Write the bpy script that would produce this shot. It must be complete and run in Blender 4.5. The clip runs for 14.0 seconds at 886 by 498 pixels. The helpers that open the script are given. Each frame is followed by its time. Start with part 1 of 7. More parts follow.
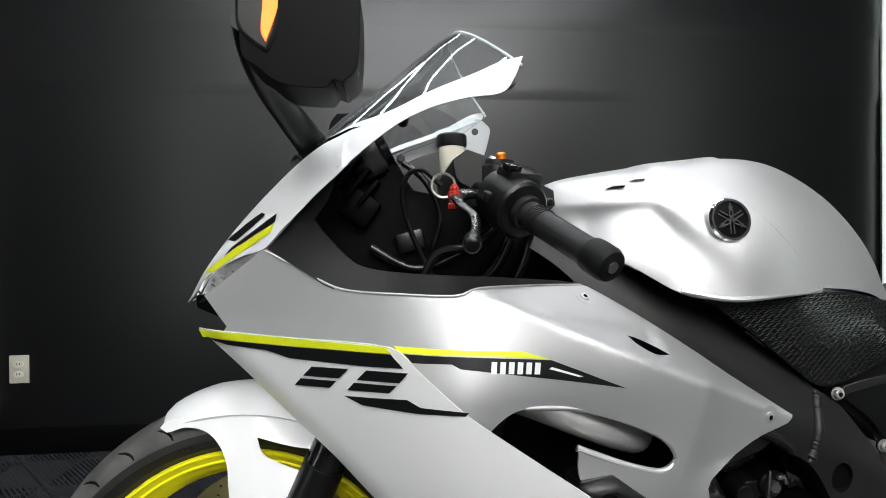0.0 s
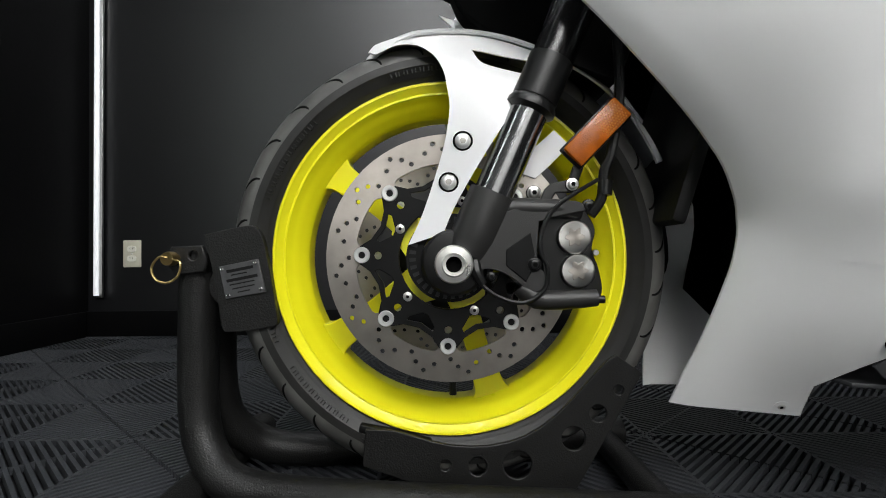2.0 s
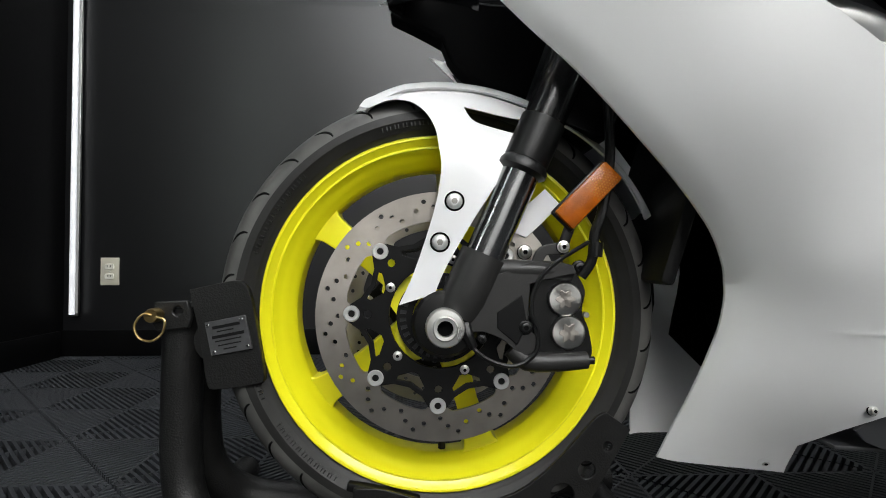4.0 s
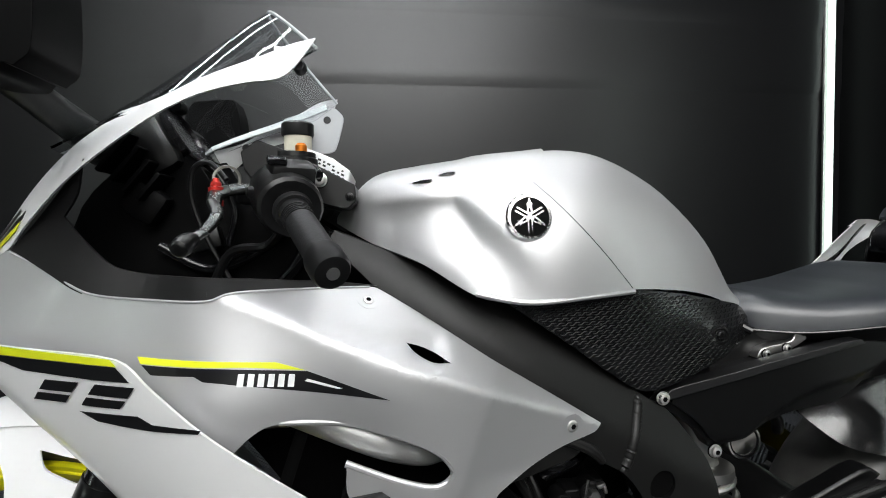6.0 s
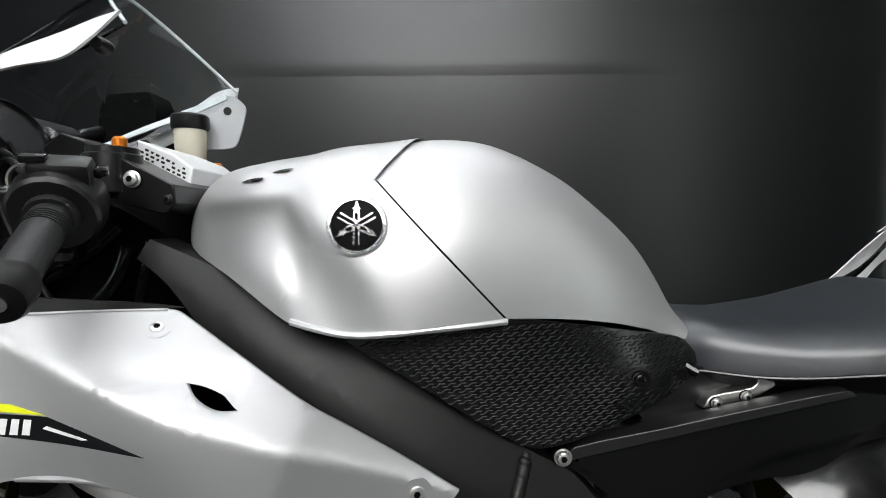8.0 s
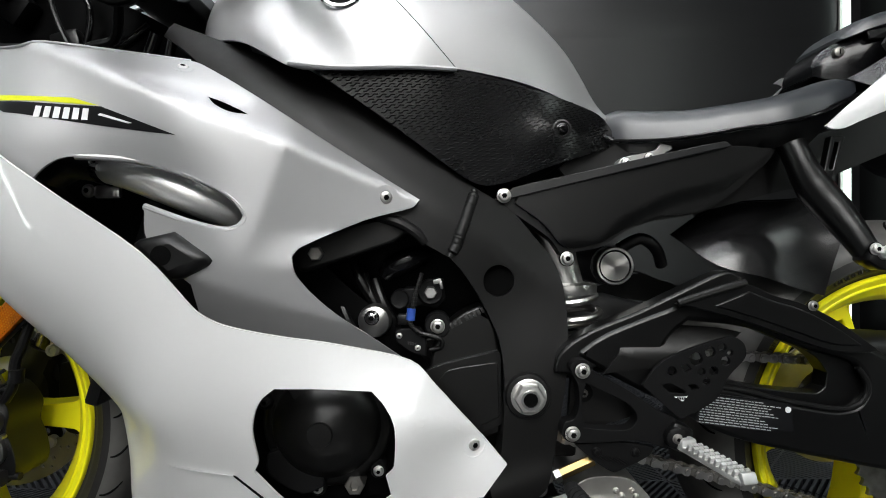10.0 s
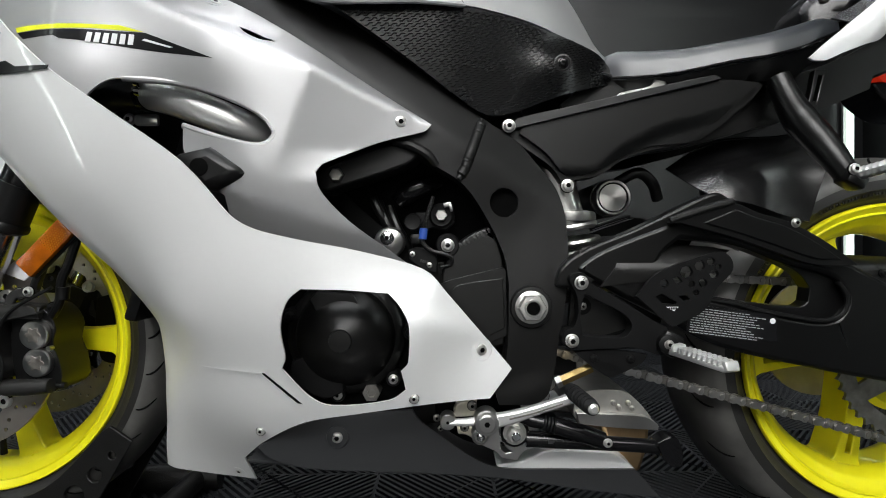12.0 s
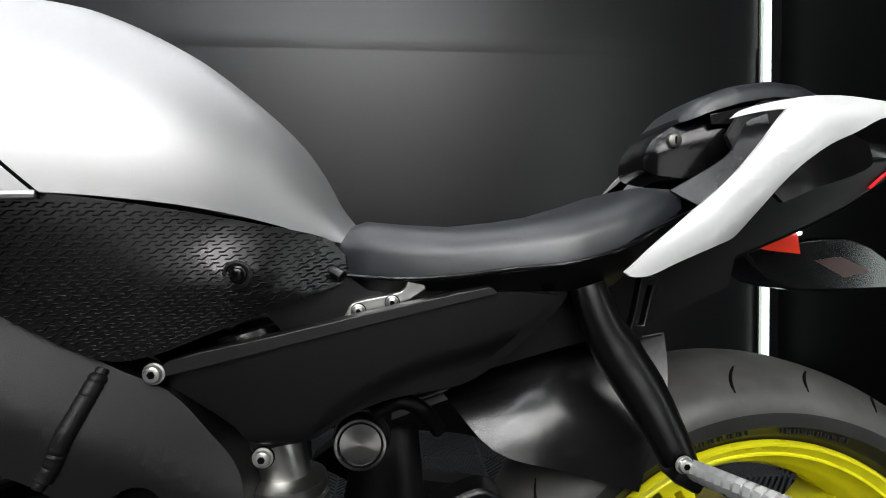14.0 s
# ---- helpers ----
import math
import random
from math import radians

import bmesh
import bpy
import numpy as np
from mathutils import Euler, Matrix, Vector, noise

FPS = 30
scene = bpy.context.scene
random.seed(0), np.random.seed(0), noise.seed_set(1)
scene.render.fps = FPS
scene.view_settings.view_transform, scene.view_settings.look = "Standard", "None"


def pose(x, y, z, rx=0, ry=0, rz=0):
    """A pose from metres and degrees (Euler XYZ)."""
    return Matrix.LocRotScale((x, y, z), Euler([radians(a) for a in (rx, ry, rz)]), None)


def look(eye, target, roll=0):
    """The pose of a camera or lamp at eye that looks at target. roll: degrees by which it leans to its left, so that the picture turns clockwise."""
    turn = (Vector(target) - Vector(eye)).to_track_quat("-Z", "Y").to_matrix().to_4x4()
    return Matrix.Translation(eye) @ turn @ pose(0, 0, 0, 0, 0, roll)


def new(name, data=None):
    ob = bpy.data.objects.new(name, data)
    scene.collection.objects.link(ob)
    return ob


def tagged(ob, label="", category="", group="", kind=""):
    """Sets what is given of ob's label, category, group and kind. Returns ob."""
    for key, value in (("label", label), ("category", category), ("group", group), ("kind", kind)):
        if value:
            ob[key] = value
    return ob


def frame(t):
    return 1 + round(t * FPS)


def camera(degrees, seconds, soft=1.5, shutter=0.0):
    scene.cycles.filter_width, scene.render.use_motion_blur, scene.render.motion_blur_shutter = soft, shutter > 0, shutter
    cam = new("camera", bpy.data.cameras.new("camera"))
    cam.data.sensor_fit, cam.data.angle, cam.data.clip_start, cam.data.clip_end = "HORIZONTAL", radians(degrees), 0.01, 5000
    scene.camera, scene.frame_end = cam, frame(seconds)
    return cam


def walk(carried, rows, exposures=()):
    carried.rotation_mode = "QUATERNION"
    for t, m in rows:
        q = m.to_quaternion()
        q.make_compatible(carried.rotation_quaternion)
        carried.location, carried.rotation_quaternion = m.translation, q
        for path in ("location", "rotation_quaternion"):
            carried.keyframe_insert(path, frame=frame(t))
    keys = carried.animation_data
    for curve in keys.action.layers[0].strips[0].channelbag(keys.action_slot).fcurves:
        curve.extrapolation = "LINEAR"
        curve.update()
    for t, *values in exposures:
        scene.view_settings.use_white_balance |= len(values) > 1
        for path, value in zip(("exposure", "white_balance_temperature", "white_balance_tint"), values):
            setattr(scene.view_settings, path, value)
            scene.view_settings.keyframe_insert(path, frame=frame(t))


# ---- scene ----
cam = camera(82.0, 14.0, soft=1.0)
PATH = [
    (0, (0.225, -0.808, 0.874), (0.408, 1.183, 0.854), -0.5),
    (0.5, (0.145, -0.829, 0.717), (0.338, 1.162, 0.718), -0.5),
    (1, (0.044, -0.842, 0.528), (0.238, 1.148, 0.545), -0.4),
    (1.5, (-0.013, -0.818, 0.396), (0.009, 1.182, 0.423), -0.3),
    (2, (-0.013, -0.75, 0.337), (-0.002, 1.25, 0.368), -0.4),
    (2.2, (-0.009, -0.726, 0.317), (0.016, 1.273, 0.382), -0.2),
    (4.5, (-0.025, -0.772, 0.506), (0.096, 1.224, 0.528), -0.0),
    (4.8, (0.016, -0.809, 0.672), (0.237, 1.178, 0.617), 0.0),
    (5, (0.047, -0.828, 0.752), (0.33, 1.151, 0.692), -0.7),
    (5.5, (0.278, -0.828, 0.861), (0.592, 1.146, 0.797), -0.6),
    (6, (0.475, -0.786, 0.886), (0.7, 1.2, 0.815), -0.5),
    (6.5, (0.609, -0.723, 0.913), (0.751, 1.271, 0.854), -0.5),
    (7, (0.692, -0.684, 0.905), (0.735, 1.315, 0.852), -0.6),
    (7.2, (0.714, -0.667, 0.907), (0.723, 1.332, 0.845), -0.8),
    (9.3, (0.743, -0.697, 0.774), (0.703, 1.3, 0.679), -0.1),
    (9.5, (0.753, -0.731, 0.716), (0.749, 1.269, 0.664), -0.4),
    (10, (0.756, -0.815, 0.591), (0.782, 1.185, 0.58), -0.4),
    (10.5, (0.751, -0.869, 0.514), (0.753, 1.131, 0.498), -0.4),
    (11, (0.751, -0.873, 0.485), (0.722, 1.127, 0.475), -0.4),
    (11.5, (0.749, -0.871, 0.487), (0.731, 1.129, 0.472), -0.4),
    (12, (0.751, -0.872, 0.488), (0.749, 1.128, 0.471), -0.4),
    (12.5, (0.77, -0.857, 0.52), (0.833, 1.142, 0.506), -0.4),
    (13, (0.863, -0.759, 0.663), (0.989, 1.237, 0.626), -0.5),
    (13.5, (0.951, -0.633, 0.755), (1.066, 1.363, 0.714), -0.7),
    (14, (1.062, -0.6, 0.774), (1.221, 1.393, 0.727), -0.4),
]
walk(cam, [(t, look(eye, target, roll)) for t, eye, target, roll in PATH],
     [(0, .05), (1, .14), (2, 0), (4.5, .08), (5, .14), (5.5, .1), (6.5, -.03), (11, -.03), (12.5, -.04), (13.2, -.12), (14, -.25)])

# ---- world and light ----
world = bpy.data.worlds.new("world")
scene.world = world
world.use_nodes = True
world.node_tree.nodes["Background"].inputs[0].default_value = (0.55, 0.6, 0.7, 1)
world.node_tree.nodes["Background"].inputs[1].default_value = 0.008
scene.view_settings.exposure = 0.0


def area_lamp(name, where, target, sx, sy, watts, tint, spread):
    lamp = bpy.data.lights.new(name, "AREA")
    lamp.spread = radians(spread)
    lamp.shape, lamp.size, lamp.size_y, lamp.energy, lamp.color = "RECTANGLE", sx, sy, watts, tint
    ob = new(name, lamp)
    ob.matrix_world = look(where, target)
    return ob


# Unseen panel lamp added behind the camera to light the bike's near side.
area_lamp("added_fill_lamp", (0.88, -3.3, 2.66), (0.88, -3.3, 0), 3.0, 2.6, 176, (1.0, 0.99, 0.965), 180)

# ---- materials ----
def material(name, color, rough=0.5, metal=0.0, coat=0.0, vary=0.12, scale=8.0, bump=0.0, bump_scale=200.0, emit=0.0, per_piece=0.0, spec=0.5, flake=0.0):
    """A surface with uneven tone and roughness at two scales, and fine relief."""
    m = bpy.data.materials.new(name)
    m.use_nodes = True
    nt = m.node_tree
    b = nt.nodes["Principled BSDF"]
    b.inputs["Roughness"].default_value, b.inputs["Metallic"].default_value = rough, metal
    b.inputs["Coat Weight"].default_value, b.inputs["Coat Roughness"].default_value = coat, 0.04
    b.inputs["Specular IOR Level"].default_value = spec
    co = nt.nodes.new("ShaderNodeTexCoord")
    big, fine = nt.nodes.new("ShaderNodeTexNoise"), nt.nodes.new("ShaderNodeTexNoise")
    big.inputs["Scale"].default_value, big.inputs["Detail"].default_value = scale, 6 if vary > 0.03 else 1
    fine.inputs["Scale"].default_value, fine.inputs["Detail"].default_value = bump_scale, 3
    for n in (big, fine):
        nt.links.new(co.outputs["Object"], n.inputs["Vector"])
    ramp = nt.nodes.new("ShaderNodeMapRange")
    ramp.inputs["From Min"].default_value, ramp.inputs["From Max"].default_value = 0.3, 0.7
    ramp.inputs["To Min"].default_value, ramp.inputs["To Max"].default_value = 1 - vary, 1 + vary
    nt.links.new(big.outputs["Fac"], ramp.inputs["Value"])
    mul = nt.nodes.new("ShaderNodeVectorMath")
    mul.operation = "SCALE"
    mul.inputs[0].default_value = color
    last = ramp.outputs["Result"]
    if per_piece:
        info, pr, mm = nt.nodes.new("ShaderNodeObjectInfo"), nt.nodes.new("ShaderNodeMapRange"), nt.nodes.new("ShaderNodeMath")
        pr.inputs["To Min"].default_value, pr.inputs["To Max"].default_value = 1 - per_piece, 1 + per_piece
        nt.links.new(info.outputs["Random"], pr.inputs["Value"])
        mm.operation = "MULTIPLY"
        nt.links.new(last, mm.inputs[0]), nt.links.new(pr.outputs["Result"], mm.inputs[1])
        last = mm.outputs[0]
    nt.links.new(last, mul.inputs["Scale"])
    nt.links.new(mul.outputs[0], b.inputs["Base Color"])
    rr = nt.nodes.new("ShaderNodeMapRange")
    swing = 0.08 if vary > 0.03 else 0.025
    rr.inputs["To Min"].default_value, rr.inputs["To Max"].default_value = max(rough - swing, 0.02), min(rough + swing, 1)
    nt.links.new(fine.outputs["Fac"] if bump else big.outputs["Fac"], rr.inputs["Value"])
    nt.links.new(rr.outputs["Result"], b.inputs["Roughness"])
    if bump:
        bp = nt.nodes.new("ShaderNodeBump")
        bp.inputs["Strength"].default_value, bp.inputs["Distance"].default_value = bump, 0.001
        nt.links.new(fine.outputs["Fac"], bp.inputs["Height"])
        nt.links.new(bp.outputs["Normal"], b.inputs["Normal"])
    if flake:
        v = nt.nodes.new("ShaderNodeTexVoronoi")
        v.inputs["Scale"].default_value = 1500
        nt.links.new(co.outputs["Object"], v.inputs["Vector"])
        fb = nt.nodes.new("ShaderNodeBump")
        fb.inputs["Strength"].default_value, fb.inputs["Distance"].default_value = flake, 0.0004
        nt.links.new(v.outputs["Distance"], fb.inputs["Height"])
        nt.links.new(fb.outputs["Normal"], b.inputs["Normal"])
    if emit:
        b.inputs["Emission Color"].default_value, b.inputs["Emission Strength"].default_value = (*color, 1), emit
    return m


def glass(name, tint, rough=0.0, ior=1.45):
    m = bpy.data.materials.new(name)
    m.use_nodes = True
    b = m.node_tree.nodes["Principled BSDF"]
    b.inputs["Base Color"].default_value = (*tint, 1)
    b.inputs["Roughness"].default_value, b.inputs["Transmission Weight"].default_value, b.inputs["IOR"].default_value = rough, 1.0, ior
    return m


SILVER = material("silver_metallic_paint", (0.52, 0.521, 0.527), 0.45, 0.75, 0.14, 0.02, 3, flake=0.10)
WHITE = material("pearl_white_paint", (0.83, 0.83, 0.83), 0.40, 0.12, 0.6, 0.015, 3)
COWL = material("gloss_white_paint", (0.80, 0.80, 0.805), 0.30, 0.0, 0.5, 0.015, 3)
BLACK = material("black_satin_paint", (0.0018, 0.0018, 0.0019), 0.32, 0.0, 0.0, 0.1, 6, 0.04, 1200, spec=0.46)
FORKCAST = material("satin_black_casting", (0.017, 0.0165, 0.016), 0.42, 0.0, 0.0, 0.15, 9, 0.2, 1300, spec=0.5)
FRAMEBLACK = material("black_textured_frame_paint", (0.0046, 0.0045, 0.0044), 0.43, 0.0, 0.0, 0.15, 5, 0.22, 1500, spec=0.33)
PLASTIC = material("black_plastic", (0.0035, 0.0035, 0.0036), 0.36, 0.0, 0.0, 0.15, 10, 0.06, 1200, spec=0.40)
# Near-black for the shade in bores, sockets and gaps, even on flush plugs.
HOLE = material("recess_shade_black", (0.002, 0.002, 0.002), 0.8, 0, 0, 0.1, 10, spec=0.05)
# Darker copy of the black plastic, with shade inside the bodywork put into it.
DEEPBLACK = material("shade_deepened_black_plastic", (0.0013, 0.0013, 0.0014), 0.5, 0.0, 0, 0.2, 10, 0.1, 900, spec=0.08)
GLOSSBLACK = material("gloss_black", (0.004, 0.004, 0.0045), 0.14, 0.0, 0.0, 0.1, 6, spec=0.45)
RUBBER = material("tyre_rubber", (0.018, 0.0177, 0.0168), 0.46, 0.0, 0.0, 0.25, 14, 0.12, 900, spec=0.35)
GRIP = material("grip_rubber", (0.010, 0.010, 0.0105), 0.5, 0.0, 0.0, 0.2, 20, 0.3, 300, spec=0.35)
# Tread colour: some dust, and the overhead sheen put in as paler grey.
TREADRUBBER = material("dusty_sheen_tread_rubber", (0.075, 0.073, 0.069), 0.44, 0.0, 0.0, 0.4, 18, 0.15, 700, spec=0.7)
YELLOW = material("fluorescent_yellow_paint", (0.90, 0.84, 0.014), 0.3, 0.0, 0.4, 0.04, 5)
LIME = material("yellow_decal", (0.75, 0.80, 0.02), 0.3, 0.0, 0.3, 0.02, 5)
STEEL = material("bare_steel", (0.54, 0.535, 0.52), 0.33, 1.0, 0, 0.06, 40, 0.03, 400)
DISC = material("ground_disc_steel", (0.40, 0.37, 0.335), 0.38, 0.95, 0, 0.12, 30, 0.2, 900)
BOLTSTEEL = material("zinc_plated_steel", (0.70, 0.69, 0.665), 0.30, 0.85, 0, 0.08, 60)
CHROME = material("chrome", (0.78, 0.78, 0.78), 0.1, 1.0, 0, 0.03, 10)
ALU = material("brushed_aluminium", (0.76, 0.76, 0.75), 0.36, 0.75, 0, 0.06, 25, 0.05, 500)
ENGINE = material("dark_engine_paint", (0.004, 0.004, 0.0042), 0.45, 0.0, 0, 0.2, 9, 0.3, 500, spec=0.25)
GREYPLASTIC = material("dark_grey_fairing", (0.030, 0.031, 0.033), 0.36, 0.15, 0.0, 0.06, 5, 0.05, 900, spec=0.5)
SEATSKIN = material("seat_vinyl", (0.016, 0.0185, 0.0230), 0.37, 0.0, 0.0, 0.06, 10, 0.12, 1600, spec=1.0)
ORANGE = material("amber_reflector", (0.36, 0.085, 0.002), 0.22, 0.0, 0.3, 0.25, 60, 0.5, 420, spec=0.4)
RED = material("red_anodised", (0.42, 0.02, 0.014), 0.3, 0.5, 0.2, 0.05, 20)
GOLD = material("brass", (0.50, 0.36, 0.15), 0.3, 1.0, 0, 0.1, 20)
CHAIN = material("chain_steel", (0.30, 0.29, 0.27), 0.45, 1.0, 0, 0.25, 60, 0.2, 400)
WALLPAINT = material("charcoal_wall_paint", (0.0038, 0.0038, 0.0045), 0.35, 0.0, 0.0, 0.06, 1.2, 0.1, 90, spec=0.62)
DARKWALL = material("black_wall_paint", (0.0024, 0.0024, 0.0026), 0.5, 0.0, 0.0, 0.1, 1.5, 0.1, 90, spec=0.10)
TUBE = material("led_tube", (0.84, 1.0, 0.93), 0.4, emit=1.2, vary=0.0)
TILEGREY = material("slate_grey_tile_plastic", (0.026, 0.028, 0.032), 0.5, 0.0, 0, 0.15, 6, 0.2, 300, per_piece=0.12)
TILEBLACK = material("black_tile_plastic", (0.006, 0.006, 0.0068), 0.5, 0.0, 0, 0.2, 6, 0.2, 300, per_piece=0.15)
CHOCK = material("wrinkle_black_powder_coat", (0.0075, 0.0074, 0.0072), 0.42, 0.0, 0, 0.2, 12, 0.8, 420, spec=0.34)
SCREEN = glass("clear_windscreen", (0.93, 0.95, 0.96))
LENS = glass("lamp_lens", (0.95, 0.97, 1.0))
RADIAL = material("radially_brushed_metal", (0.42, 0.415, 0.40), 0.3, 1.0, 0, 0.03, 10)
_n = RADIAL.node_tree
_t = _n.nodes.new("ShaderNodeTangent")
_t.direction_type, _t.axis = "RADIAL", "Y"
_n.links.new(_t.outputs[0], _n.nodes["Principled BSDF"].inputs["Tangent"])
_n.nodes["Principled BSDF"].inputs["Anisotropic"].default_value = 0.9
_d = DISC.node_tree
_t = _d.nodes.new("ShaderNodeTangent")
_t.direction_type, _t.axis = "RADIAL", "Y"
_d.links.new(_t.outputs[0], _d.nodes["Principled BSDF"].inputs["Tangent"])
_d.nodes["Principled BSDF"].inputs["Anisotropic"].default_value = 0.6
PADBLACK = material("glossy_moulded_black", (0.0030, 0.0030, 0.0033), 0.27, 0.0, 0, 0.1, 12, spec=0.75)
SATIN = material("satin_black_anodising", (0.0045, 0.0045, 0.0047), 0.5, 0, 0, 0.1, 12, spec=0.18)
HUGGER = material("polished_black_plastic", (.005, .005, .0053), .22, 0, 0, .1, 8, spec=.8)
CREAM = material("cream_plastic", (0.55, 0.52, 0.42), 0.45, 0, 0, 0.05, 20)


# ---- building blocks ----
class Thin:
    """A thin-plate surface y(x, z) through a few stations."""

    def __init__(self, stations, stiff=1e-4):
        p = np.array(stations, float)
        self.c, n = p[:, :2], len(p)
        k, q = self.kern(self.c) + stiff * np.eye(n), np.c_[np.ones(n), self.c]
        self.w = np.linalg.solve(np.block([[k, q], [q.T, np.zeros((3, 3))]]), np.r_[p[:, 2], np.zeros(3)])

    def kern(self, v):
        d = np.linalg.norm(v[:, None] - self.c[None], axis=2) + 1e-9
        return d * d * np.log(d)

    def __call__(self, x, z):
        v = np.array([[x, z]], float)
        return float((self.kern(v) @ self.w[:-3])[0] + self.w[-3] + self.w[-2] * x + self.w[-1] * z)


def flat(y):
    return lambda x, z: y


def rounded(pts, steps=4, corner=42.0, closed=True):
    """A smooth outline through pts that keeps its sharp corners."""
    p = [Vector((a, b)) for a, b in pts]
    n = len(p)
    sharp = []
    for i in range(n):
        a, b = p[i] - p[i - 1], p[(i + 1) % n] - p[i]
        sharp.append(a.length > 0 and b.length > 0 and math.degrees(a.angle(b)) > corner)
    out = []
    for i in range(n if closed else n - 1):
        p0, p1, p2, p3 = p[i - 1], p[i], p[(i + 1) % n], p[(i + 2) % n]
        if not closed and i == 0:
            p0 = p1
        if not closed and i == n - 2:
            p3 = p2
        m1 = (p2 - p1) if sharp[i] else (p2 - p0) / 2
        m2 = (p2 - p1) if sharp[(i + 1) % n] else (p3 - p1) / 2
        lim = (p2 - p1).length * 1.2
        for m in (m1, m2):
            if m.length > lim:
                m *= lim / m.length
        for k in range(steps):
            t = k / steps
            out.append((2 * t**3 - 3 * t**2 + 1) * p1 + (t**3 - 2 * t**2 + t) * m1 + (-2 * t**3 + 3 * t**2) * p2 + (t**3 - t**2) * m2)
    if not closed:
        out.append(p[-1])
    return [(v.x, v.y) for v in out]


def circle(cx, cz, r, n=24, start=0.0):
    return [(cx + r * math.cos(start + 2 * math.pi * i / n), cz + r * math.sin(start + 2 * math.pi * i / n)) for i in range(n)]


def sheet(outline, field, thick, holes=(), cell=0.014):
    """A curved panel: an outline in (x, z), cut into cells, laid on y = field(x, z), with thickness away from the left side."""
    bm = bmesh.new()
    for loop in (outline, *holes):
        vs = [bm.verts.new((a, 0, b)) for a, b in loop]
        for i, v in enumerate(vs):
            bm.edges.new((v, vs[(i + 1) % len(vs)]))
    bmesh.ops.remove_doubles(bm, verts=bm.verts, dist=0.0002)
    bmesh.ops.triangle_fill(bm, use_beauty=True, use_dissolve=False, edges=bm.edges[:], normal=(0, -1, 0))
    if cell:
        xs, zs = [a for a, b in outline], [b for a, b in outline]
        for axis, lo, hi in ((0, min(xs), max(xs)), (2, min(zs), max(zs))):
            n = int((hi - lo) / cell)
            for i in range(1, n + 1):
                co, no = [0, 0, 0], [0, 0, 0]
                co[axis], no[axis] = lo + (hi - lo) * i / (n + 1), 1
                bmesh.ops.bisect_plane(bm, geom=bm.verts[:] + bm.edges[:] + bm.faces[:], plane_co=co, plane_no=no, dist=1e-5)
        loose = [e for e in bm.edges if len(e.link_faces) == 2 and abs(e.verts[0].co.x - e.verts[1].co.x) > 1e-5 and abs(e.verts[0].co.z - e.verts[1].co.z) > 1e-5]
        bmesh.ops.dissolve_edges(bm, edges=loose, use_verts=False)
    bmesh.ops.recalc_face_normals(bm, faces=bm.faces)
    if sum(f.normal.y * f.calc_area() for f in bm.faces) > 0:
        bmesh.ops.reverse_faces(bm, faces=bm.faces)
    for v in bm.verts:
        v.co.y = field(v.co.x, v.co.z)
    if thick:
        rim = [e for e in bm.edges if e.is_boundary]
        made = bmesh.ops.extrude_face_region(bm, geom=bm.faces[:], use_keep_orig=True)["geom"]
        backs = [g for g in made if isinstance(g, bmesh.types.BMVert)]
        for v in backs:
            v.co.y += thick
        bmesh.ops.recalc_face_normals(bm, faces=bm.faces)
    return bm


def slab(outline, y0, y1, holes=()):
    """A plate with the outline in (x, z) from y0 (left face) to y1."""
    return sheet(outline, flat(y0), y1 - y0, holes, 0)


def lathe(profile, centre, segs=48, axis="y", closed=False):
    """A turned form: profile of (radius, along) round an axis."""
    bm = bmesh.new()
    rings = []
    for r, a in profile:
        ring = []
        for i in range(segs):
            c, s = r * math.cos(2 * math.pi * i / segs), r * math.sin(2 * math.pi * i / segs)
            ring.append(bm.verts.new({"y": (c, a, s), "x": (a, c, s), "z": (c, s, a)}[axis]))
        rings.append(ring)
    pairs = list(zip(rings, rings[1:])) + ([(rings[-1], rings[0])] if closed else [])
    for a, b in pairs:
        for i in range(segs):
            bm.faces.new((a[i], a[(i + 1) % segs], b[(i + 1) % segs], b[i]))
    if not closed:
        for r in (rings[0], rings[-1]):
            bm.faces.new(r)
    bmesh.ops.remove_doubles(bm, verts=bm.verts, dist=1e-6)
    bmesh.ops.recalc_face_normals(bm, faces=bm.faces)
    bmesh.ops.translate(bm, verts=bm.verts, vec=centre)
    return bm


def smooth_path(pts, steps=6):
    p = [Vector(q) for q in pts]
    out = []
    for i in range(len(p) - 1):
        p0, p1, p2, p3 = p[max(i - 1, 0)], p[i], p[i + 1], p[min(i + 2, len(p) - 1)]
        for k in range(steps):
            t = k / steps
            out.append(0.5 * (2 * p1 + (p2 - p0) * t + (2 * p0 - 5 * p1 + 4 * p2 - p3) * t * t + (3 * p1 - p0 - 3 * p2 + p3) * t**3))
    return out + [p[-1]]


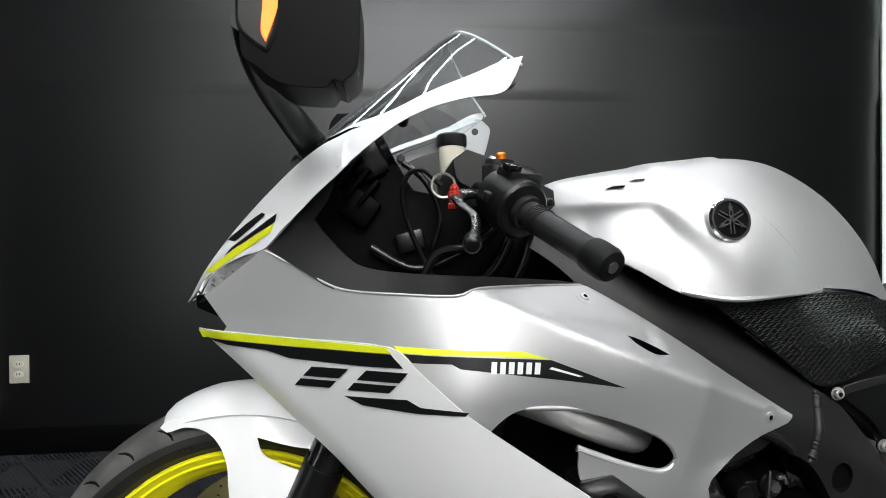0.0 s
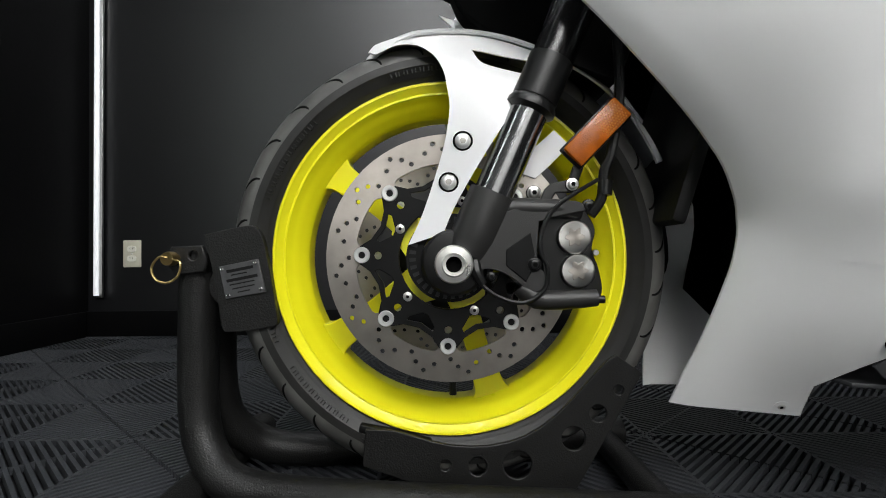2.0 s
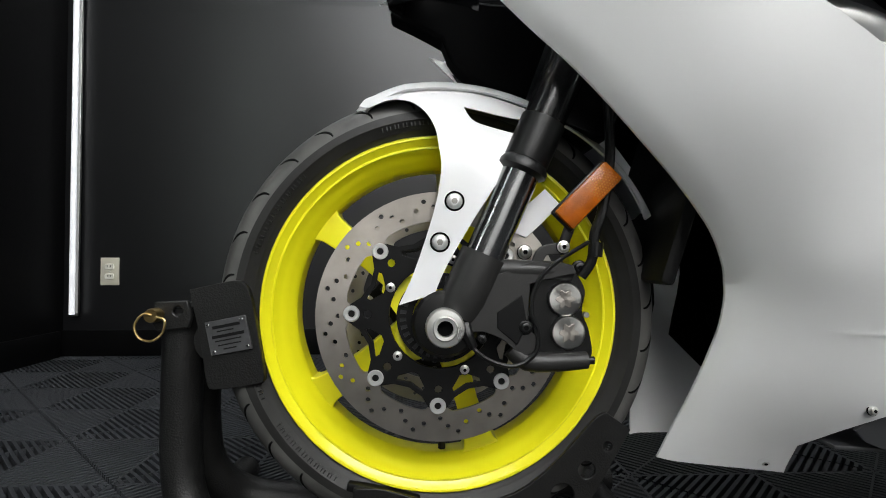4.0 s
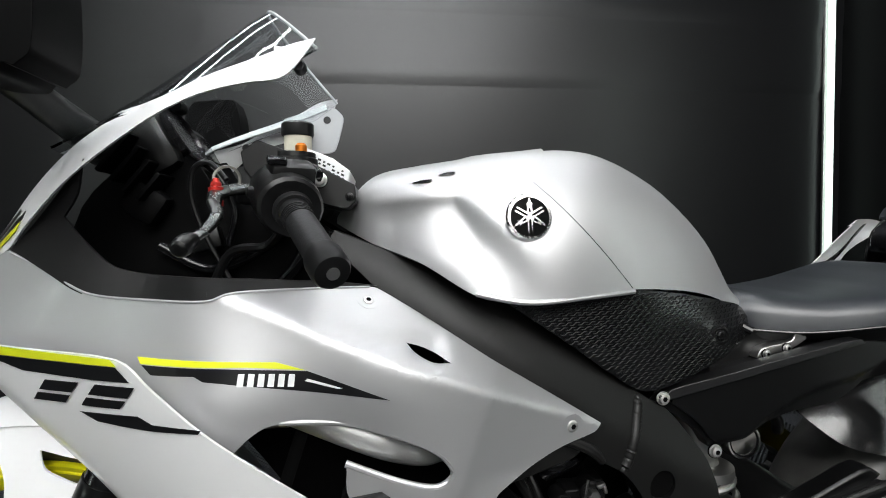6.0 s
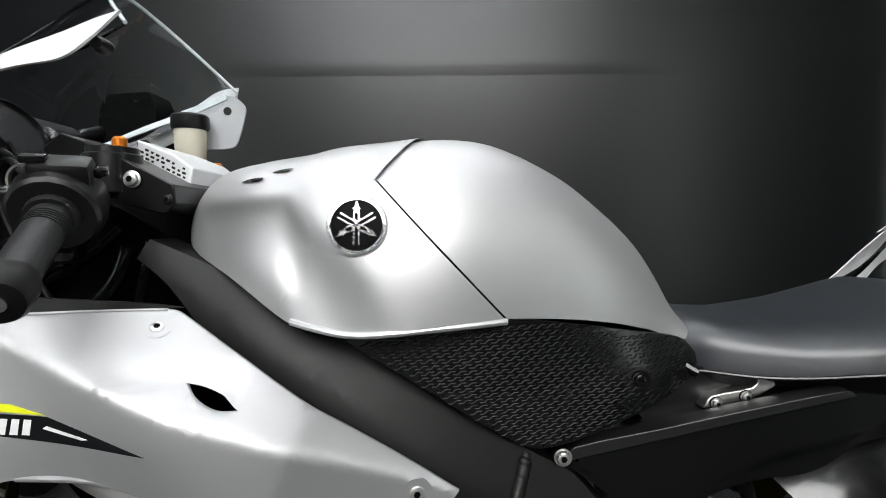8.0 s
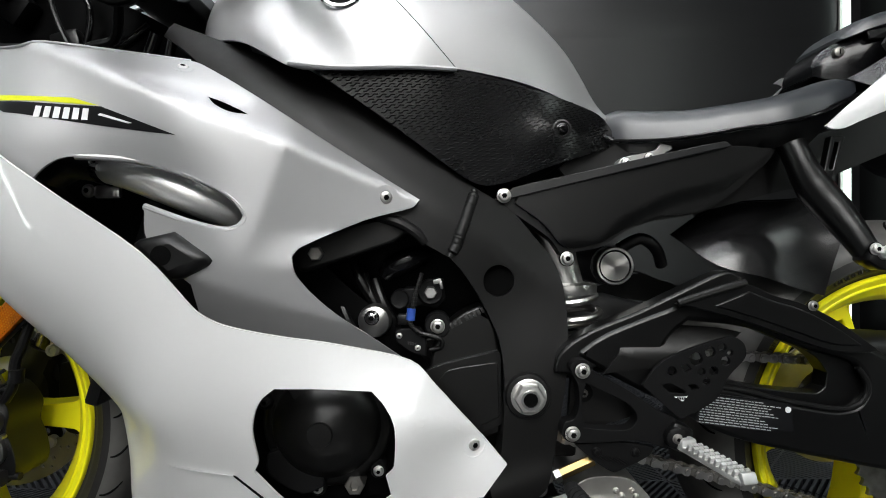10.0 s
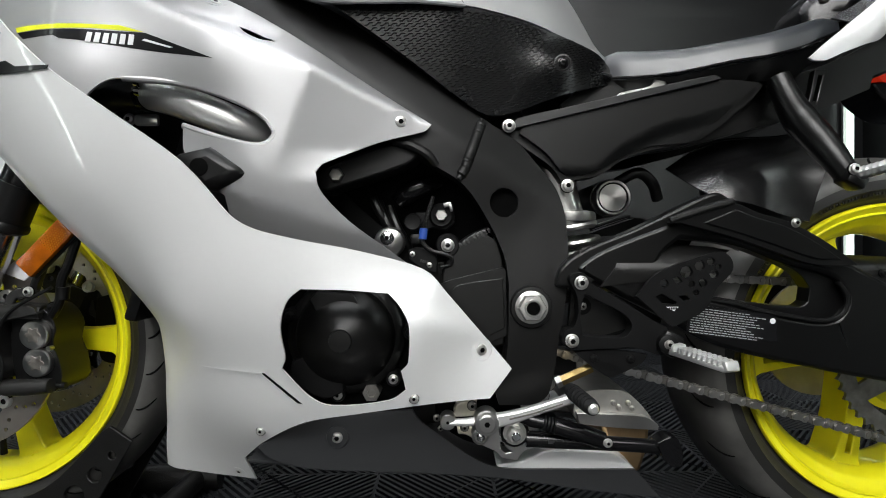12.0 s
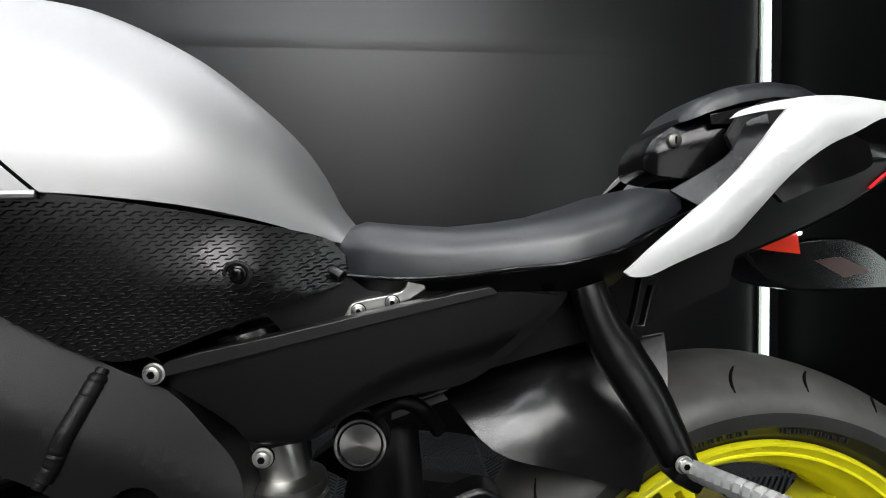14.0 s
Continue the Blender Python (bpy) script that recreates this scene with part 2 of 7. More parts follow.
def pipe(pts, radius, segs=14, steps=6, squash=1.0):
    """A bent tube; radius a number or one for each point."""
    path = smooth_path(pts, steps)
    n = len(path)
    rs = radius if isinstance(radius, (list, tuple)) else [radius] * len(pts)
    bm = bmesh.new()
    rings, up = [], None
    for i, p in enumerate(path):
        d = (path[min(i + 1, n - 1)] - path[max(i - 1, 0)]).normalized()
        if up is None:
            up = d.orthogonal().normalized()
        up = (up - d * up.dot(d)).normalized()
        side = d.cross(up)
        f = i / max(n - 1, 1) * (len(rs) - 1)
        k = min(int(f), len(rs) - 2) if len(rs) > 1 else 0
        r = rs[k] + (rs[min(k + 1, len(rs) - 1)] - rs[k]) * (f - k)
        rings.append([bm.verts.new(p + r * (math.cos(a) * up + squash * math.sin(a) * side)) for a in (2 * math.pi * j / segs for j in range(segs))])
    for a, b in zip(rings, rings[1:]):
        for j in range(segs):
            bm.faces.new((a[j], a[(j + 1) % segs], b[(j + 1) % segs], b[j]))
    bm.faces.new(rings[0]), bm.faces.new(rings[-1])
    bmesh.ops.recalc_face_normals(bm, faces=bm.faces)
    return bm


def block(size, m, bevel=0.003):
    bm = bmesh.new()
    bmesh.ops.create_cube(bm, size=1, matrix=m @ Matrix.Diagonal((*size, 1)))
    if bevel:
        bmesh.ops.bevel(bm, geom=bm.edges[:], offset=bevel, segments=2, affect="EDGES", profile=0.5)
    return bm


def part(name, bm, mat, parent=None, label="", bevel=0.0, angle=35.0, mirror=False):
    """Links a bmesh as one mesh object under its thing or part."""
    if mirror:
        bmesh.ops.scale(bm, vec=(1, -1, 1), verts=bm.verts)
        bmesh.ops.reverse_faces(bm, faces=bm.faces)
    me = bpy.data.meshes.new(name)
    bm.to_mesh(me)
    bm.free()
    me.materials.append(mat)
    me.shade_smooth()
    me.set_sharp_from_angle(angle=radians(angle))
    ob = new(name, me)
    ob.parent = parent
    if bevel:
        b = ob.modifiers.new("edges", "BEVEL")
        b.width, b.segments, b.limit_method, b.angle_limit, b.harden_normals = bevel, 2, "ANGLE", radians(50), False
    return tagged(ob, label) if label else ob


def both(name, make, mat, parent, label="", bevel=0.0, angle=35.0):
    a = part(name, make(), mat, parent, label, bevel, angle)
    part(name, make(), mat, parent, label, bevel, angle, mirror=True)
    return a


def thing(name, label, category, where=(0, 0, 0)):
    ob = new(name)
    ob.location = where
    return tagged(ob, label, category)


def joined(*bms):
    out = bmesh.new()
    for b in bms:
        me = bpy.data.meshes.new("t")
        b.to_mesh(me), b.free()
        out.from_mesh(me)
        bpy.data.meshes.remove(me)
    return out


# ---- the room ----
ROOM_L, ROOM_R, ROOM_F, ROOM_B, ROOM_H = -1.56, 2.70, -5.2, 1.50, 2.8


def wall(name, size, where, mat, label):
    return tagged(part(name, block(size, pose(*where), 0), mat), label, "wall", kind="structure")


def stepped_wall():
    """The long wall, stepped out slightly at two heights to make soft dark bands."""
    prof = [(ROOM_B + .12, 0), (ROOM_B, 0), (ROOM_B, 1.53), (ROOM_B - .001, 1.538), (ROOM_B - .005, 1.565), (ROOM_B - .0065, 1.59), (ROOM_B - .007, 1.61), (ROOM_B - .007, 1.85), (ROOM_B - .008, 1.858), (ROOM_B - .011, 1.88), (ROOM_B - .0125, 1.91), (ROOM_B - .013, 1.93), (ROOM_B - .013, ROOM_H), (ROOM_B + .12, ROOM_H)]
    bm = bmesh.new()
    ends = [[bm.verts.new((x, y, z)) for y, z in prof] for x in (ROOM_L - .15, ROOM_R + .15)]
    for k in range(len(prof)):
        n = (k + 1) % len(prof)
        bm.faces.new((ends[0][k], ends[0][n], ends[1][n], ends[1][k]))
    bm.faces.new(ends[0]), bm.faces.new(ends[1])
    bmesh.ops.recalc_face_normals(bm, faces=bm.faces)
    return bm


tagged(part("wall_north", stepped_wall(), WALLPAINT, angle=60), "charcoal painted satin garage wall", "wall", kind="structure")
wall("wall_west", (0.12, ROOM_B - ROOM_F, ROOM_H), (ROOM_L - 0.06, (ROOM_B + ROOM_F) / 2, ROOM_H / 2), DARKWALL, "black painted side wall")
wall("wall_east", (0.12, ROOM_B - ROOM_F, ROOM_H), (ROOM_R + 0.06, (ROOM_B + ROOM_F) / 2, ROOM_H / 2), DARKWALL, "black painted side wall")
wall("wall_south", (ROOM_R - ROOM_L + 0.3, 0.12, ROOM_H), ((ROOM_L + ROOM_R) / 2, ROOM_F - 0.06, ROOM_H / 2), DARKWALL, "black painted wall")
# Unseen pale panels, added only to bounce light back at the bike.
bounce_board = tagged(new("bounce_board_1"), "pale unseen panels added to bounce light onto the bike", "garage door", kind="structure")
BOUNCEGREY = material("pale_bounce_paint", (0.62, 0.62, 0.60), 0.45, 0, 0, 0.05, 3)
for k in range(4):
    part("bounce_panel", block((3.3, 0.04, 0.54), pose(0.6, ROOM_F + 0.022, 0.28 + 0.55 * k), 0.006), BOUNCEGREY, bounce_board)
ceiling = tagged(part("ceiling", block((ROOM_R - ROOM_L + 0.3, ROOM_B - ROOM_F + 0.3, 0.1), pose((ROOM_L + ROOM_R) / 2, (ROOM_B + ROOM_F) / 2, ROOM_H + 0.05), 0), DARKWALL), "dark painted garage ceiling", "ceiling", kind="structure")
floor = tagged(part("floor", block((ROOM_R - ROOM_L + 0.3, ROOM_B - ROOM_F + 0.3, 0.1), pose((ROOM_L + ROOM_R) / 2, (ROOM_B + ROOM_F) / 2, -0.068), 0), TILEBLACK), "dark ribbed plastic tile garage floor", "floor", kind="structure")
tagged(part("baseboard", block((ROOM_R - ROOM_L, 0.016, 0.11), pose((ROOM_L + ROOM_R) / 2, ROOM_B - 0.008, 0.055), 0.003), DARKWALL), "black painted baseboard along the wall", "baseboard", kind="structure")
tagged(part("baseboard", block((0.016, ROOM_B - ROOM_F - 0.03, 0.11), pose(ROOM_L + 0.008, (ROOM_B + ROOM_F) / 2 - 0.02, 0.055), 0.003), DARKWALL), "black painted baseboard along the side wall", "baseboard", kind="structure")


TUBEBRIGHT = material("led_tube_bright", (0.9, 1.0, 0.96), 0.4, emit=16.0, vary=0.0)
TUBEDIM = material("led_tube_dim", (0.95, 0.97, 1.0), 0.4, emit=0.32, vary=0.0)


def strip_light(x, y, z0, z1, w, mat, turn=0):
    s = thing("light_strip", "white vertical LED tube fixed to the dark wall", "light", (x, y, z0))
    s.rotation_euler.z = radians(turn)
    tagged(s, group="LED tubes on the wall")
    part("tube", lathe([(w, 0), (w, z1 - z0)], (0, 0, 0), 16, "z"), mat, s, "glowing white tube")
    part("channel", block((w * 2.6, 0.012, z1 - z0 + 0.02), pose(0, 0.022, (z1 - z0) / 2), 0.002), STEEL, s, "metal backing channel")
    return s


strip_light(-1.500, 1.462, 0.18, 2.4, 0.011, TUBEDIM)
strip_light(2.612, 1.462, 0.235, 2.4, 0.0145, TUBE)
strip_light(ROOM_L + .03, -1.0, 0.12, 2.5, 0.020, TUBEBRIGHT, 90)
# Unseen east tube, added only to match the west one.
strip_light(ROOM_R - .03, -1.0, 0.12, 2.5, 0.020, TUBEBRIGHT, -90)

# ---- the motorcycle ----
bike = thing("motorcycle", "silver and white sport motorcycle with bright yellow wheels", "motorcycle")


def near_line(x, z, a, b):
    p, q, r = Vector((x, z)), Vector(a), Vector(b)
    d = r - q
    f = min(max((p - q).dot(d) / d.length_squared, 0), 1)
    return (p - q - d * f).length


def above_line(x, z, a, b):
    """How far a point lies above a line through two others."""
    return ((b[0] - a[0]) * (z - a[1]) - (b[1] - a[1]) * (x - a[0])) / math.hypot(b[0] - a[0], b[1] - a[1])


side_main = Thin([(-.013, .775, -.175), (.09, .84, -.185), (.237, .80, -.235), (.35, .79, -.25), (.30, .70, -.268), (.476, .713, -.264),
                  (.422, .64, -.243), (.522, .577, -.253), (.593, .583, -.238), (.696, .65, -.215), (.62, .66, -.235), (.74, .46, -.20), (.6, .48, -.22), (.02, .73, -.165)])
blade_flank = Thin([(-.013, .775, -.181), (.237, .725, -.272), (.298, .696, -.283), (.30, .56, -.248), (.45, .50, -.264), (.735, .45, -.212),
                   (.737, .40, -.241), (.842, .318, -.186), (.801, .347, -.19), (.712, .292, -.222), (.516, .324, -.214), (.562, .282, -.208), (.498, .234, -.173),
                   (.456, .128, -.083), (.5, .42, -.25), (.62, .42, -.25), (.301, .135, -.056), (.322, .22, -.095), (.339, .30, -.128), (.342, .38, -.152),
                   (.296, .46, -.184), (.222, .54, -.20), (.149, .621, -.197), (.41, .40, -.222), (.40, .26, -.15)])
spar_side = Thin([(.44, .90, -.135), (.6, .80, -.175), (.77, .576, -.172), (.87, .402, -.168), (.86, .52, -.15), (.85, .25, -.165)])
pad_plain = Thin([(.55, .80, -.20), (.75, .80, -.185), (.921, .743, -.136), (.916, .70, -.138), (1.0, .77, -.09), (.82, .67, -.15), (.7, .74, -.18)])


def pad_side(x, z):
    """The side cover with a swelling towards the seat, placed to draw a highlight."""
    return pad_plain(x, z) - .016 * math.exp(-((x - .935) / .055) ** 2 - ((z - .737) / .028) ** 2)


cowl_side = Thin([(-.072, .793, -.03), (-.05, .86, -.05), (.0, .92, -.065), (.1, 1.0, -.115), (.2, 1.05, -.145), (.3, 1.09, -.15), (.39, 1.12, -.146), (.03, .83, -.165), (.06, .85, -.185),
                  (.15, .956, -.205), (.2, .99, -.2), (.27, 1.04, -.185), (.36, 1.063, -.182), (.0, .82, -.13), (.06, .91, -.15)])


def upper_side(x, z):
    """The flank, the facet along its top, and the rear corner that turns down behind a crease."""
    right = max((x - .552) * .94 - (z - .60) * .34, 0)
    right = .06 * (1 - math.exp(-right / .06)) * min(max((z - .57) / .04, 0), 1)
    up = above_line(x, z, (.33, .813), (.735, .648))
    fold = up if up > .004 else 0.0 if up < -.004 else (up + .004) ** 2 / .016
    d = near_line(x, z, (.40, .7855), (.525, .755))
    f = min(max((x - .395) / .12, 0), 1)
    scoop = .011 * f * math.exp(-(d / (.004 + .010 * f)) ** 2) * min(max((.575 - x) / .03, 0), 1)
    down = max(-above_line(x, z, (.46, .568), (.66, .502)) - .002, 0) if x > .44 else 0.0
    return side_main(x, z) + .26 * right + 1.3 * fold + scoop + .42 * down


BLADE_FRONT = [(-.012, .776), (.04, .728), (.10, .668), (.149, .621), (.222, .54), (.296, .46), (.342, .38), (.339, .30), (.322, .22), (.301, .135)]


def blade_side(x, z):
    """The flat blade, rolled inwards along its front edge, with a sunk facet towards its rear corner."""
    if x > .40:
        sunk = min(above_line(x, z, (.728, .400), (.808, .362)), (x - .728) * .94 - (z - .400) * .33)
        return blade_flank(x, z) + .45 * max(0.0, sunk)
    d = min(near_line(x, z, p, q) for p, q in zip(BLADE_FRONT, BLADE_FRONT[1:]))
    return blade_flank(x, z) + 13 * max(0.0, .025 - d) ** 2


UPPER = [(.021, .777), (.004, .804), (-.003, .815), (.029, .84), (.066, .869), (.119, .842), (.146, .827), (.173, .82), (.226, .817), (.29, .815), (.318, .823), (.385, .823), (.456, .821), (.474, .814),
         (.533, .778), (.615, .724), (.736, .648), (.726, .638), (.669, .622), (.601, .591), (.592, .58), (.597, .557), (.629, .52), (.68, .481), (.73, .442), (.64, .459),
         (.529, .484), (.482, .514), (.482, .55), (.435, .597), (.431, .639), (.482, .62), (.52, .611), (.537, .615), (.545, .627), (.527, .649), (.485, .67), (.429, .686),
         (.365, .691), (.34, .682), (.315, .658), (.244, .713), (.2, .748), (.014, .767)]
VENT = [(.496, .764), (.511, .759), (.530, .750), (.545, .741), (.526, .743), (.507, .753)]
BLADE = [(-.012, .776), (.102, .771), (.217, .766), (.252, .736), (.299, .693), (.365, .647), (.446, .588), (.496, .527), (.515, .513), (.539, .504), (.586, .493),
         (.645, .481), (.724, .457), (.757, .423), (.842, .320), (.812, .281), (.708, .28), (.604, .263), (.554, .248), (.497, .213), (.452, .172), (.457, .125),
         (.301, .135), (.311, .18), (.322, .22), (.339, .30), (.344, .34), (.342, .38), (.324, .42), (.296, .46), (.222, .54), (.149, .621), (.10, .668), (.04, .728)]
ENGINE_HOLE = [(.576, .435), (.628, .433), (.682, .428), (.698, .41), (.708, .386), (.706, .342), (.697, .331), (.702, .304), (.68, .29), (.606, .281), (.576, .293),
               (.543, .331), (.55, .347), (.548, .385), (.558, .418)]
BELLY = [(.706, .257), (.594, .247), (.538, .233), (.489, .206), (.506, .19), (.562, .175), (.712, .168), (.83, .16), (.955, .142), (1.052, .132), (1.017, .171),
         (.908, .172), (.83, .174), (.791, .188), (.744, .221), (.716, .242)]
COWL_EDGE = [(-.088, .789), (-.057, .824), (-.023, .859), (.015, .902), (.063, .946), (.109, .986), (.146, 1.01), (.174, 1.026), (.224, 1.044), (.267, 1.067), (.325, 1.094), (.364, 1.114), (.394, 1.121), (.377, 1.085), (.358, 1.062), (.316, 1.055), (.267, 1.041), (.226, 1.019), (.187, .986), (.157, .954), (.133, .932), (.115, .914), (.089, .89), (.068, .87), (.028, .859), (-.028, .833)]
PAD = [(.599, .812), (.674, .816), (.777, .811), (.85, .802), (.931, .787), (.987, .774), (1.011, .752), (1.035, .741), (.985, .723), (.897, .692), (.851, .675),
       (.814, .671), (.777, .69), (.699, .745)]
SPAR = [(.412, .888), (.525, .843), (.593, .82), (.699, .748), (.809, .667), (.854, .64), (.888, .602), (.915, .565), (.926, .512), (.925, .44), (.911, .362),
        (.897, .284), (.878, .265), (.826, .267), (.822, .287), (.834, .318), (.84, .388), (.838, .458), (.817, .513), (.781, .568), (.735, .598), (.678, .635),
        (.602, .682), (.496, .782), (.44, .84), (.402, .868)]
SUBFRAME = [(.835, .651), (.845, .661), (.867, .667), (.952, .684), (1.014, .698), (1.076, .711), (1.124, .721), (1.222, .722), (1.208, .703), (1.162, .663),
            (1.118, .635), (1.054, .624), (1.012, .609), (.981, .589), (.951, .583), (.925, .578), (.91, .6), (.866, .632)]
FIN = [(1.256, .742), (1.28, .763), (1.314, .790), (1.354, .823), (1.383, .853), (1.409, .881), (1.419, .891), (1.402, .891), (1.383, .888), (1.396, .897), (1.423, .9015), (1.466, .902), (1.504, .895), (1.56, .886), (1.66, .870),
       (1.64, .860), (1.56, .872), (1.504, .880), (1.472, .866), (1.442, .851), (1.412, .828), (1.38, .790), (1.365, .772), (1.343, .764), (1.306, .750), (1.28, .739), (1.262, .738)]
SWING = [(.9286, .4532), (.9689, .4803), (1.057, .514), (1.097, .527), (1.137, .538), (1.173, .525), (1.212, .512), (1.256, .489), (1.300, .463), (1.315, .4555), (1.348, .438), (1.403, .408), (1.440, .392), (1.4887, .3494), (1.4794, .284), (1.3606, .2943),
         (1.1774, .3317), (1.111, .3522), (1.0558, .384), (.9922, .4167)]
SWING_TOP = [(1.05, .470), (1.076, .494), (1.153, .484), (1.221, .458), (1.262, .447)]
SWING_RECESS = SWING_TOP + [(1.290, .436), (1.303, .415), (1.301, .396), (1.289, .383), (1.266, .379), (1.223, .386), (1.180, .395), (1.150, .404), (1.117, .411), (1.03, .425)]
SWING_WINDOW = SWING_TOP[:-1] + [(1.245, .444), (1.260, .424), (1.257, .405), (1.245, .398), (1.182, .404), (1.124, .414), (1.034, .428)]


def spar_face(x, z):
    """The spar's upright face, and above its crease the face that leans inwards."""
    d = min(above_line(x, z, (.46, .843), (.782, .622)), above_line(x, z, (.782, .622), (.90, .548)))
    lean = d if d > .003 else 0.0 if d < -.003 else (d + .003) ** 2 / .012
    return spar_side(x, z) - .005 + .42 * lean


# screws of the fairing: x, z, radius of the screw, whether it sits in a cup
UPPER_SCREWS = [(.455, .8075, .0075, 1), (.696, .650, .0085, 1)]
BLADE_SCREWS = [(.801, .347, .0090, 1), (.712, .2915, .0055, 0), (.498, .2335, .0055, 0), (.431, .138, .006, 1)]


def slope(field, x, z):
    return Vector(((field(x + .008, z) - field(x - .008, z)) / .016, (field(x, z + .008) - field(x, z - .008)) / .016))


def cups(screws, field):
    """Holes that are round on the sloping panel."""
    out = []
    for x, z, r, cup in screws:
        if cup:
            g = slope(field, x, z)
            k = 1 - 1 / math.sqrt(1 + g.length_squared)
            way = g.normalized() if g.length > 1e-6 else Vector((1, 0))
            out.append([tuple(Vector(p) - way * k * (Vector(p) - Vector((x, z))).dot(way)) for p in circle(x, z, r * 1.7, 20)])
    return out


both("side_fairing", lambda: sheet(rounded(UPPER), upper_side, 0.003, [rounded(VENT)] + cups(UPPER_SCREWS, upper_side), 0.006), SILVER, bike, "silver metallic upper side fairing", 0.0012)
both("lower_fairing", lambda: sheet(rounded(BLADE), blade_side, 0.004, [rounded(ENGINE_HOLE)] + cups(BLADE_SCREWS, blade_side), 0.0085), WHITE, bike, "pearl white lower fairing with an engine opening", 0.002)
both("belly_pan", lambda: sheet(rounded(BELLY), flat(-0.16), 0.004), GREYPLASTIC, bike, "dark grey belly pan", 0.0015)
both("nose_cowl", lambda: sheet(rounded(COWL_EDGE), cowl_side, 0.004), COWL, bike, "white front cowl", 0.0015)
both("tank_side_cover", lambda: sheet(rounded(PAD), pad_side, 0.006), PADBLACK, bike, "black textured tank side cover", 0.002)
both("frame_spar", lambda: sheet(rounded(SPAR), spar_face, 0.05, [circle(.836, .546, .0205, 28)]), FRAMEBLACK, bike, "black aluminium frame spar", 0.014)
both("subframe", lambda: sheet(rounded(SUBFRAME), flat(-0.125), 0.04), BLACK, bike, "black rear subframe", 0.006)
FIN_SPINE = [(1.265, .743), (1.33, .780), (1.395, .835), (1.45, .874), (1.56, .886), (1.66, .870)]


def fin_side(x, z):
    """A fin that is rounded across its width."""
    d = min(near_line(x, z, p, q) for p, q in zip(FIN_SPINE, FIN_SPINE[1:]))
    return -.170 + 18 * d * d


both("tail_fin", lambda: sheet(rounded(FIN), fin_side, 0.004, cell=.008), WHITE, bike, "white tail fairing fin", 0.0015)
swingarm = part("swingarm", slab(rounded(SWING), -0.174, -0.136, [rounded(SWING_RECESS)]), BLACK, bike, "black aluminium swingarm", 0.008)
part("window_ledge", slab(rounded([(1.020, .43), (1.045, .478), (1.073, .502), (1.153, .492), (1.224, .466), (1.300, .446), (1.314, .42), (1.308, .386), (1.266, .371), (1.17, .388), (1.10, .402), (1.02, .418)]), -.164, -.138, [rounded(SWING_WINDOW)]), BLACK, swingarm, "sunk ledge round the opening", 0.008)
part("window_lip", pipe([(1.105, -.172, .4115), (1.150, -.173, .404), (1.180, -.173, .3955), (1.223, -.173, .3865), (1.266, -.173, .380), (1.290, -.173, .384), (1.3025, -.173, .397), (1.304, -.173, .415), (1.292, -.172, .433)], .0036, 10, 4), SATIN, swingarm, "rounded lip of the opening")
part("swingarm_beam", slab(rounded(SWING), 0.136, 0.174, [rounded(SWING_WINDOW)]), BLACK, bike, "", 0.01)
part("swingarm_bridge", slab(rounded([(.985, .452), (1.02, .485), (1.06, .502), (1.085, .495), (1.05, .462), (1.01, .440)]), -.140, .140), PLASTIC, swingarm, "cross member of the swingarm", 0.008)

# tank: sections across the centre line from the front to the seat
TANK = np.array([(.409, .898, .908, .03), (.435, .884, .940, .088), (.465, .868, .964, .130), (.52, .846, .976, .172), (.577, .811, .985, .196), (.602, .803, .991, .204), (.66, .803, .997, .211),
                 (.72, .808, 1.003, .203), (.778, .811, .996, .184), (.85, .806, .963, .158), (.90, .798, .926, .136), (.945, .786, .884, .110), (.972, .776, .845, .092), (.990, .771, .810, .083), (1.012, .766, .782, .076)])


def glide(table, x):
    """Smooth values between the rows of a table."""
    i = int(np.clip(np.searchsorted(table[:, 0], x) - 1, 0, len(table) - 2))
    p0, p1, p2, p3 = (table[int(np.clip(i + k, 0, len(table) - 1))] for k in (-1, 0, 1, 2))
    h = p2[0] - p1[0]
    t = (x - p1[0]) / h
    m1 = (p2 - p0) / max(p2[0] - p0[0], 1e-6) * h
    m2 = (p3 - p1) / max(p3[0] - p1[0], 1e-6) * h
    return (2 * t**3 - 3 * t**2 + 1) * p1 + (t**3 - 2 * t**2 + t) * m1 + (-2 * t**3 + 3 * t**2) * p2 + (t**3 - t**2) * m2


def dent(x, z):
    """The scoop pressed into the tank's flank below a ridge that falls to the rear."""
    ridge = np.interp(x, (.44, .565, .668, .72), (.921, .931, .836, .788))
    u = (ridge - z) * np.interp(x, (.54, .59), (1.0, .74)) / .085
    if not 0 < u < 1:
        return 0.0
    along = np.interp(x, (.445, .485, .58, .685), (0, 1, .85, 0))
    return float(.015 * along * 6.75 * u * (1 - u) ** 2)


def tank_y(x, z):
    _, zb, zt, w = glide(TANK, x)
    s = min(max((z - zb) / max(zt - zb, 1e-4), 0), 1) ** (1 / .95)
    return -w * max(1 - s * s, 0) ** .29 + dent(x, z)


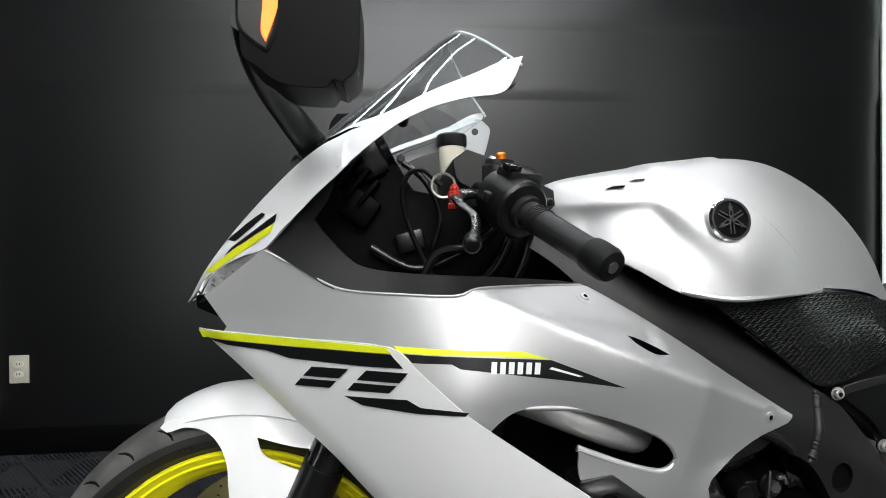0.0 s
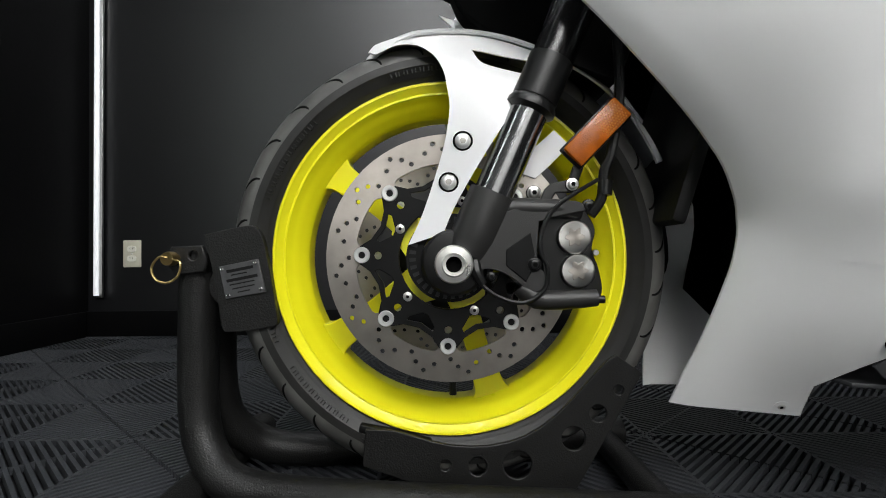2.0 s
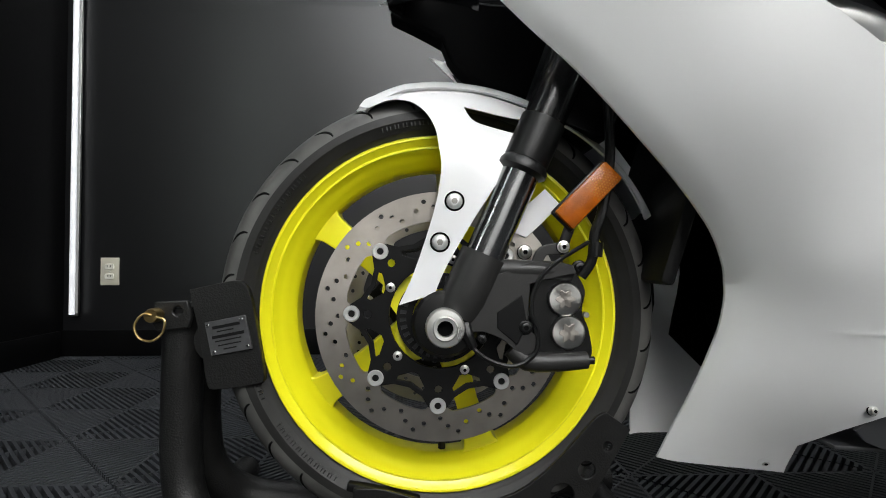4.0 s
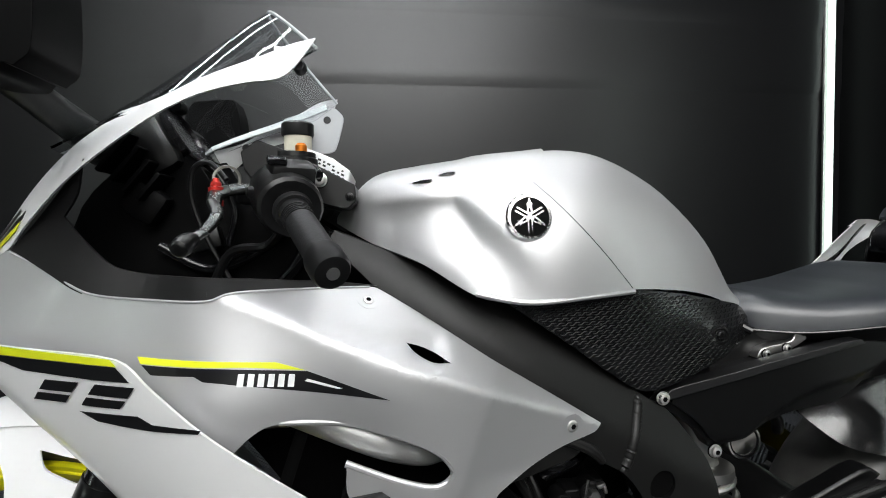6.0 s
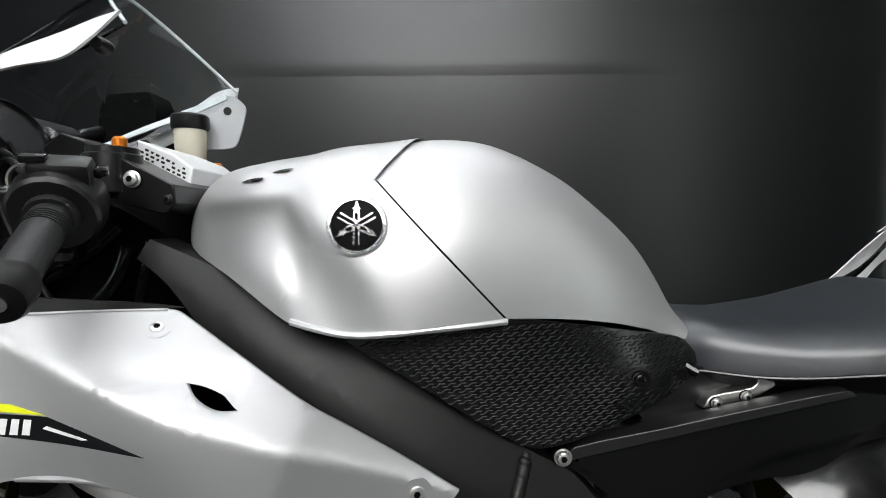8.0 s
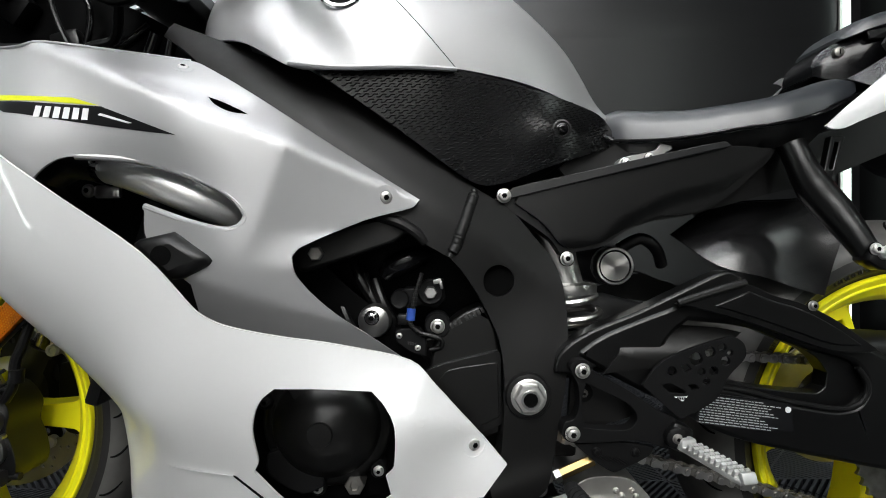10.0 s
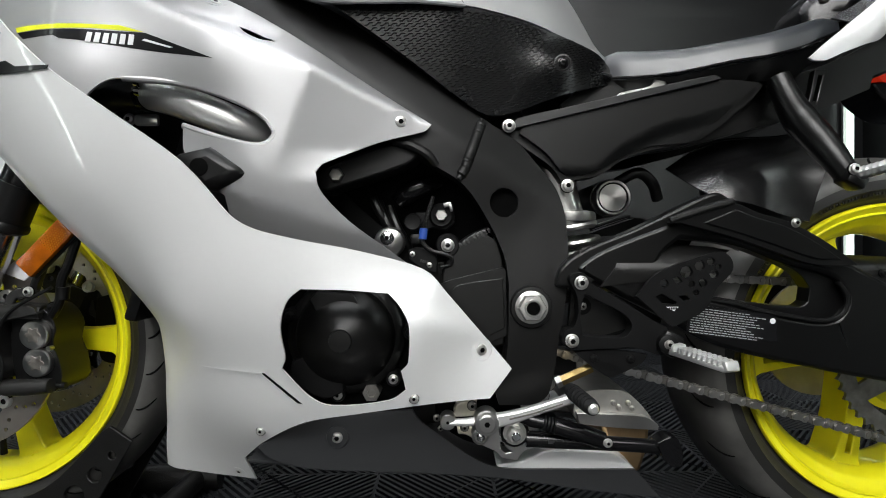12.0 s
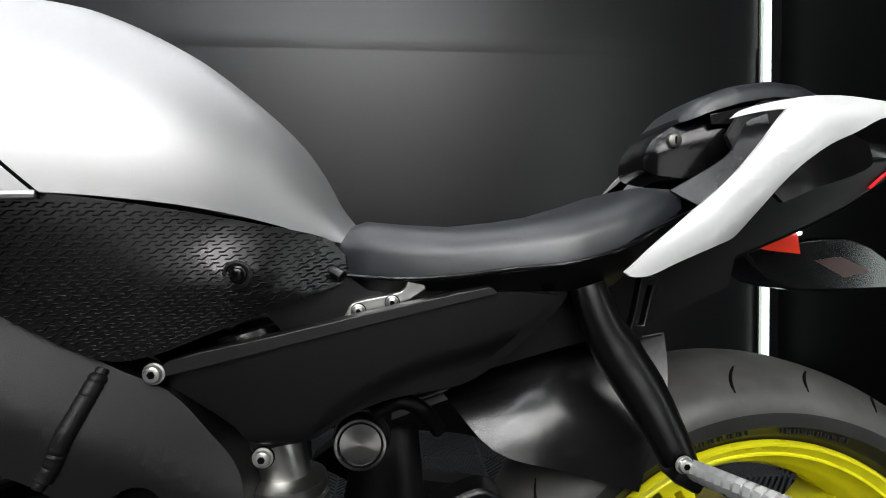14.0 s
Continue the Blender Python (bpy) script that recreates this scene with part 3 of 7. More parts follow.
def tank_mesh():
    bm = bmesh.new()
    rows = []
    for x in np.linspace(TANK[0, 0], TANK[-1, 0], 110):
        _, zb, zt, w = glide(TANK, x)
        row = []
        for j in range(65):
            u = j / 64
            a = math.pi * (u + .035 * math.sin(4 * math.pi * u))
            c, s = math.cos(a), max(math.sin(a), 0)
            z = zb + (zt - zb) * s ** .95
            y = -w * math.copysign(abs(c) ** .58, c)
            y -= math.copysign(min(dent(x, z), abs(y)), y) if s < .97 else 0
            row.append(bm.verts.new((x, y, z)))
        rows.append(row)
    for a, b in zip(rows, rows[1:]):
        for j in range(64):
            bm.faces.new((a[j], a[j + 1], b[j + 1], b[j]))
    bm.faces.new(rows[0]), bm.faces.new(rows[-1])
    for _ in range(2):
        bmesh.ops.smooth_vert(bm, verts=[v for r in rows[1:-1] for v in r[1:-1]], factor=0.5, use_axis_x=True, use_axis_y=True, use_axis_z=True)
    bmesh.ops.recalc_face_normals(bm, faces=bm.faces)
    return bm


def tank_cover_mesh():
    """The front tank cover: the same skin, a little proud, cut along its seam."""
    bm = tank_mesh()
    low_a, low_b, top_b = Vector((.655, 0, .944)), Vector((.782, 0, .808)), Vector((.700, 0, 1.004))

    def cut(a, b):
        d = b - a
        n = Vector((d.z, 0, -d.x)).normalized()
        bmesh.ops.bisect_plane(bm, geom=bm.verts[:] + bm.edges[:] + bm.faces[:], plane_co=a, plane_no=n, dist=1e-6)
        return n
    n1, n2 = cut(low_a, low_b), cut(low_a, top_b)
    n1, n2 = n1 * (1 if n1.x > 0 else -1), n2 * (1 if n2.x > 0 else -1)
    bmesh.ops.bisect_plane(bm, geom=bm.verts[:] + bm.edges[:] + bm.faces[:], plane_co=low_a, plane_no=(0, 0, 1), dist=1e-6)
    gone = []
    for f in bm.faces:
        c = f.calc_center_median()
        behind = (c - low_a).dot(n1) > 0 if c.z < low_a.z else (c - low_a).dot(n2) > 0
        if behind or len(f.verts) > 8:
            gone.append(f)
    bmesh.ops.delete(bm, geom=gone, context="FACES")
    bm.normal_update()
    for v in bm.verts:
        v.co += v.normal * .0036
    return bm


tank = part("fuel_tank", tank_mesh(), SILVER, bike, "satin silver fuel tank")
part("tank_cover", tank_cover_mesh(), SILVER, tank, "satin silver front tank cover")
part("tank_seam", pipe([(x, tank_y(x, z) - .0006, z) for x, z in ((.6565, .944), (.68, .919), (.71, .887), (.74, .855), (.765, .828), (.782, .810))], .0016, 6), HOLE, tank, "dark panel gap")
part("tank_lip", pipe([(.58, tank_y(.58, .815) - .004, .812), (.64, -.214, .802), (.72, -.204, .806), (.782, -.185, .809)], .0035, 8), SILVER, tank)

# seat
SEAT = [(.988, .745, .775, .075), (1.02, .735, .792, .1), (1.06, .732, .788, .115), (1.11, .735, .785, .13), (1.163, .742, .79, .145), (1.218, .748, .798, .155), (1.274, .765, .814, .15),
        (1.308, .785, .826, .135), (1.335, .80, .824, .12)]


def loft(table, n=30, m=16, power=0.5):
    bm = bmesh.new()
    t = np.array(table)
    rows = []
    for x in np.linspace(t[0, 0], t[-1, 0], n):
        zb, zt, w = (float(np.interp(x, t[:, 0], t[:, k])) for k in (1, 2, 3))
        rows.append([bm.verts.new((x, -w * math.copysign(abs(math.cos(a)) ** power, math.cos(a)), zb + (zt - zb) * math.sin(a) ** power)) for a in (math.pi * j / m for j in range(m + 1))])
    for a, b in zip(rows, rows[1:]):
        for j in range(m):
            bm.faces.new((a[j], a[j + 1], b[j + 1], b[j]))
        bm.faces.new((a[0], b[0], b[m], a[m]))
    bm.faces.new(rows[0]), bm.faces.new(rows[-1])
    bmesh.ops.recalc_face_normals(bm, faces=bm.faces)
    return bm


part("seat", loft(SEAT), SEATSKIN, bike, "black vinyl rider seat")


# ---- wheels and front end ----
FRONT, REAR = Vector((0.0, 0, 0.336)), Vector((1.455, 0, 0.31))


def bolt(parent, x, y, z, r, mat=BOLTSTEEL, recess=True, name="bolt"):
    """A flanged socket screw whose head faces the left side."""
    r = min(r * .9, .0078)
    bm = lathe([(r * 1.22, 0.0), (r * 1.22, -r * 0.18), (r * 1.0, -r * 0.24), (r * 0.97, -r * 0.50), (r * 0.86, -r * 0.70), (r * 0.66, -r * 0.80), (r * 0.44, -r * 0.82)], (x, y, z), 24)
    b = part(name, bm, mat, parent, angle=30)
    # Black ring drawn round the head for the shade in its seat.
    part("seat_shade_ring", lathe([(r * 1.36, .0012), (r * 1.36, -.0002), (r * 1.22, -.0004)], (x, y, z), 24), HOLE, b)
    if recess:
        # A flush black hexagon stands for the shaded socket.
        part("socket", lathe([(r * 0.46, -r * 0.7), (r * 0.46, -r * 0.835), (r * 0.24, -r * 0.84)], (x, y, z), 6), HOLE, b)
    return b


def tyre_mesh(tyre_r, width, rim_r):
    h = width / 2
    prof = [(rim_r - .006, -h * .74), (rim_r + .004, -h * .80), (rim_r + .008, -h * .86), (rim_r + .0095, -h * .88), (rim_r + .014, -h * .91)]
    for i in range(21):
        a = math.pi * i / 20
        prof.append((rim_r + .022 + (tyre_r - rim_r - .022) * max(math.sin(a), 0) ** 0.75, -h * math.copysign(abs(math.cos(a)) ** 0.85, math.cos(a))))
    prof += [(r, -y) for r, y in reversed(prof[:5])]
    return lathe(prof, (0, 0, 0), 120, closed=True)


def rim_mesh(rim_r, h, inner):
    side = [(rim_r + .001, -h + .002), (rim_r - .001, -h - .0012), (rim_r - .004, -h - .0012), (rim_r - .0065, -h + .0012), (rim_r - .013, -h + .0060), (rim_r - .0145, -h + .0045), (rim_r - .0165, -h + .0045),
            (rim_r - .021, -h * .78), (inner + .0165, -h * .70), (inner + .0125, -h * .64), (inner + .0100, -h * .57), (inner + .0045, -h * .44), (inner + .0005, -h * .33), (inner, -h * .26)]
    outer = [(rim_r + .001, h - .006), (rim_r - .004, h - .012), (inner + .012, h * .4), (inner + .012, -h * .4), (rim_r - .004, -h + .013), (rim_r + .001, -h + .006)]
    prof = side + [(r, -y) for r, y in reversed(side)] + outer
    return lathe(prof, (0, 0, 0), 120, closed=True)


def spoke(angle, r0, r1, w0, w1, y0, y1, slot):
    """One spoke that flares where it meets the rim, with or without a slot near it."""
    half = [(r0, w0), (r0 + (r1 - r0) * .3, w0 * .80), (r0 + (r1 - r0) * .6, w0 * .66), (r1 - .022, w1 * .58), (r1 - .012, w1 * .62), (r1 - .006, w1 * .72), (r1 - .002, w1 * .88), (r1 + .004, w1 * 1.05)]
    pts = [(a, -b) for a, b in half] + half[::-1]
    c, s = math.cos(angle), math.sin(angle)
    turn = lambda ps: [(a * c - b * s, a * s + b * c) for a, b in ps]
    holes = [turn(rounded([(r1 - .052, -.004), (r1 - .020, -.0045), (r1 - .020, .0045), (r1 - .052, .004)], 3))] if slot else []
    return slab(rounded(turn(pts), 3), y0, y1, holes)


def wheel(name, at, tyre_r, width, rim_r, inner, label, start):
    w = new(name)
    w.parent, w.location = bike, at
    tagged(w, label)
    tyre = part("tyre", tyre_mesh(tyre_r, width, rim_r), RUBBER, w, "black road tyre, tread greyed for dust and overhead sheen")
    tyre.data.materials.append(TREADRUBBER)
    # The outer band takes the tread grey with its painted-in sheen.
    for f in tyre.data.polygons:
        if math.hypot(f.center.x, f.center.z) > rim_r + .022 + .26 * (tyre_r - rim_r - .022):
            f.material_index = 1
    part("rim", rim_mesh(rim_r, width * .43, inner), YELLOW, w, "fluorescent yellow cast rim")
    lean, fat = (.02, .024) if width < .15 else (.03, .023)
    for k in range(5):
        part("spoke", spoke(start + k * 2 * math.pi / 5, .03, inner + .004, fat, fat * 1.45, -lean, lean, width > .15), YELLOW, w, "", 0.006)
    part("hub", lathe([(.022, -.07), (.05, -.07), (.056, -.05), (.05, -.02), (.05, .02), (.056, .05), (.05, .07), (.022, .07)], (0, 0, 0), 40), YELLOW, w, "yellow wheel hub")
    return w


# Near-black that stands for the shade in the tread grooves.
SIPE = material("sipe_shade_black", (.0022, .0022, .0022), .7, 0, 0, .2, 30, spec=.1)


def tread(w, n, tyre_r, rim_r, width, flip, lo):
    """Curved sipes on the visible shoulder of a tyre, their shade laid on as dark pipes."""
    for k in range(n):
        pts = []
        for i in range(6):
            f = i / 5
            a = 2 * math.pi * k / n + flip * (0.02 + 0.075 * f * f)
            ang = math.radians(lo + 32 * f)
            r = rim_r + .022 + (tyre_r - rim_r - .022) * math.sin(ang) ** 0.75 - 0.0008
            y = -width / 2 * math.cos(ang) ** 0.85 + 0.0006
            pts.append((r * math.cos(a), y, r * math.sin(a)))
        part("sipe", pipe(pts, [0.0013, 0.0019, 0.0022, 0.0022, 0.0019, 0.0013], 8, 2), SIPE, w)


def sidewall_marks(w, rim_r, width, spans):
    """Raised marks round the sidewall, one bar for each illegible character."""
    bms = []
    for a0, a1, n, tall in spans:
        for k in range(n):
            a = radians(a0 + (a1 - a0) * (k + .5) / n)
            r = rim_r + .0172
            m = Matrix.Translation((r * math.cos(a), -width * .476, r * math.sin(a))) @ pose(0, 0, 0, 0, -math.degrees(a), 0)
            for q in (-.3, .3):
                bms.append(block((tall * .8, .0032, .0016), m @ pose(0, 0, q * radians(abs(a1 - a0)) * r / n), 0))
    tagged(part("sidewall_relief", joined(*bms), RUBBER, w, "raised marks on the sidewall"), kind="stuff")


front = wheel("front_wheel", FRONT, 0.307, 0.122, 0.2425, 0.201, "yellow front wheel with black tyre", math.radians(143))
tread(front, 30, 0.307, 0.2425, 0.122, 1, 14)
sidewall_marks(front, .2425, .122, ((134, 162, 11, .009), (88, 108, 8, .007), (214, 238, 10, .008), (196, 206, 4, .007)))
part("valve_stem", pipe([(.004, -.012, -.197), (.004, -.014, -.168)], [.0055, .0045], 10), PLASTIC, front, "black rubber valve stem")


def disc_outline():
    out = []
    for i in range(160):
        a = 2 * math.pi * i / 160
        d = min(abs((a - math.radians(133) + math.pi / 8) % (math.pi / 4) - math.pi / 8), 1)
        r = .1225 - .014 * max(0.0, 1 - (d / .13) ** 2)
        out.append((r * math.cos(a), r * math.sin(a)))
    return out


def disc_holes():
    rows = []
    for k in range(16):
        base = math.radians(133) + k * math.pi / 8
        for da, r in ((.03, .131), (.10, .141), (.185, .149), (.27, .139)):
            rows.append(circle(r * math.cos(base + da), r * math.sin(base + da), .0033, 8))
    return rows


def carrier_outline():
    out = []
    for k in range(8):
        a = math.radians(133) + k * math.pi / 4
        for da, r in ((-.10, .1165), (0, .1195), (.10, .1165), (.2, .1045), (math.pi / 8, .0985), (math.pi / 4 - .2, .1045)):
            out.append((r * math.cos(a + da), r * math.sin(a + da)))
    return out


def brake_disc(parent, y, sign):
    d = part("brake_disc", slab(circle(0, 0, .160, 110), y - .0025, y + .0025, [disc_outline()] + disc_holes()), DISC, parent, "drilled steel brake disc")
    gaps = []
    for k in range(8):
        a = math.radians(133) + k * math.pi / 4
        gaps.append([(r * math.cos(a + math.pi / 8 + o), r * math.sin(a + math.pi / 8 + o)) for r, o in ((.079, -.05), (.079, .05), (.0925, .20), (.0975, .19), (.0915, 0), (.0975, -.19), (.0925, -.20))])
        gaps.append(circle(.093 * math.cos(a), .093 * math.sin(a), .0052, 8))
    part("carrier", slab(carrier_outline(), y - sign * .007, y - sign * .007 + .006, [circle(0, 0, .066, 40)] + gaps), SATIN, d, "black disc carrier", 0.0008)
    for k in range(8):
        a = math.radians(133) + k * math.pi / 4
        part("bobbin", lathe([(.0005, -.0064), (.0040, -.0064), (.0050, -.0088), (.0095, -.009), (.0105, -.0076), (.0105, .004)], (.1135 * math.cos(a), y, .1135 * math.sin(a)), 20), ALU, d)
    return d


disc = brake_disc(front, -.0895, 1)
brake_disc(front, .0895, -1)
for k in range(5):
    a = math.radians(150 + 72 * k)
    bolt(front, .074 * math.cos(a), -.097, .074 * math.sin(a), .0055)
slots = []
for k in range(32):
    a0, a1 = 2 * math.pi * k / 32, 2 * math.pi * (k + .5) / 32
    slots.append([(r * math.cos(a), r * math.sin(a)) for r, a in ((.044, a0), (.052, a0), (.052, a1), (.044, a1))])
part("sensor_ring", slab(circle(0, 0, .056, 64), -.108, -.105, [circle(0, 0, .036, 32)] + slots), SATIN, front, "black slotted speed sensor ring")
part("sensor_hub", lathe([(.036, -.1045), (.054, -.1045), (.054, -.100), (.036, -.096)], (0, 0, 0), 48, closed=True), GREYPLASTIC, front)

# fork
fork_up, fork_lo = Vector((.167, -.118, .670)), Vector((.044, -.118, .394))
way = (fork_up - fork_lo).normalized()


def along(d):
    return fork_lo + way * d


FORKTOP = material("gloss_black_anodising", (.010, .010, .0105), .2, .3, 0, .1, 8, spec=.7)
FORKTUBE = material("smoked_hard_chrome", (.36, .36, .365), .2, 1.0, 0, .05, 30)


def fork_leg(mir):
    f = part("fork_leg", pipe([along(.0), along(.16)], .0245, 28, 1), FORKTUBE, bike, "chrome fork tube in a black outer leg", mirror=mir)
    part("outer_tube", pipe([along(.15), along(.16), along(.26), along(.44)], [.0262, .0265, .0268, .027], 28, 2), FORKTOP, f, "glossy black outer tube", mirror=mir)
    part("dust_seal", pipe([along(.131), along(.137), along(.143), along(.15)], [.0235, .0315, .0315, .0275], 28, 1), PLASTIC, f, "rubber dust seal", mirror=mir)
    part("seal_ring", pipe([along(.15), along(.205)], .0285, 28, 1), PLASTIC, f, "", mirror=mir)
    part("fork_foot", pipe([along(.022), along(.0), along(-.035), along(-.060)], [.0300, .0305, .030, .026], 28, 2), FORKCAST, f, "satin black fork foot", mirror=mir)
    part("axle_boss", lathe([(.040, -.098), (.041, -.126), (.037, -.132), (.030, -.133)], (.004, 0, .330), 36), BLACK, f, "", mirror=mir)
    arm = [(.071, .392), (.105, .405), (.128, .405), (.156, .402), (.163, .392), (.128, .385), (.106, .379), (.104, .331), (.113, .314), (.110, .298), (.096, .292), (.071, .313), (.046, .322), (.02, .318), (.012, .34), (.03, .38)]
    part("caliper_bracket", slab(rounded(arm, 4, 60), -.138, -.100), FORKCAST, f, "cast fork foot arm", 0.009, mirror=mir)
    # Darker patch laid on the casting to paint the shade of its recess.
    part("bracket_web_shade", slab(rounded([(.066, .345), (.096, .366), (.1005, .331), (.090, .306), (.066, .326)], 3, 50), -.1395, -.132), SATIN, f, "dark patch for the shade in the sunk web", 0.001, mirror=mir)
    part("caliper_arm", pipe([(.085, -.126, .300), (.104, -.128, .285), (.14, -.130, .284), (.177, -.130, .286)], [.012, .0125, .012, .0105], 14, 3), FORKCAST, f, "", mirror=mir)
    part("caliper_arm", pipe([(.06, -.124, .396), (.10, -.127, .396), (.135, -.127, .395), (.160, -.124, .392)], [.013, .0125, .0115, .010], 14, 3), FORKCAST, f, "", mirror=mir)
    part("hose_stay", slab(rounded([(.108, .404), (.120, .424), (.150, .430), (.158, .424), (.150, .414), (.128, .414), (.120, .400)], 3, 50), -.132, -.126), FORKCAST, f, "", 0.0015, mirror=mir)
    c = part("brake_caliper", slab(rounded([(.116, .396), (.15, .402), (.166, .392), (.178, .37), (.174, .345), (.182, .322), (.186, .292), (.172, .274), (.128, .278), (.117, .30), (.112, .35)], 4, 60), -.122, -.060), PLASTIC, bike,
             "black radial brake caliper", 0.008, mirror=mir)
    return f, c


fork, caliper = fork_leg(False)
fork_leg(True)
part("axle", lathe([(.0095, -.120), (.0095, -.159), (.0135, -.1595), (.0150, -.156), (.0215, -.155), (.0232, -.151), (.0232, -.128), (.021, -.126)], (.003, 0, .328), 40), BOLTSTEEL, fork, "polished axle end", angle=22)
part("axle_bore", lathe([(.0094, -.1480), (.0094, -.1500), (.0085, -.1501)], (.003, 0, .328), 28), HOLE, fork)
for x, z in ((.151, .360), (.155, .319)):
    p = part("piston_cap", lathe([(.021, -.118), (.021, -.1285), (.0195, -.1305), (.0165, -.1308)], (x, 0, z), 36), RADIAL, caliper, "bare aluminium piston cap")
    star = [(x + (.0105 + .0022 * math.cos(6 * a)) * math.cos(a), z + (.0105 + .0022 * math.cos(6 * a)) * math.sin(a)) for a in (2 * math.pi * i / 48 for i in range(48))]
    part("star_recess", slab(star, -.1312, -.128), DISC, p, "", 0.0008)
part("bleed_nipple", lathe([(.0035, -.126), (.0035, -.134)], (.176, 0, .341), 12), STEEL, caliper)
part("pad_pin", pipe([(.165, -.118, .283), (.19, -.118, .283)], [.005, .005], 12), PLASTIC, caliper)
bolt(caliper, .172, -.118, .398, .008, PLASTIC)
bolt(caliper, .100, -.139, .327, .0075, PLASTIC)
bolt(caliper, .048, -.138, .313, .005, PLASTIC)
bolt(caliper, -.025, -.108, .344, .004)
bolt(caliper, .148, -.133, .424, .007)
bolt(caliper, .107, -.100, .418, .008, STEEL)
part("brake_hose", pipe([(.173, -.122, .387), (.186, -.124, .408), (.190, -.124, .441), (.200, -.122, .468), (.215, -.11, .54), (.22, -.09, .62)], .0065, 10), PLASTIC, bike, "black brake hose")
part("hose_fitting", pipe([(.190, -.124, .412), (.1915, -.124, .43)], .009, 12), BLACK, bike)
part("sensor_cable", pipe([(.03, -.136, .316), (.040, -.142, .300), (.06, -.143, .287), (.088, -.143, .282), (.112, -.142, .298), (.115, -.142, .323), (.107, -.142, .344), (.111, -.141, .373), (.131, -.139, .400), (.180, -.130, .430)], .0026, 8), PLASTIC, bike, "thin black sensor cable")
part("sensor", pipe([(.028, -.132, .335), (.03, -.138, .318), (.038, -.14, .303)], [.007, .008, .005], 10), PLASTIC, bike, "black wheel speed sensor")

# fender
FENDER = [(-.110, .617), (-.099, .628), (-.055, .636), (.005, .637), (.057, .63), (.101, .616), (.131, .603), (.127, .588), (.079, .596), (.03, .609), (.041, .589), (.064, .578), (.101, .566),
          (.082, .525), (.04, .459), (.006, .4), (-.009, .366), (-.053, .352), (-.034, .393), (-.008, .474), (.0, .526), (-.003, .554), (-.007, .577), (-.018, .599), (-.034, .614), (-.050, .620), (-.072, .621), (-.096, .613)]
fender_side = Thin([(.016, .481, -.119), (-.002, .43, -.117), (-.04, .36, -.115), (-.055, .634, -.068), (.005, .637, -.07), (.1, .616, -.072), (-.108, .607, -.06), (.0, .57, -.098), (.1, .566, -.110),
                    (.03, .6, -.09), (-.06, .60, -.082), (.13, .60, -.078), (.03, .54, -.112)])


def crown_mesh():
    """The curved top of the front mudguard over the tyre."""
    bm = bmesh.new()
    rows = []
    for i in range(41):
        a = radians(112 - 88 * i / 40)
        f = min(i / 6, 1) ** .6
        taper = 1 - .35 * max((i - 26) / 14, 0) ** 2
        row = []
        for j in range(15):
            u = -1 + 2 * j / 14
            r = .328 - .026 * abs(u) ** 2.2 - .009 * (1 - f) ** 1.5 + .014 * max((i - 24) / 16, 0)
            w = (.046 + .029 * f) * u * taper
            row.append(bm.verts.new((FRONT.x + r * math.cos(a), w, FRONT.z + r * math.sin(a) - .006 * (1 - f))))
        rows.append(row)
    for a, b in zip(rows, rows[1:]):
        for j in range(14):
            bm.faces.new((a[j], b[j], b[j + 1], a[j + 1]))
    bmesh.ops.recalc_face_normals(bm, faces=bm.faces)
    bmesh.ops.solidify(bm, geom=bm.faces[:], thickness=0.003)
    return bm


fender = part("front_mudguard", crown_mesh(), COWL, bike, "white front mudguard")
for mir in (False, True):
    part("mudguard_side", sheet(rounded(FENDER), fender_side, 0.003, [circle(.016, .481, .0128, 20), circle(-.002, .430, .0128, 20)], .010), COWL, fender, "", 0.0012, mirror=mir)
    part("mudguard_stay", sheet(rounded([(.072, .452), (.10, .47), (.135, .50), (.155, .48), (.13, .455), (.11, .437)]), flat(-.095), 0.003), COWL, fender, "", 0.001, mirror=mir)
for x, z in ((.016, .481), (-.002, .430)):
    y = fender_side(x, z)
    part("screw_cup", lathe([(.0130, .0005), (.0122, .0028), (.0105, .0042), (.004, .0045)], (x, y, z), 28), COWL, fender)
    part("screw_ring", lathe([(.0128, .0016), (.0126, .0004), (.0105, .0002)], (x, y, z), 28), HOLE, fender)
    b = part("dome_screw", lathe([(.0104, .0034), (.0103, .0006), (.0090, -.0018), (.0062, -.0032), (.0040, -.0034)], (x, y, z), 28), ALU, fender, "bright domed screw", angle=50)
    part("socket", lathe([(.0041, -.0024), (.0041, -.0035), (.0020, -.0036)], (x, y, z), 6), CHAIN, b)

# amber reflector
mr = pose(.1775, -.138, .4865, 0, -45.5, 0)
refl = part("side_reflector", block((.088, .010, .031), mr, .003), ORANGE, bike, "amber side reflector")
# Lighter amber dots on one half stand for glints in the prisms.
part("prism_glint_field", joined(*[block((.0019, .0006, .0019), mr @ pose(.004 + .0036 * i + .0018 * (j % 2), -.0052, -.0115 + .0033 * j, 0, 45, 0), 0) for i in range(10) for j in range(8)]), material("amber_prism_glint", (.50, .17, .008), .15, .2, .3, .3, 300), refl, "lighter dots painted as glints in the prisms")
part("backing", block((.092, .006, .035), mr @ pose(0, .008, 0), .002), PLASTIC, refl, "black backing")
part("bracket", block((.012, .01, .05), pose(.155, -.125, .44, 0, 20, 0), .002), PLASTIC, refl)

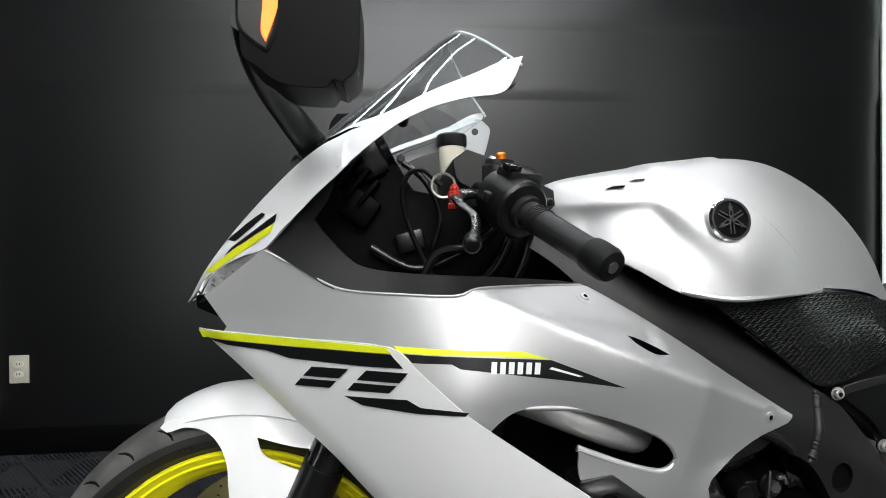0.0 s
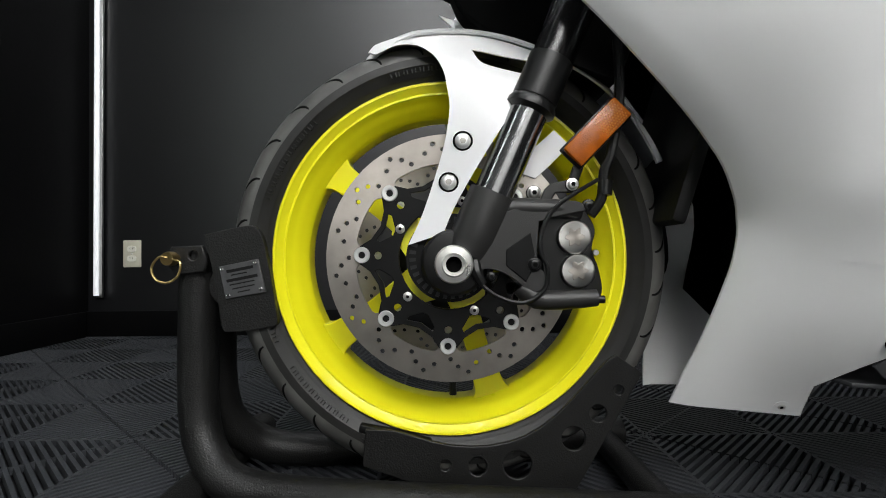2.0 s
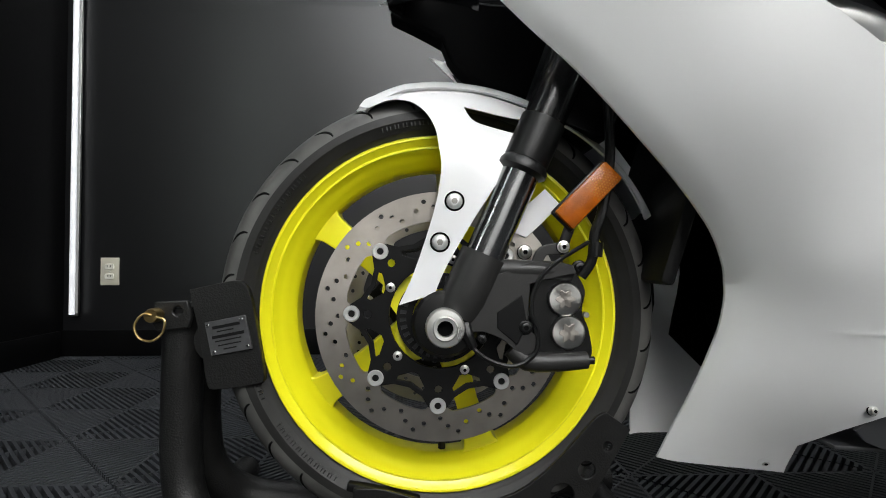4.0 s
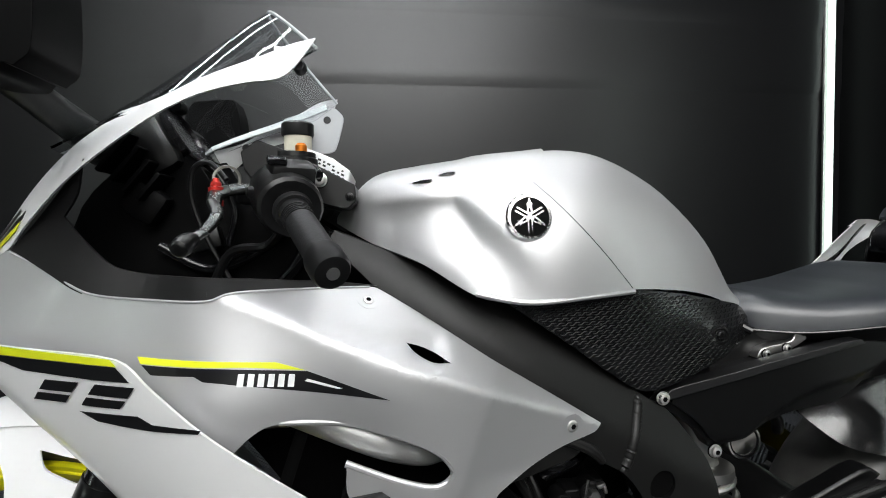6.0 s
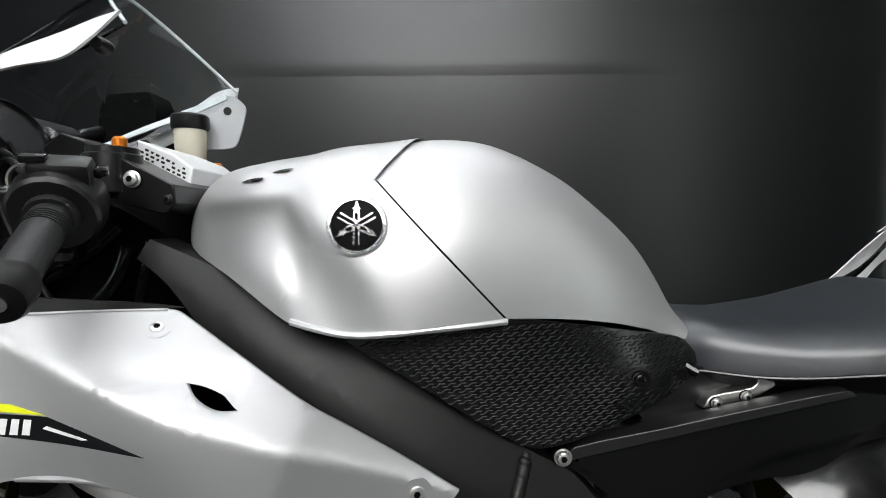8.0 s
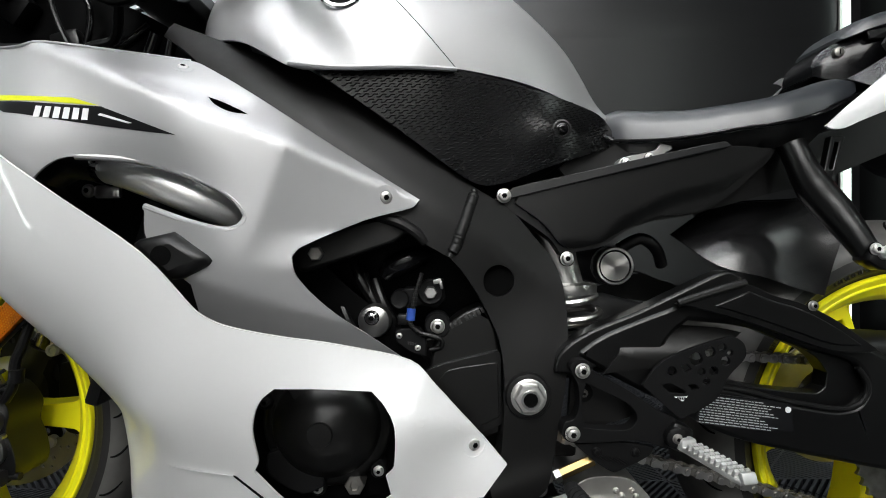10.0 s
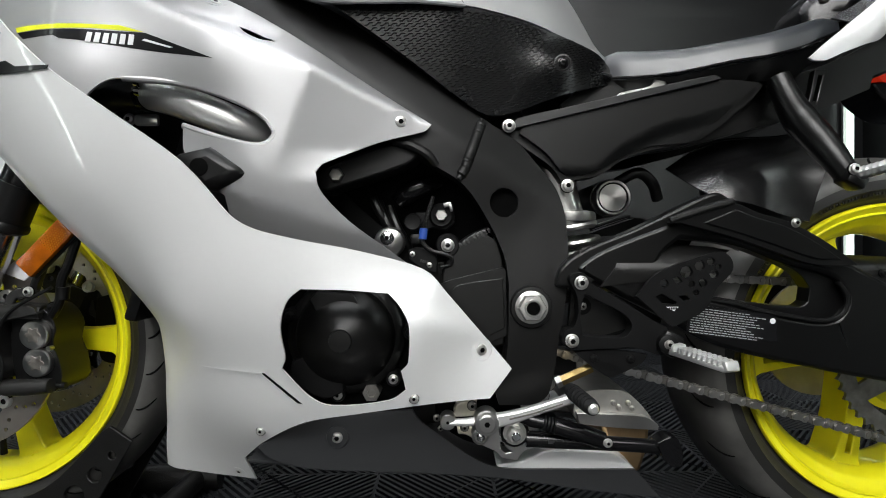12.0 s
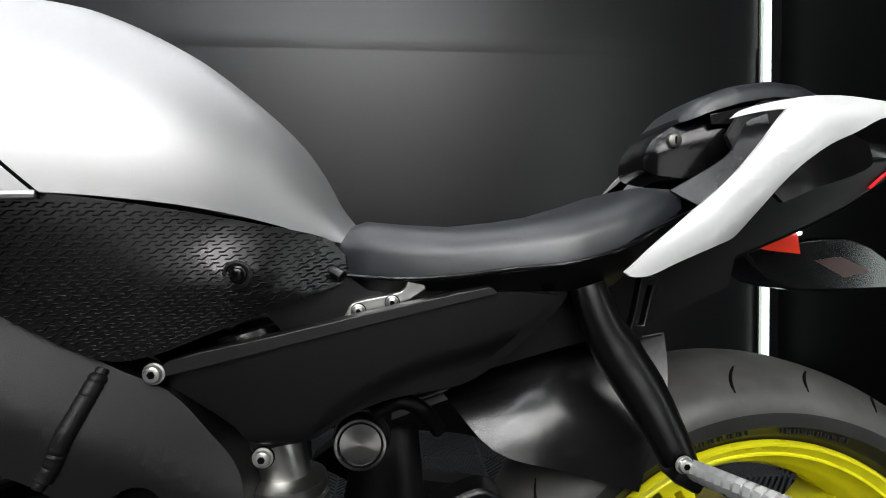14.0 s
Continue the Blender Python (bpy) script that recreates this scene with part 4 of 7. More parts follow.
for k in range(5):
    a = math.radians(150 + 72 * k)
    c, sn = math.cos(a), math.sin(a)
    part("hub_arm", slab(rounded([(p * c - q * sn, p * sn + q * c) for p, q in ((.045, -.03), (.066, -.02), (.082, -.011), (.085, 0), (.082, .011), (.066, .02), (.045, .03))], 3), -.084, -.055), YELLOW, front, "", .004)

# ---- wheel chock under the front wheel ----
chock = thing("wheel_chock", "black powder-coated steel tube wheel chock on the floor", "wheel chock")
for s in (-1, 1):
    part("tube", pipe([(-.352, s * .032, .345), (-.352, s * .032, .26), (-.352, s * .034, .15), (-.338, s * .045, .085), (-.295, s * .07, .042), (-.22, s * .082, .028), (-.05, s * .11, .028), (.30, s * .15, .028)], .0265, 18), CHOCK, chock, "bent black steel tube")
part("cross_tube", pipe([(-.345, -.30, .026), (-.345, .205, .026)], .024, 18, 2), CHOCK, chock)
part("cross_tube", pipe([(.26, -.16, .028), (.26, .16, .028)], .02, 16, 2), CHOCK, chock)
PLATE = [(-.330, .369), (-.272, .381), (-.257, .376), (-.248, .352), (-.231, .254), (-.238, .245), (-.298, .238), (-.306, .247), (-.316, .31)]
for s in (-1, 1):
    part("side_plate", slab(rounded(PLATE, 3, 60), s * .060 - .006, s * .060 + .006), CHOCK, chock, "wrinkle-coated side plate", 0.003)
    part("top_bracket", slab(rounded([(-.374, .353), (-.332, .355), (-.326, .335), (-.330, .319), (-.370, .314), (-.379, .332)], 3, 60), s * .062 - .004, s * .062 + .004, [circle(-.344, .341, .006, 14)]), CHOCK, chock, "", 0.002)
part("roller", pipe([(-.30, -.05, .30), (-.30, .05, .30)], .03, 18, 2), CHOCK, chock)
PLATEGREY = material("dark_cast_plate", (.16, .16, .165), .42, .9, 0, .15, 60, .2, 500)
badge = part("name_plate", slab([(-.308, .326), (-.256, .336), (-.246, .292), (-.299, .283)], -.0695, -.0655), PLATEGREY, chock, "small riveted metal plate", 0.0005)
for k, (x0, x1, u) in enumerate(((-.298, -.262, .3225), (-.292, -.270, .3165), (-.298, -.256, .3105), (-.294, -.260, .3045), (-.290, -.260, .2990), (-.283, -.266, .2935))):
    part("line_of_writing", block((x1 - x0, .0006, .0040 if k in (0, 2) else .0016), pose((x0 + x1) / 2, -.0698, u, 0, -11, 0), 0), PLASTIC, badge)
for x, z in ((-.3035, .3225), (-.2600, .3310), (-.2515, .2960), (-.2945, .2875)):
    part("rivet", lathe([(.0026, -.0690), (.0022, -.0707), (.001, -.0711)], (x, 0, z), 10), CHROME, badge)
pin = part("lock_pin", pipe([(-.368, -.085, .337), (-.368, -.03, .337)], [.0075, .0075], 16, 1), GOLD, chock, "brass lock pin")
part("pin_collar", lathe([(.0085, -.087), (.0095, -.083), (.0095, -.073), (.006, -.071)], (-.368, 0, .337), 20), GOLD, pin)
part("pin_ring", pipe([(-.366, -.088, .338), (-.377, -.089, .339), (-.386, -.090, .325), (-.380, -.090, .310), (-.365, -.090, .306), (-.352, -.090, .315), (-.349, -.089, .331), (-.360, -.088, .336)], .0016, 8), GOLD, pin, "wire pull ring")
CRADLE = [(-.114, .108), (-.074, .106), (.001, .086), (.077, .090), (.139, .124), (.208, .196), (.222, .204), (.256, .180), (.158, .012), (.03, .012), (-.118, .060)]
for s in (-1, 1):
    y = s * .066
    hs = [circle(x, z, r, 20) for x, z, r in ((-.008, .060, .0075), (.035, .058, .0125), (.088, .060, .019), (.163, .094, .016), (.196, .127, .0115), (.224, .158, .0065))]
    part("cradle_side", slab(rounded(CRADLE, 3, 50), y - .003, y + .003, hs), CHOCK, chock, "drilled steel cradle side", 0.0012)
part("cradle_tray", sheet([(a, b) for a, b in rounded([(-.12, .094), (-.06, .076), (.01, .066), (.08, .073), (.14, .104), (.225, .186), (.231, .180), (.145, .098), (.082, .066), (.01, .059), (-.06, .069), (-.12, .088)], 3, 60)], flat(-.062), .124, cell=0), CHOCK, chock, "curved tray")
for x, z, ang, ln in ((.19, .158, -44, .085), (-.075, .096, 14, .10)):
    part("grip_pad", block((ln, .128, .012), pose(x, 0, z, 0, ang, 0), .003), PLASTIC, chock, "rough rubber pad")

# ---- outlet ----
outlet = thing("power_outlet", "pale double power outlet plate on the charcoal wall", "outlet", (-1.365, ROOM_B, .36))
part("cover_plate", block((.078, .007, .118), pose(0, -.0045, 0), .003), CREAM, outlet, "pale cover plate")
for z in (.021, -.021):
    r = part("socket", slab(rounded([(-.016, z - .011), (.016, z - .011), (.016, z + .011), (-.016, z + .011)], 3, 95), -.012, -.0075), material("socket_plastic", (.7, .68, .6), .35, 0, 0, .03, 20), outlet, "", 0.001)
    for x in (-.006, .006):
        part("slot", block((.002, .001, .008), pose(x, -.0122, z + .002), 0), GLOSSBLACK, r)
part("screw", lathe([(.003, -.008), (.003, -.0095), (.002, -.010)], (0, 0, 0), 10), STEEL, outlet)

# ---- floor tiles ----
CELL, PITCH, RIB, DEPTH = .24, .0141, .0066, .013


def tile_mesh(kind):
    """A square of parallel diagonal ribs; the other kind runs across and has the seam."""
    bm = bmesh.new()
    d = Vector((1, -1, 0)).normalized() if kind else Vector((1, 1, 0)).normalized()
    n = Vector((-d.y, d.x, 0))
    half, h = CELL / math.sqrt(2), CELL / 2

    def bar(a, b, w, top):
        o = (b - a).normalized().cross(Vector((0, 0, 1))) * w / 2
        lo = Vector((0, 0, -DEPTH))
        t = [bm.verts.new(p + Vector((0, 0, top))) for p in (a - o, b - o, b + o, a + o)]
        q = [bm.verts.new(p + lo) for p in (a - o * 1.25, b - o * 1.25, b + o * 1.25, a + o * 1.25)]
        bm.faces.new(t)
        for i in range(4):
            bm.faces.new((t[i], t[(i + 1) % 4], q[(i + 1) % 4], q[i]))
    k = int(half / PITCH)
    for i in range(-k, k + 1):
        off = i * PITCH
        ln = half - abs(off) - .002
        if ln < .006:
            continue
        c = n * off
        if kind:
            bar(c - d * ln, c + d * ln, RIB, 0)
        else:
            bar(c - d * ln, c - d * .003, RIB, 0), bar(c + d * .003, c + d * ln, RIB, 0)
    e = h - .0015
    sq = [Vector((-e, -e, 0)), Vector((e, -e, 0)), Vector((e, e, 0)), Vector((-e, e, 0))]
    for i in range(4):
        bar(sq[i], sq[(i + 1) % 4], .003, -.0004)
    if kind:
        bar(-n * (half - .004), n * (half - .004), .0035, .0002)
    bmesh.ops.recalc_face_normals(bm, faces=bm.faces)
    me = bpy.data.meshes.new("tile")
    bm.to_mesh(me), bm.free()
    me.materials.append(TILEGREY)
    return me


tiles = [tile_mesh(0), tile_mesh(1)]
GX, GY = -.83, .213
rest = bmesh.new()
for i in range(-4, 23):
    for j in range(-23, 6):
        x, y = GX + CELL * (i + .5), GY + CELL * (j + .5)
        if x > ROOM_R + .1 or y > ROOM_B + .1 or y < ROOM_F - .1 or x < ROOM_L - .1:
            continue
        me = tiles[(i + j) % 2]
        if x < 2.6 and y > -.75:
            t = new("tile", me)
            t.parent, t.location = floor, (x, y, 0)
        else:
            at = len(rest.verts)
            rest.from_mesh(me)
            rest.verts.ensure_lookup_table()
            bmesh.ops.translate(rest, verts=rest.verts[at:], vec=(x, y, 0))
tagged(part("tiles_beyond", rest, TILEGREY, floor), kind="stuff")


# ---- lights of the room, as the screen and paint mirror them ----
CEIL = material("led_ceiling_tube", (.95, .98, 1.0), .4, emit=25.0, vary=0.0)
hexr = .45
grid = thing("hexagon_ceiling_light", "honeycomb of white LED tubes under the black ceiling", "ceiling light")
for i in range(-1, 3):
    for j in range(-3, 5):
        cx, cy = .05 + i * 1.5 * hexr, -2.45 + (j + .5 * (i % 2)) * math.sqrt(3) * hexr
        for k in range(3):
            a0, a1 = math.pi / 3 * k, math.pi / 3 * (k + 1)
            p, q = Vector((cx + hexr * math.cos(a0), cy + hexr * math.sin(a0), 2.70)), Vector((cx + hexr * math.cos(a1), cy + hexr * math.sin(a1), 2.70))
            part("tube", pipe([p.lerp(q, .04), p.lerp(q, .96)], .018, 8, 1), CEIL, grid, "white LED tube")

# ---- graphics on the fairing ----
def decal(name, pts, field, mat, parent, lift=.0007, holes=(), steps=1, cell=.012, label=""):
    return part(name, sheet(rounded(pts, 3, 20) if steps > 1 else pts, lambda x, z: field(x, z) - lift, 0.0005, holes, cell), mat, parent, label)


INK = material("black_decal", (.006, .006, .0068), .3, 0, .15, .05, 8, spec=.3)
WHITEINK = material("white_decal", (.8, .8, .8), .3, 0, .3, .02, 8)
decal("yellow_stripe", [(-.011, .7745), (.098, .7712), (.213, .7665), (.219, .7595), (.097, .7618), (-.006, .7655)], blade_side, LIME, bike, .0018, label="fluorescent yellow stripe")
decal("black_stripe", [(-.006, .7645), (.097, .761), (.218, .7588), (.231, .744), (.187, .744), (.104, .747), (.076, .755), (.026, .758)], blade_side, INK, bike, .0018, label="black stripe")
for shape in ([(.119, .727), (.130, .739), (.172, .7395), (.161, .7275)], [(.108, .7145), (.116, .7235), (.158, .724), (.150, .715)],
              [(.181, .7275), (.192, .7395), (.236, .739), (.227, .7275)], [(.170, .7145), (.178, .724), (.224, .724), (.216, .715)]):
    decal("emblem_bar", shape, blade_side, INK, bike, .0018, label="black slanted emblem bar")
decal("black_stripe", [(.166, .707), (.235, .709), (.249, .701), (.299, .698), (.295, .694), (.246, .694), (.186, .698)], blade_side, INK, bike, .0018)
decal("yellow_stripe", [(.222, .7605), (.363, .7545), (.393, .7455), (.334, .7505), (.226, .7535)], upper_side, LIME, bike)
wedge = decal("black_wedge", [(.227, .7525), (.309, .750), (.395, .7445), (.478, .712), (.378, .726), (.311, .736), (.293, .738), (.284, .743), (.238, .743)], upper_side, INK, bike, label="black tapering side graphic")
for k in range(6):
    x = .326 + k * .0098
    z = .7385 - k * .0005
    decal("white_bar", [(x, z - .006), (x + .0062, z - .0065), (x + .0075, z + .006), (x + .0015, z + .0065)], upper_side, WHITEINK, wedge, .0014, cell=0)
decal("white_line", [(.395, .737), (.43, .726), (.425, .7255), (.392, .735)], upper_side, WHITEINK, wedge, .0014, cell=0)
decal("yellow_stripe", [(-.040, .838), (.021, .872), (.078, .900), (.076, .890), (.033, .867), (-.022, .838)], cowl_side, LIME, bike, .0018)
decal("black_stripe", [(.0, .862), (.05, .888), (.080, .902), (.081, .913), (.045, .892), (.01, .872)], cowl_side, INK, bike, .0018)
decal("emblem_bar", [(-.002, .882), (.03, .903), (.055, .916), (.062, .913), (.045, .900), (.015, .880)], cowl_side, INK, bike, .0018)

# ---- cockpit ----
INNER = [(.072, .87), (.09, .89), (.112, .915), (.129, .933), (.154, .957), (.158, .966), (.147, .931), (.128, .905), (.14, .888), (.165, .861), (.184, .848), (.224, .84), (.319, .834),
         (.427, .826), (.464, .821), (.376, .819), (.319, .817), (.291, .811), (.223, .813), (.171, .817), (.145, .825), (.12, .840)]
inner_side = Thin([(.072, .87, -.186), (.154, .957, -.203), (.128, .905, -.188), (.17, .86, -.19), (.12, .842, -.196), (.17, .818, -.205), (.22, .84, -.19), (.29, .812, -.215), (.32, .834, -.19), (.46, .822, -.172)])
both("inner_panel", lambda: sheet(rounded(INNER), inner_side, 0.004), SATIN, bike, "black plastic inner fairing panel", 0.002)
# Added sheets that paint the cockpit's shaded depth as plain black.
both("cockpit_shade_sheet", lambda: sheet(rounded([(.06, .80), (.09, .92), (.16, .985), (.22, 1.0), (.25, .95), (.33, .93), (.44, .86), (.47, .78), (.3, .72), (.12, .74)]), flat(-.085), .004), DEEPBLACK, bike, "near-black sheet standing for the shade inside the fairing")
both("fairing_lining", lambda: sheet(rounded([(.03, .748), (.12, .738), (.225, .715), (.285, .685), (.43, .50), (.40, .33), (.346, .27), (.346, .34), (.344, .38), (.327, .42), (.299, .46), (.225, .54), (.152, .621), (.103, .668), (.044, .727)]), lambda x, z: blade_side(x, z) + .0052, .002, cell=.02), DEEPBLACK, bike, "black inner side of the fairing")
# Added backing: blocks views through the bike and reads as shaded depth.
both("fairing_dark_backing", lambda: sheet(rounded([(.20, .74), (.30, .79), (.44, .79), (.55, .72), (.56, .62), (.62, .55), (.72, .46), (.80, .34), (.76, .27), (.62, .24), (.48, .2), (.40, .28), (.42, .42), (.35, .55)]), flat(-.118), .004), DEEPBLACK, bike,
     "near-black sheet added to close the dark behind the fairing")

# Added bead that draws the highlight of the fairing's top edge.
both("edge_highlight_bead", lambda: pipe([(x, upper_side(x, z) - .0012, z) for x, z in ((.070, .868), (.095, .8545), (.119, .8425), (.146, .8275), (.173, .8205), (.226, .8175), (.29, .8155), (.318, .8232), (.385, .8232), (.456, .8212))], .0014, 8, 4), SILVER, bike, "bead added to draw the highlight along the fairing edge")

# head lamp under the cowl
LAMP = [(-.028, .811), (-.024, .820), (-.013, .837), (.007, .848), (.050, .868), (.055, .866), (.037, .851), (.010, .828), (-.008, .815), (-.022, .812)]
lampbox = part("head_lamp", sheet(rounded(LAMP, 3, 50), flat(-.136), .02, cell=0), LENS, bike, "clear head lamp lens under the cowl", 0.002)
part("reflector_bowl", sheet(rounded([(x * .97 + .0003, z * .97 + .0252) for x, z in LAMP], 3, 50), flat(-.112), .03, cell=0), material("silvered_bowl", (.85, .83, .78), .3, .6, 0, .25, 90), lampbox, "silvered reflector")
for k in range(5):
    part("bowl_rib", pipe([(-.014 + .013 * k, -.1165, .825 + .008 * k), (-.008 + .013 * k, -.1165, .820 + .008 * k)], .0012, 6, 2), CHAIN, lampbox)
CHEEK = [(-0.047, 0.848), (-0.025, 0.831), (0.007, 0.814), (0.027, 0.792), (0.046, 0.769), (0.05, 0.737), (0.02, 0.751), (-0.025, 0.769), (-0.074, 0.781), (-0.08, 0.804), (-0.059, 0.824)]
both("lamp_cheek", lambda: sheet(rounded(CHEEK, 3, 55), lambda x, z: min(-.004, -.004 - .88 * (x + .080)) + 14 * (z - .785) ** 2, .004, cell=.007), GLOSSBLACK, bike, "gloss black cheek under the nose", 0.002)
part("intake_duct", slab(rounded([(-0.076, 0.785), (-0.034, 0.765), (0.006, 0.744), (0.024, 0.708), (0.073, 0.672), (0.129, 0.654), (0.2, 0.66), (0.22, 0.72), (0.12, 0.8), (0.0, 0.81), (-0.05, 0.805)], 3, 30), .022, .070), DEEPBLACK, bike, "black duct behind the nose", 0.006)
part("radiator_guard", block((.02, .24, .30), pose(.33, 0, .52, 0, 18, 0), .006), ENGINE, bike, "black radiator behind the front wheel")
part("fork_shroud", block((.12, .16, .16), pose(.20, 0, .66, 0, 20, 0), .02), PLASTIC, bike)


# windscreen
def screen_mesh():
    """A bubble between the two cowl edges, higher along the middle."""
    bm = bmesh.new()
    low, ridge = [(.10, .985), (.17, 1.020), (.253, 1.052), (.304, 1.069), (.356, 1.085), (.394, 1.112)], [(.075, .985), (.145, 1.058), (.205, 1.110), (.25, 1.150), (.285, 1.180), (.312, 1.198)]
    half = [.160, .163, .160, .152, .146, .138]
    rows = []
    for i in range(31):
        f = i / 30 * 5
        k, t = min(int(f), 4), f - min(int(f), 4)
        lo, rd = Vector(low[k]).lerp(low[k + 1], t), Vector(ridge[k]).lerp(ridge[k + 1], t)
        w = half[k] + (half[k + 1] - half[k]) * t
        row = []
        for j in range(25):
            u = -1 + 2 * j / 24
            g = 1 - abs(u) ** 2.3
            row.append(bm.verts.new((lo.x + (rd.x - lo.x) * g, w * u, lo.y + (rd.y - lo.y) * g)))
        rows.append(row)
    for a, b in zip(rows, rows[1:]):
        for j in range(24):
            bm.faces.new((a[j], b[j], b[j + 1], a[j + 1]))
    bmesh.ops.recalc_face_normals(bm, faces=bm.faces)
    bmesh.ops.solidify(bm, geom=bm.faces[:], thickness=0.003)
    return bm


screen = part("windscreen", screen_mesh(), SCREEN, bike, "clear tinted windscreen bubble", angle=50)
screen.visible_shadow = False
FARCOWL = [(.134, 1.010), (.137, 1.019), (.217, 1.052), (.295, 1.081), (.373, 1.112), (.376, 1.103), (.306, 1.074), (.217, 1.043)]
# Pale tone paints the light that the clear edge catches; also pale trim.
EDGE = material("pale_trim_and_highlight", (.62, .66, .67), .25, .1, .3, .05, 30)
tip = [(.394 + (.312 - .394) * g, .138 * u, 1.112 + (1.198 - 1.112) * g) for u, g in ((u / 10, 1 - abs(u / 10) ** 2.3) for u in range(-10, 11))]
part("screen_edge", pipe(tip, .0021, 8, 2), EDGE, screen, "pale strip painted as light along the screen edge")
# Far side only, placed to fit the camera's view through the screen.
part("far_cowl_edge", slab(rounded(FARCOWL, 2, 60), .143, .148), EDGE, screen, "pale strip for the far edge of the cowl", 0.0015)
part("screen_bracket", slab(rounded([(.300, 1.086), (.376, 1.110), (.398, 1.098), (.404, 1.084), (.390, 1.034), (.378, 1.026), (.338, 1.024), (.318, 1.05)], 3, 50), .146, .150), material("frosted_plate", (.34, .35, .36), .4), screen, "pale plate inside the screen", 0.0015)
for s in (-1, 1):
    for x, z in ((.375, 1.085), (.235, 1.034)):
        part("screen_grommet", lathe([(.006, -.006), (.008, 0), (.008, .010), (.005, .012)], (x, s * .150, z), 14), PLASTIC, screen, "black rubber grommet")

# handlebar
BAR_IN, BAR_MID, BAR_END = Vector((.335, -.135, .945)), Vector((.372, -.212, .915)), Vector((.430, -.340, .850))
bax = (BAR_END - BAR_MID).normalized()


def clip_on(mir):
    g = part("handlebar", pipe([BAR_IN, BAR_MID], .0125, 16, 2), BLACK, bike, "black clip-on handlebar", mirror=mir)
    L = (BAR_END - BAR_MID).length
    part("grip", pipe([BAR_MID + bax * d for d in (.01, .012, .02, .024, L - .032, L - .030)], [.0205, .0215, .0205, .0160, .0156, .0172], 24, 3), GRIP, g, "black rubber grip", mirror=mir)
    for k in range(5):
        c = BAR_MID + bax * (.03 + k * .004)
        part("grip_ring", pipe([c, c + bax * .0012], .0170, 20, 1), GRIP, g, mirror=mir)
    part("bar_end", pipe([BAR_MID + bax * d for d in (L - .031, L - .030, L - .024, L - .006, L - .001, L)], [.0135, .0180, .0188, .0184, .0160, .0130], 24, 1), SATIN, g, "black bar end weight", mirror=mir)
    part("bar_end_screw", pipe([BAR_MID + bax * (L - .001), BAR_MID + bax * (L + .0015)], .006, 14, 1), STEEL, g, mirror=mir)
    b = part("switch_housing", pipe([BAR_MID + bax * d for d in (-.048, -.044, -.02, .006, .010)], [.026, .034, .0365, .0345, .028], 20, 2, 1.08), PLASTIC, g, "black plastic switch housing", mirror=mir)
    m = Matrix.Translation(BAR_MID + bax * -.022) @ bax.to_track_quat("X", "Z").to_matrix().to_4x4()
    part("switch_pod", block((.034, .05, .034), m @ pose(0, .004, .026), .007), PLASTIC, b, "", mirror=mir)
    part("rocker", block((.014, .02, .008), m @ pose(.006, -.014, .045), .002), GLOSSBLACK, b, "black rocker switch", mirror=mir)
    part("turn_switch", block((.012, .012, .012), m @ pose(.005, -.037, .008), .003), PLASTIC, b, "", mirror=mir)
    part("hazard_switch", block((.016, .012, .010), m @ pose(-.004, .034, .03), .003), GLOSSBLACK, b, "", mirror=mir)
    return g


bar = clip_on(False)
clip_on(True)
LEVERMETAL = material("dark_anodised_lever", (.13, .135, .13), .28, 1.0, 0, .06, 30)
lev = part("clutch_lever", pipe([(.340, -.168, .934), (.315, -.190, .935), (.297, -.212, .928), (.300, -.236, .917), (.310, -.258, .905), (.308, -.282, .890), (.302, -.305, .880)], [.008, .0085, .0085, .0075, .0062, .0055, .0052], 12, 4, .6), LEVERMETAL, bar, "bent dark clutch lever")
part("lever_tip", pipe([(.303, -.302, .881), (.3005, -.309, .8785), (.299, -.317, .875), (.2975, -.3235, .872), (.297, -.326, .871)], [.006, .0085, .0095, .0085, .005], 14, 2), BLACK, lev, "black ball end")
part("lever_perch", block((.055, .03, .022), pose(.332, -.172, .930, 0, 0, -40), .005), BLACK, bar, "black lever perch")
part("adjuster", lathe([(.005, -.016), (.0076, -.015), (.0076, -.009), (.0062, -.008), (.0062, -.003), (.0080, -.002), (.0080, .005), (.0058, .006), (.0058, .010), (.004, .012), (.003, .015)], (.294, -.209, .930), 18, "z"), RED, lev, "red anodised adjuster")
part("cable_wheel", lathe([(.0140, -.0016), (.0165, -.002), (.0172, 0), (.0165, .002), (.0140, .0016)], (.287, -.146, .950), 26, closed=True), CHAIN, bar, "round steel cable adjuster", angle=60)
part("clutch_cable", pipe([(.285, -.140, .950), (.262, -.130, .972), (.240, -.12, .965), (.235, -.115, .93), (.25, -.11, .88), (.29, -.105, .80)], .0035, 8), PLASTIC, bike, "black clutch cable")
part("wire_loom", pipe([(.36, -.17, .90), (.33, -.13, .87), (.28, -.115, .86), (.25, -.11, .80)], .006, 8), PLASTIC, bike, "black wiring loom")
for s in (-1, 1):
    f = part("fork_cap", lathe([(.027, -.03), (.029, -.028), (.029, .012), (.026, .014), (.026, .020), (.012, .022)], (.362, s * .116, .966), 28, "z"), BLACK, bike, "black fork cap")
    part("preload_knob", lathe([(.0075, .020), (.0075, .030), (.005, .033)], (.370, s * .116, .966), 12, "z"), material("orange_anodised", (.75, .22, .02), .3, .8, .1, .05, 30), f, "orange anodised adjuster")
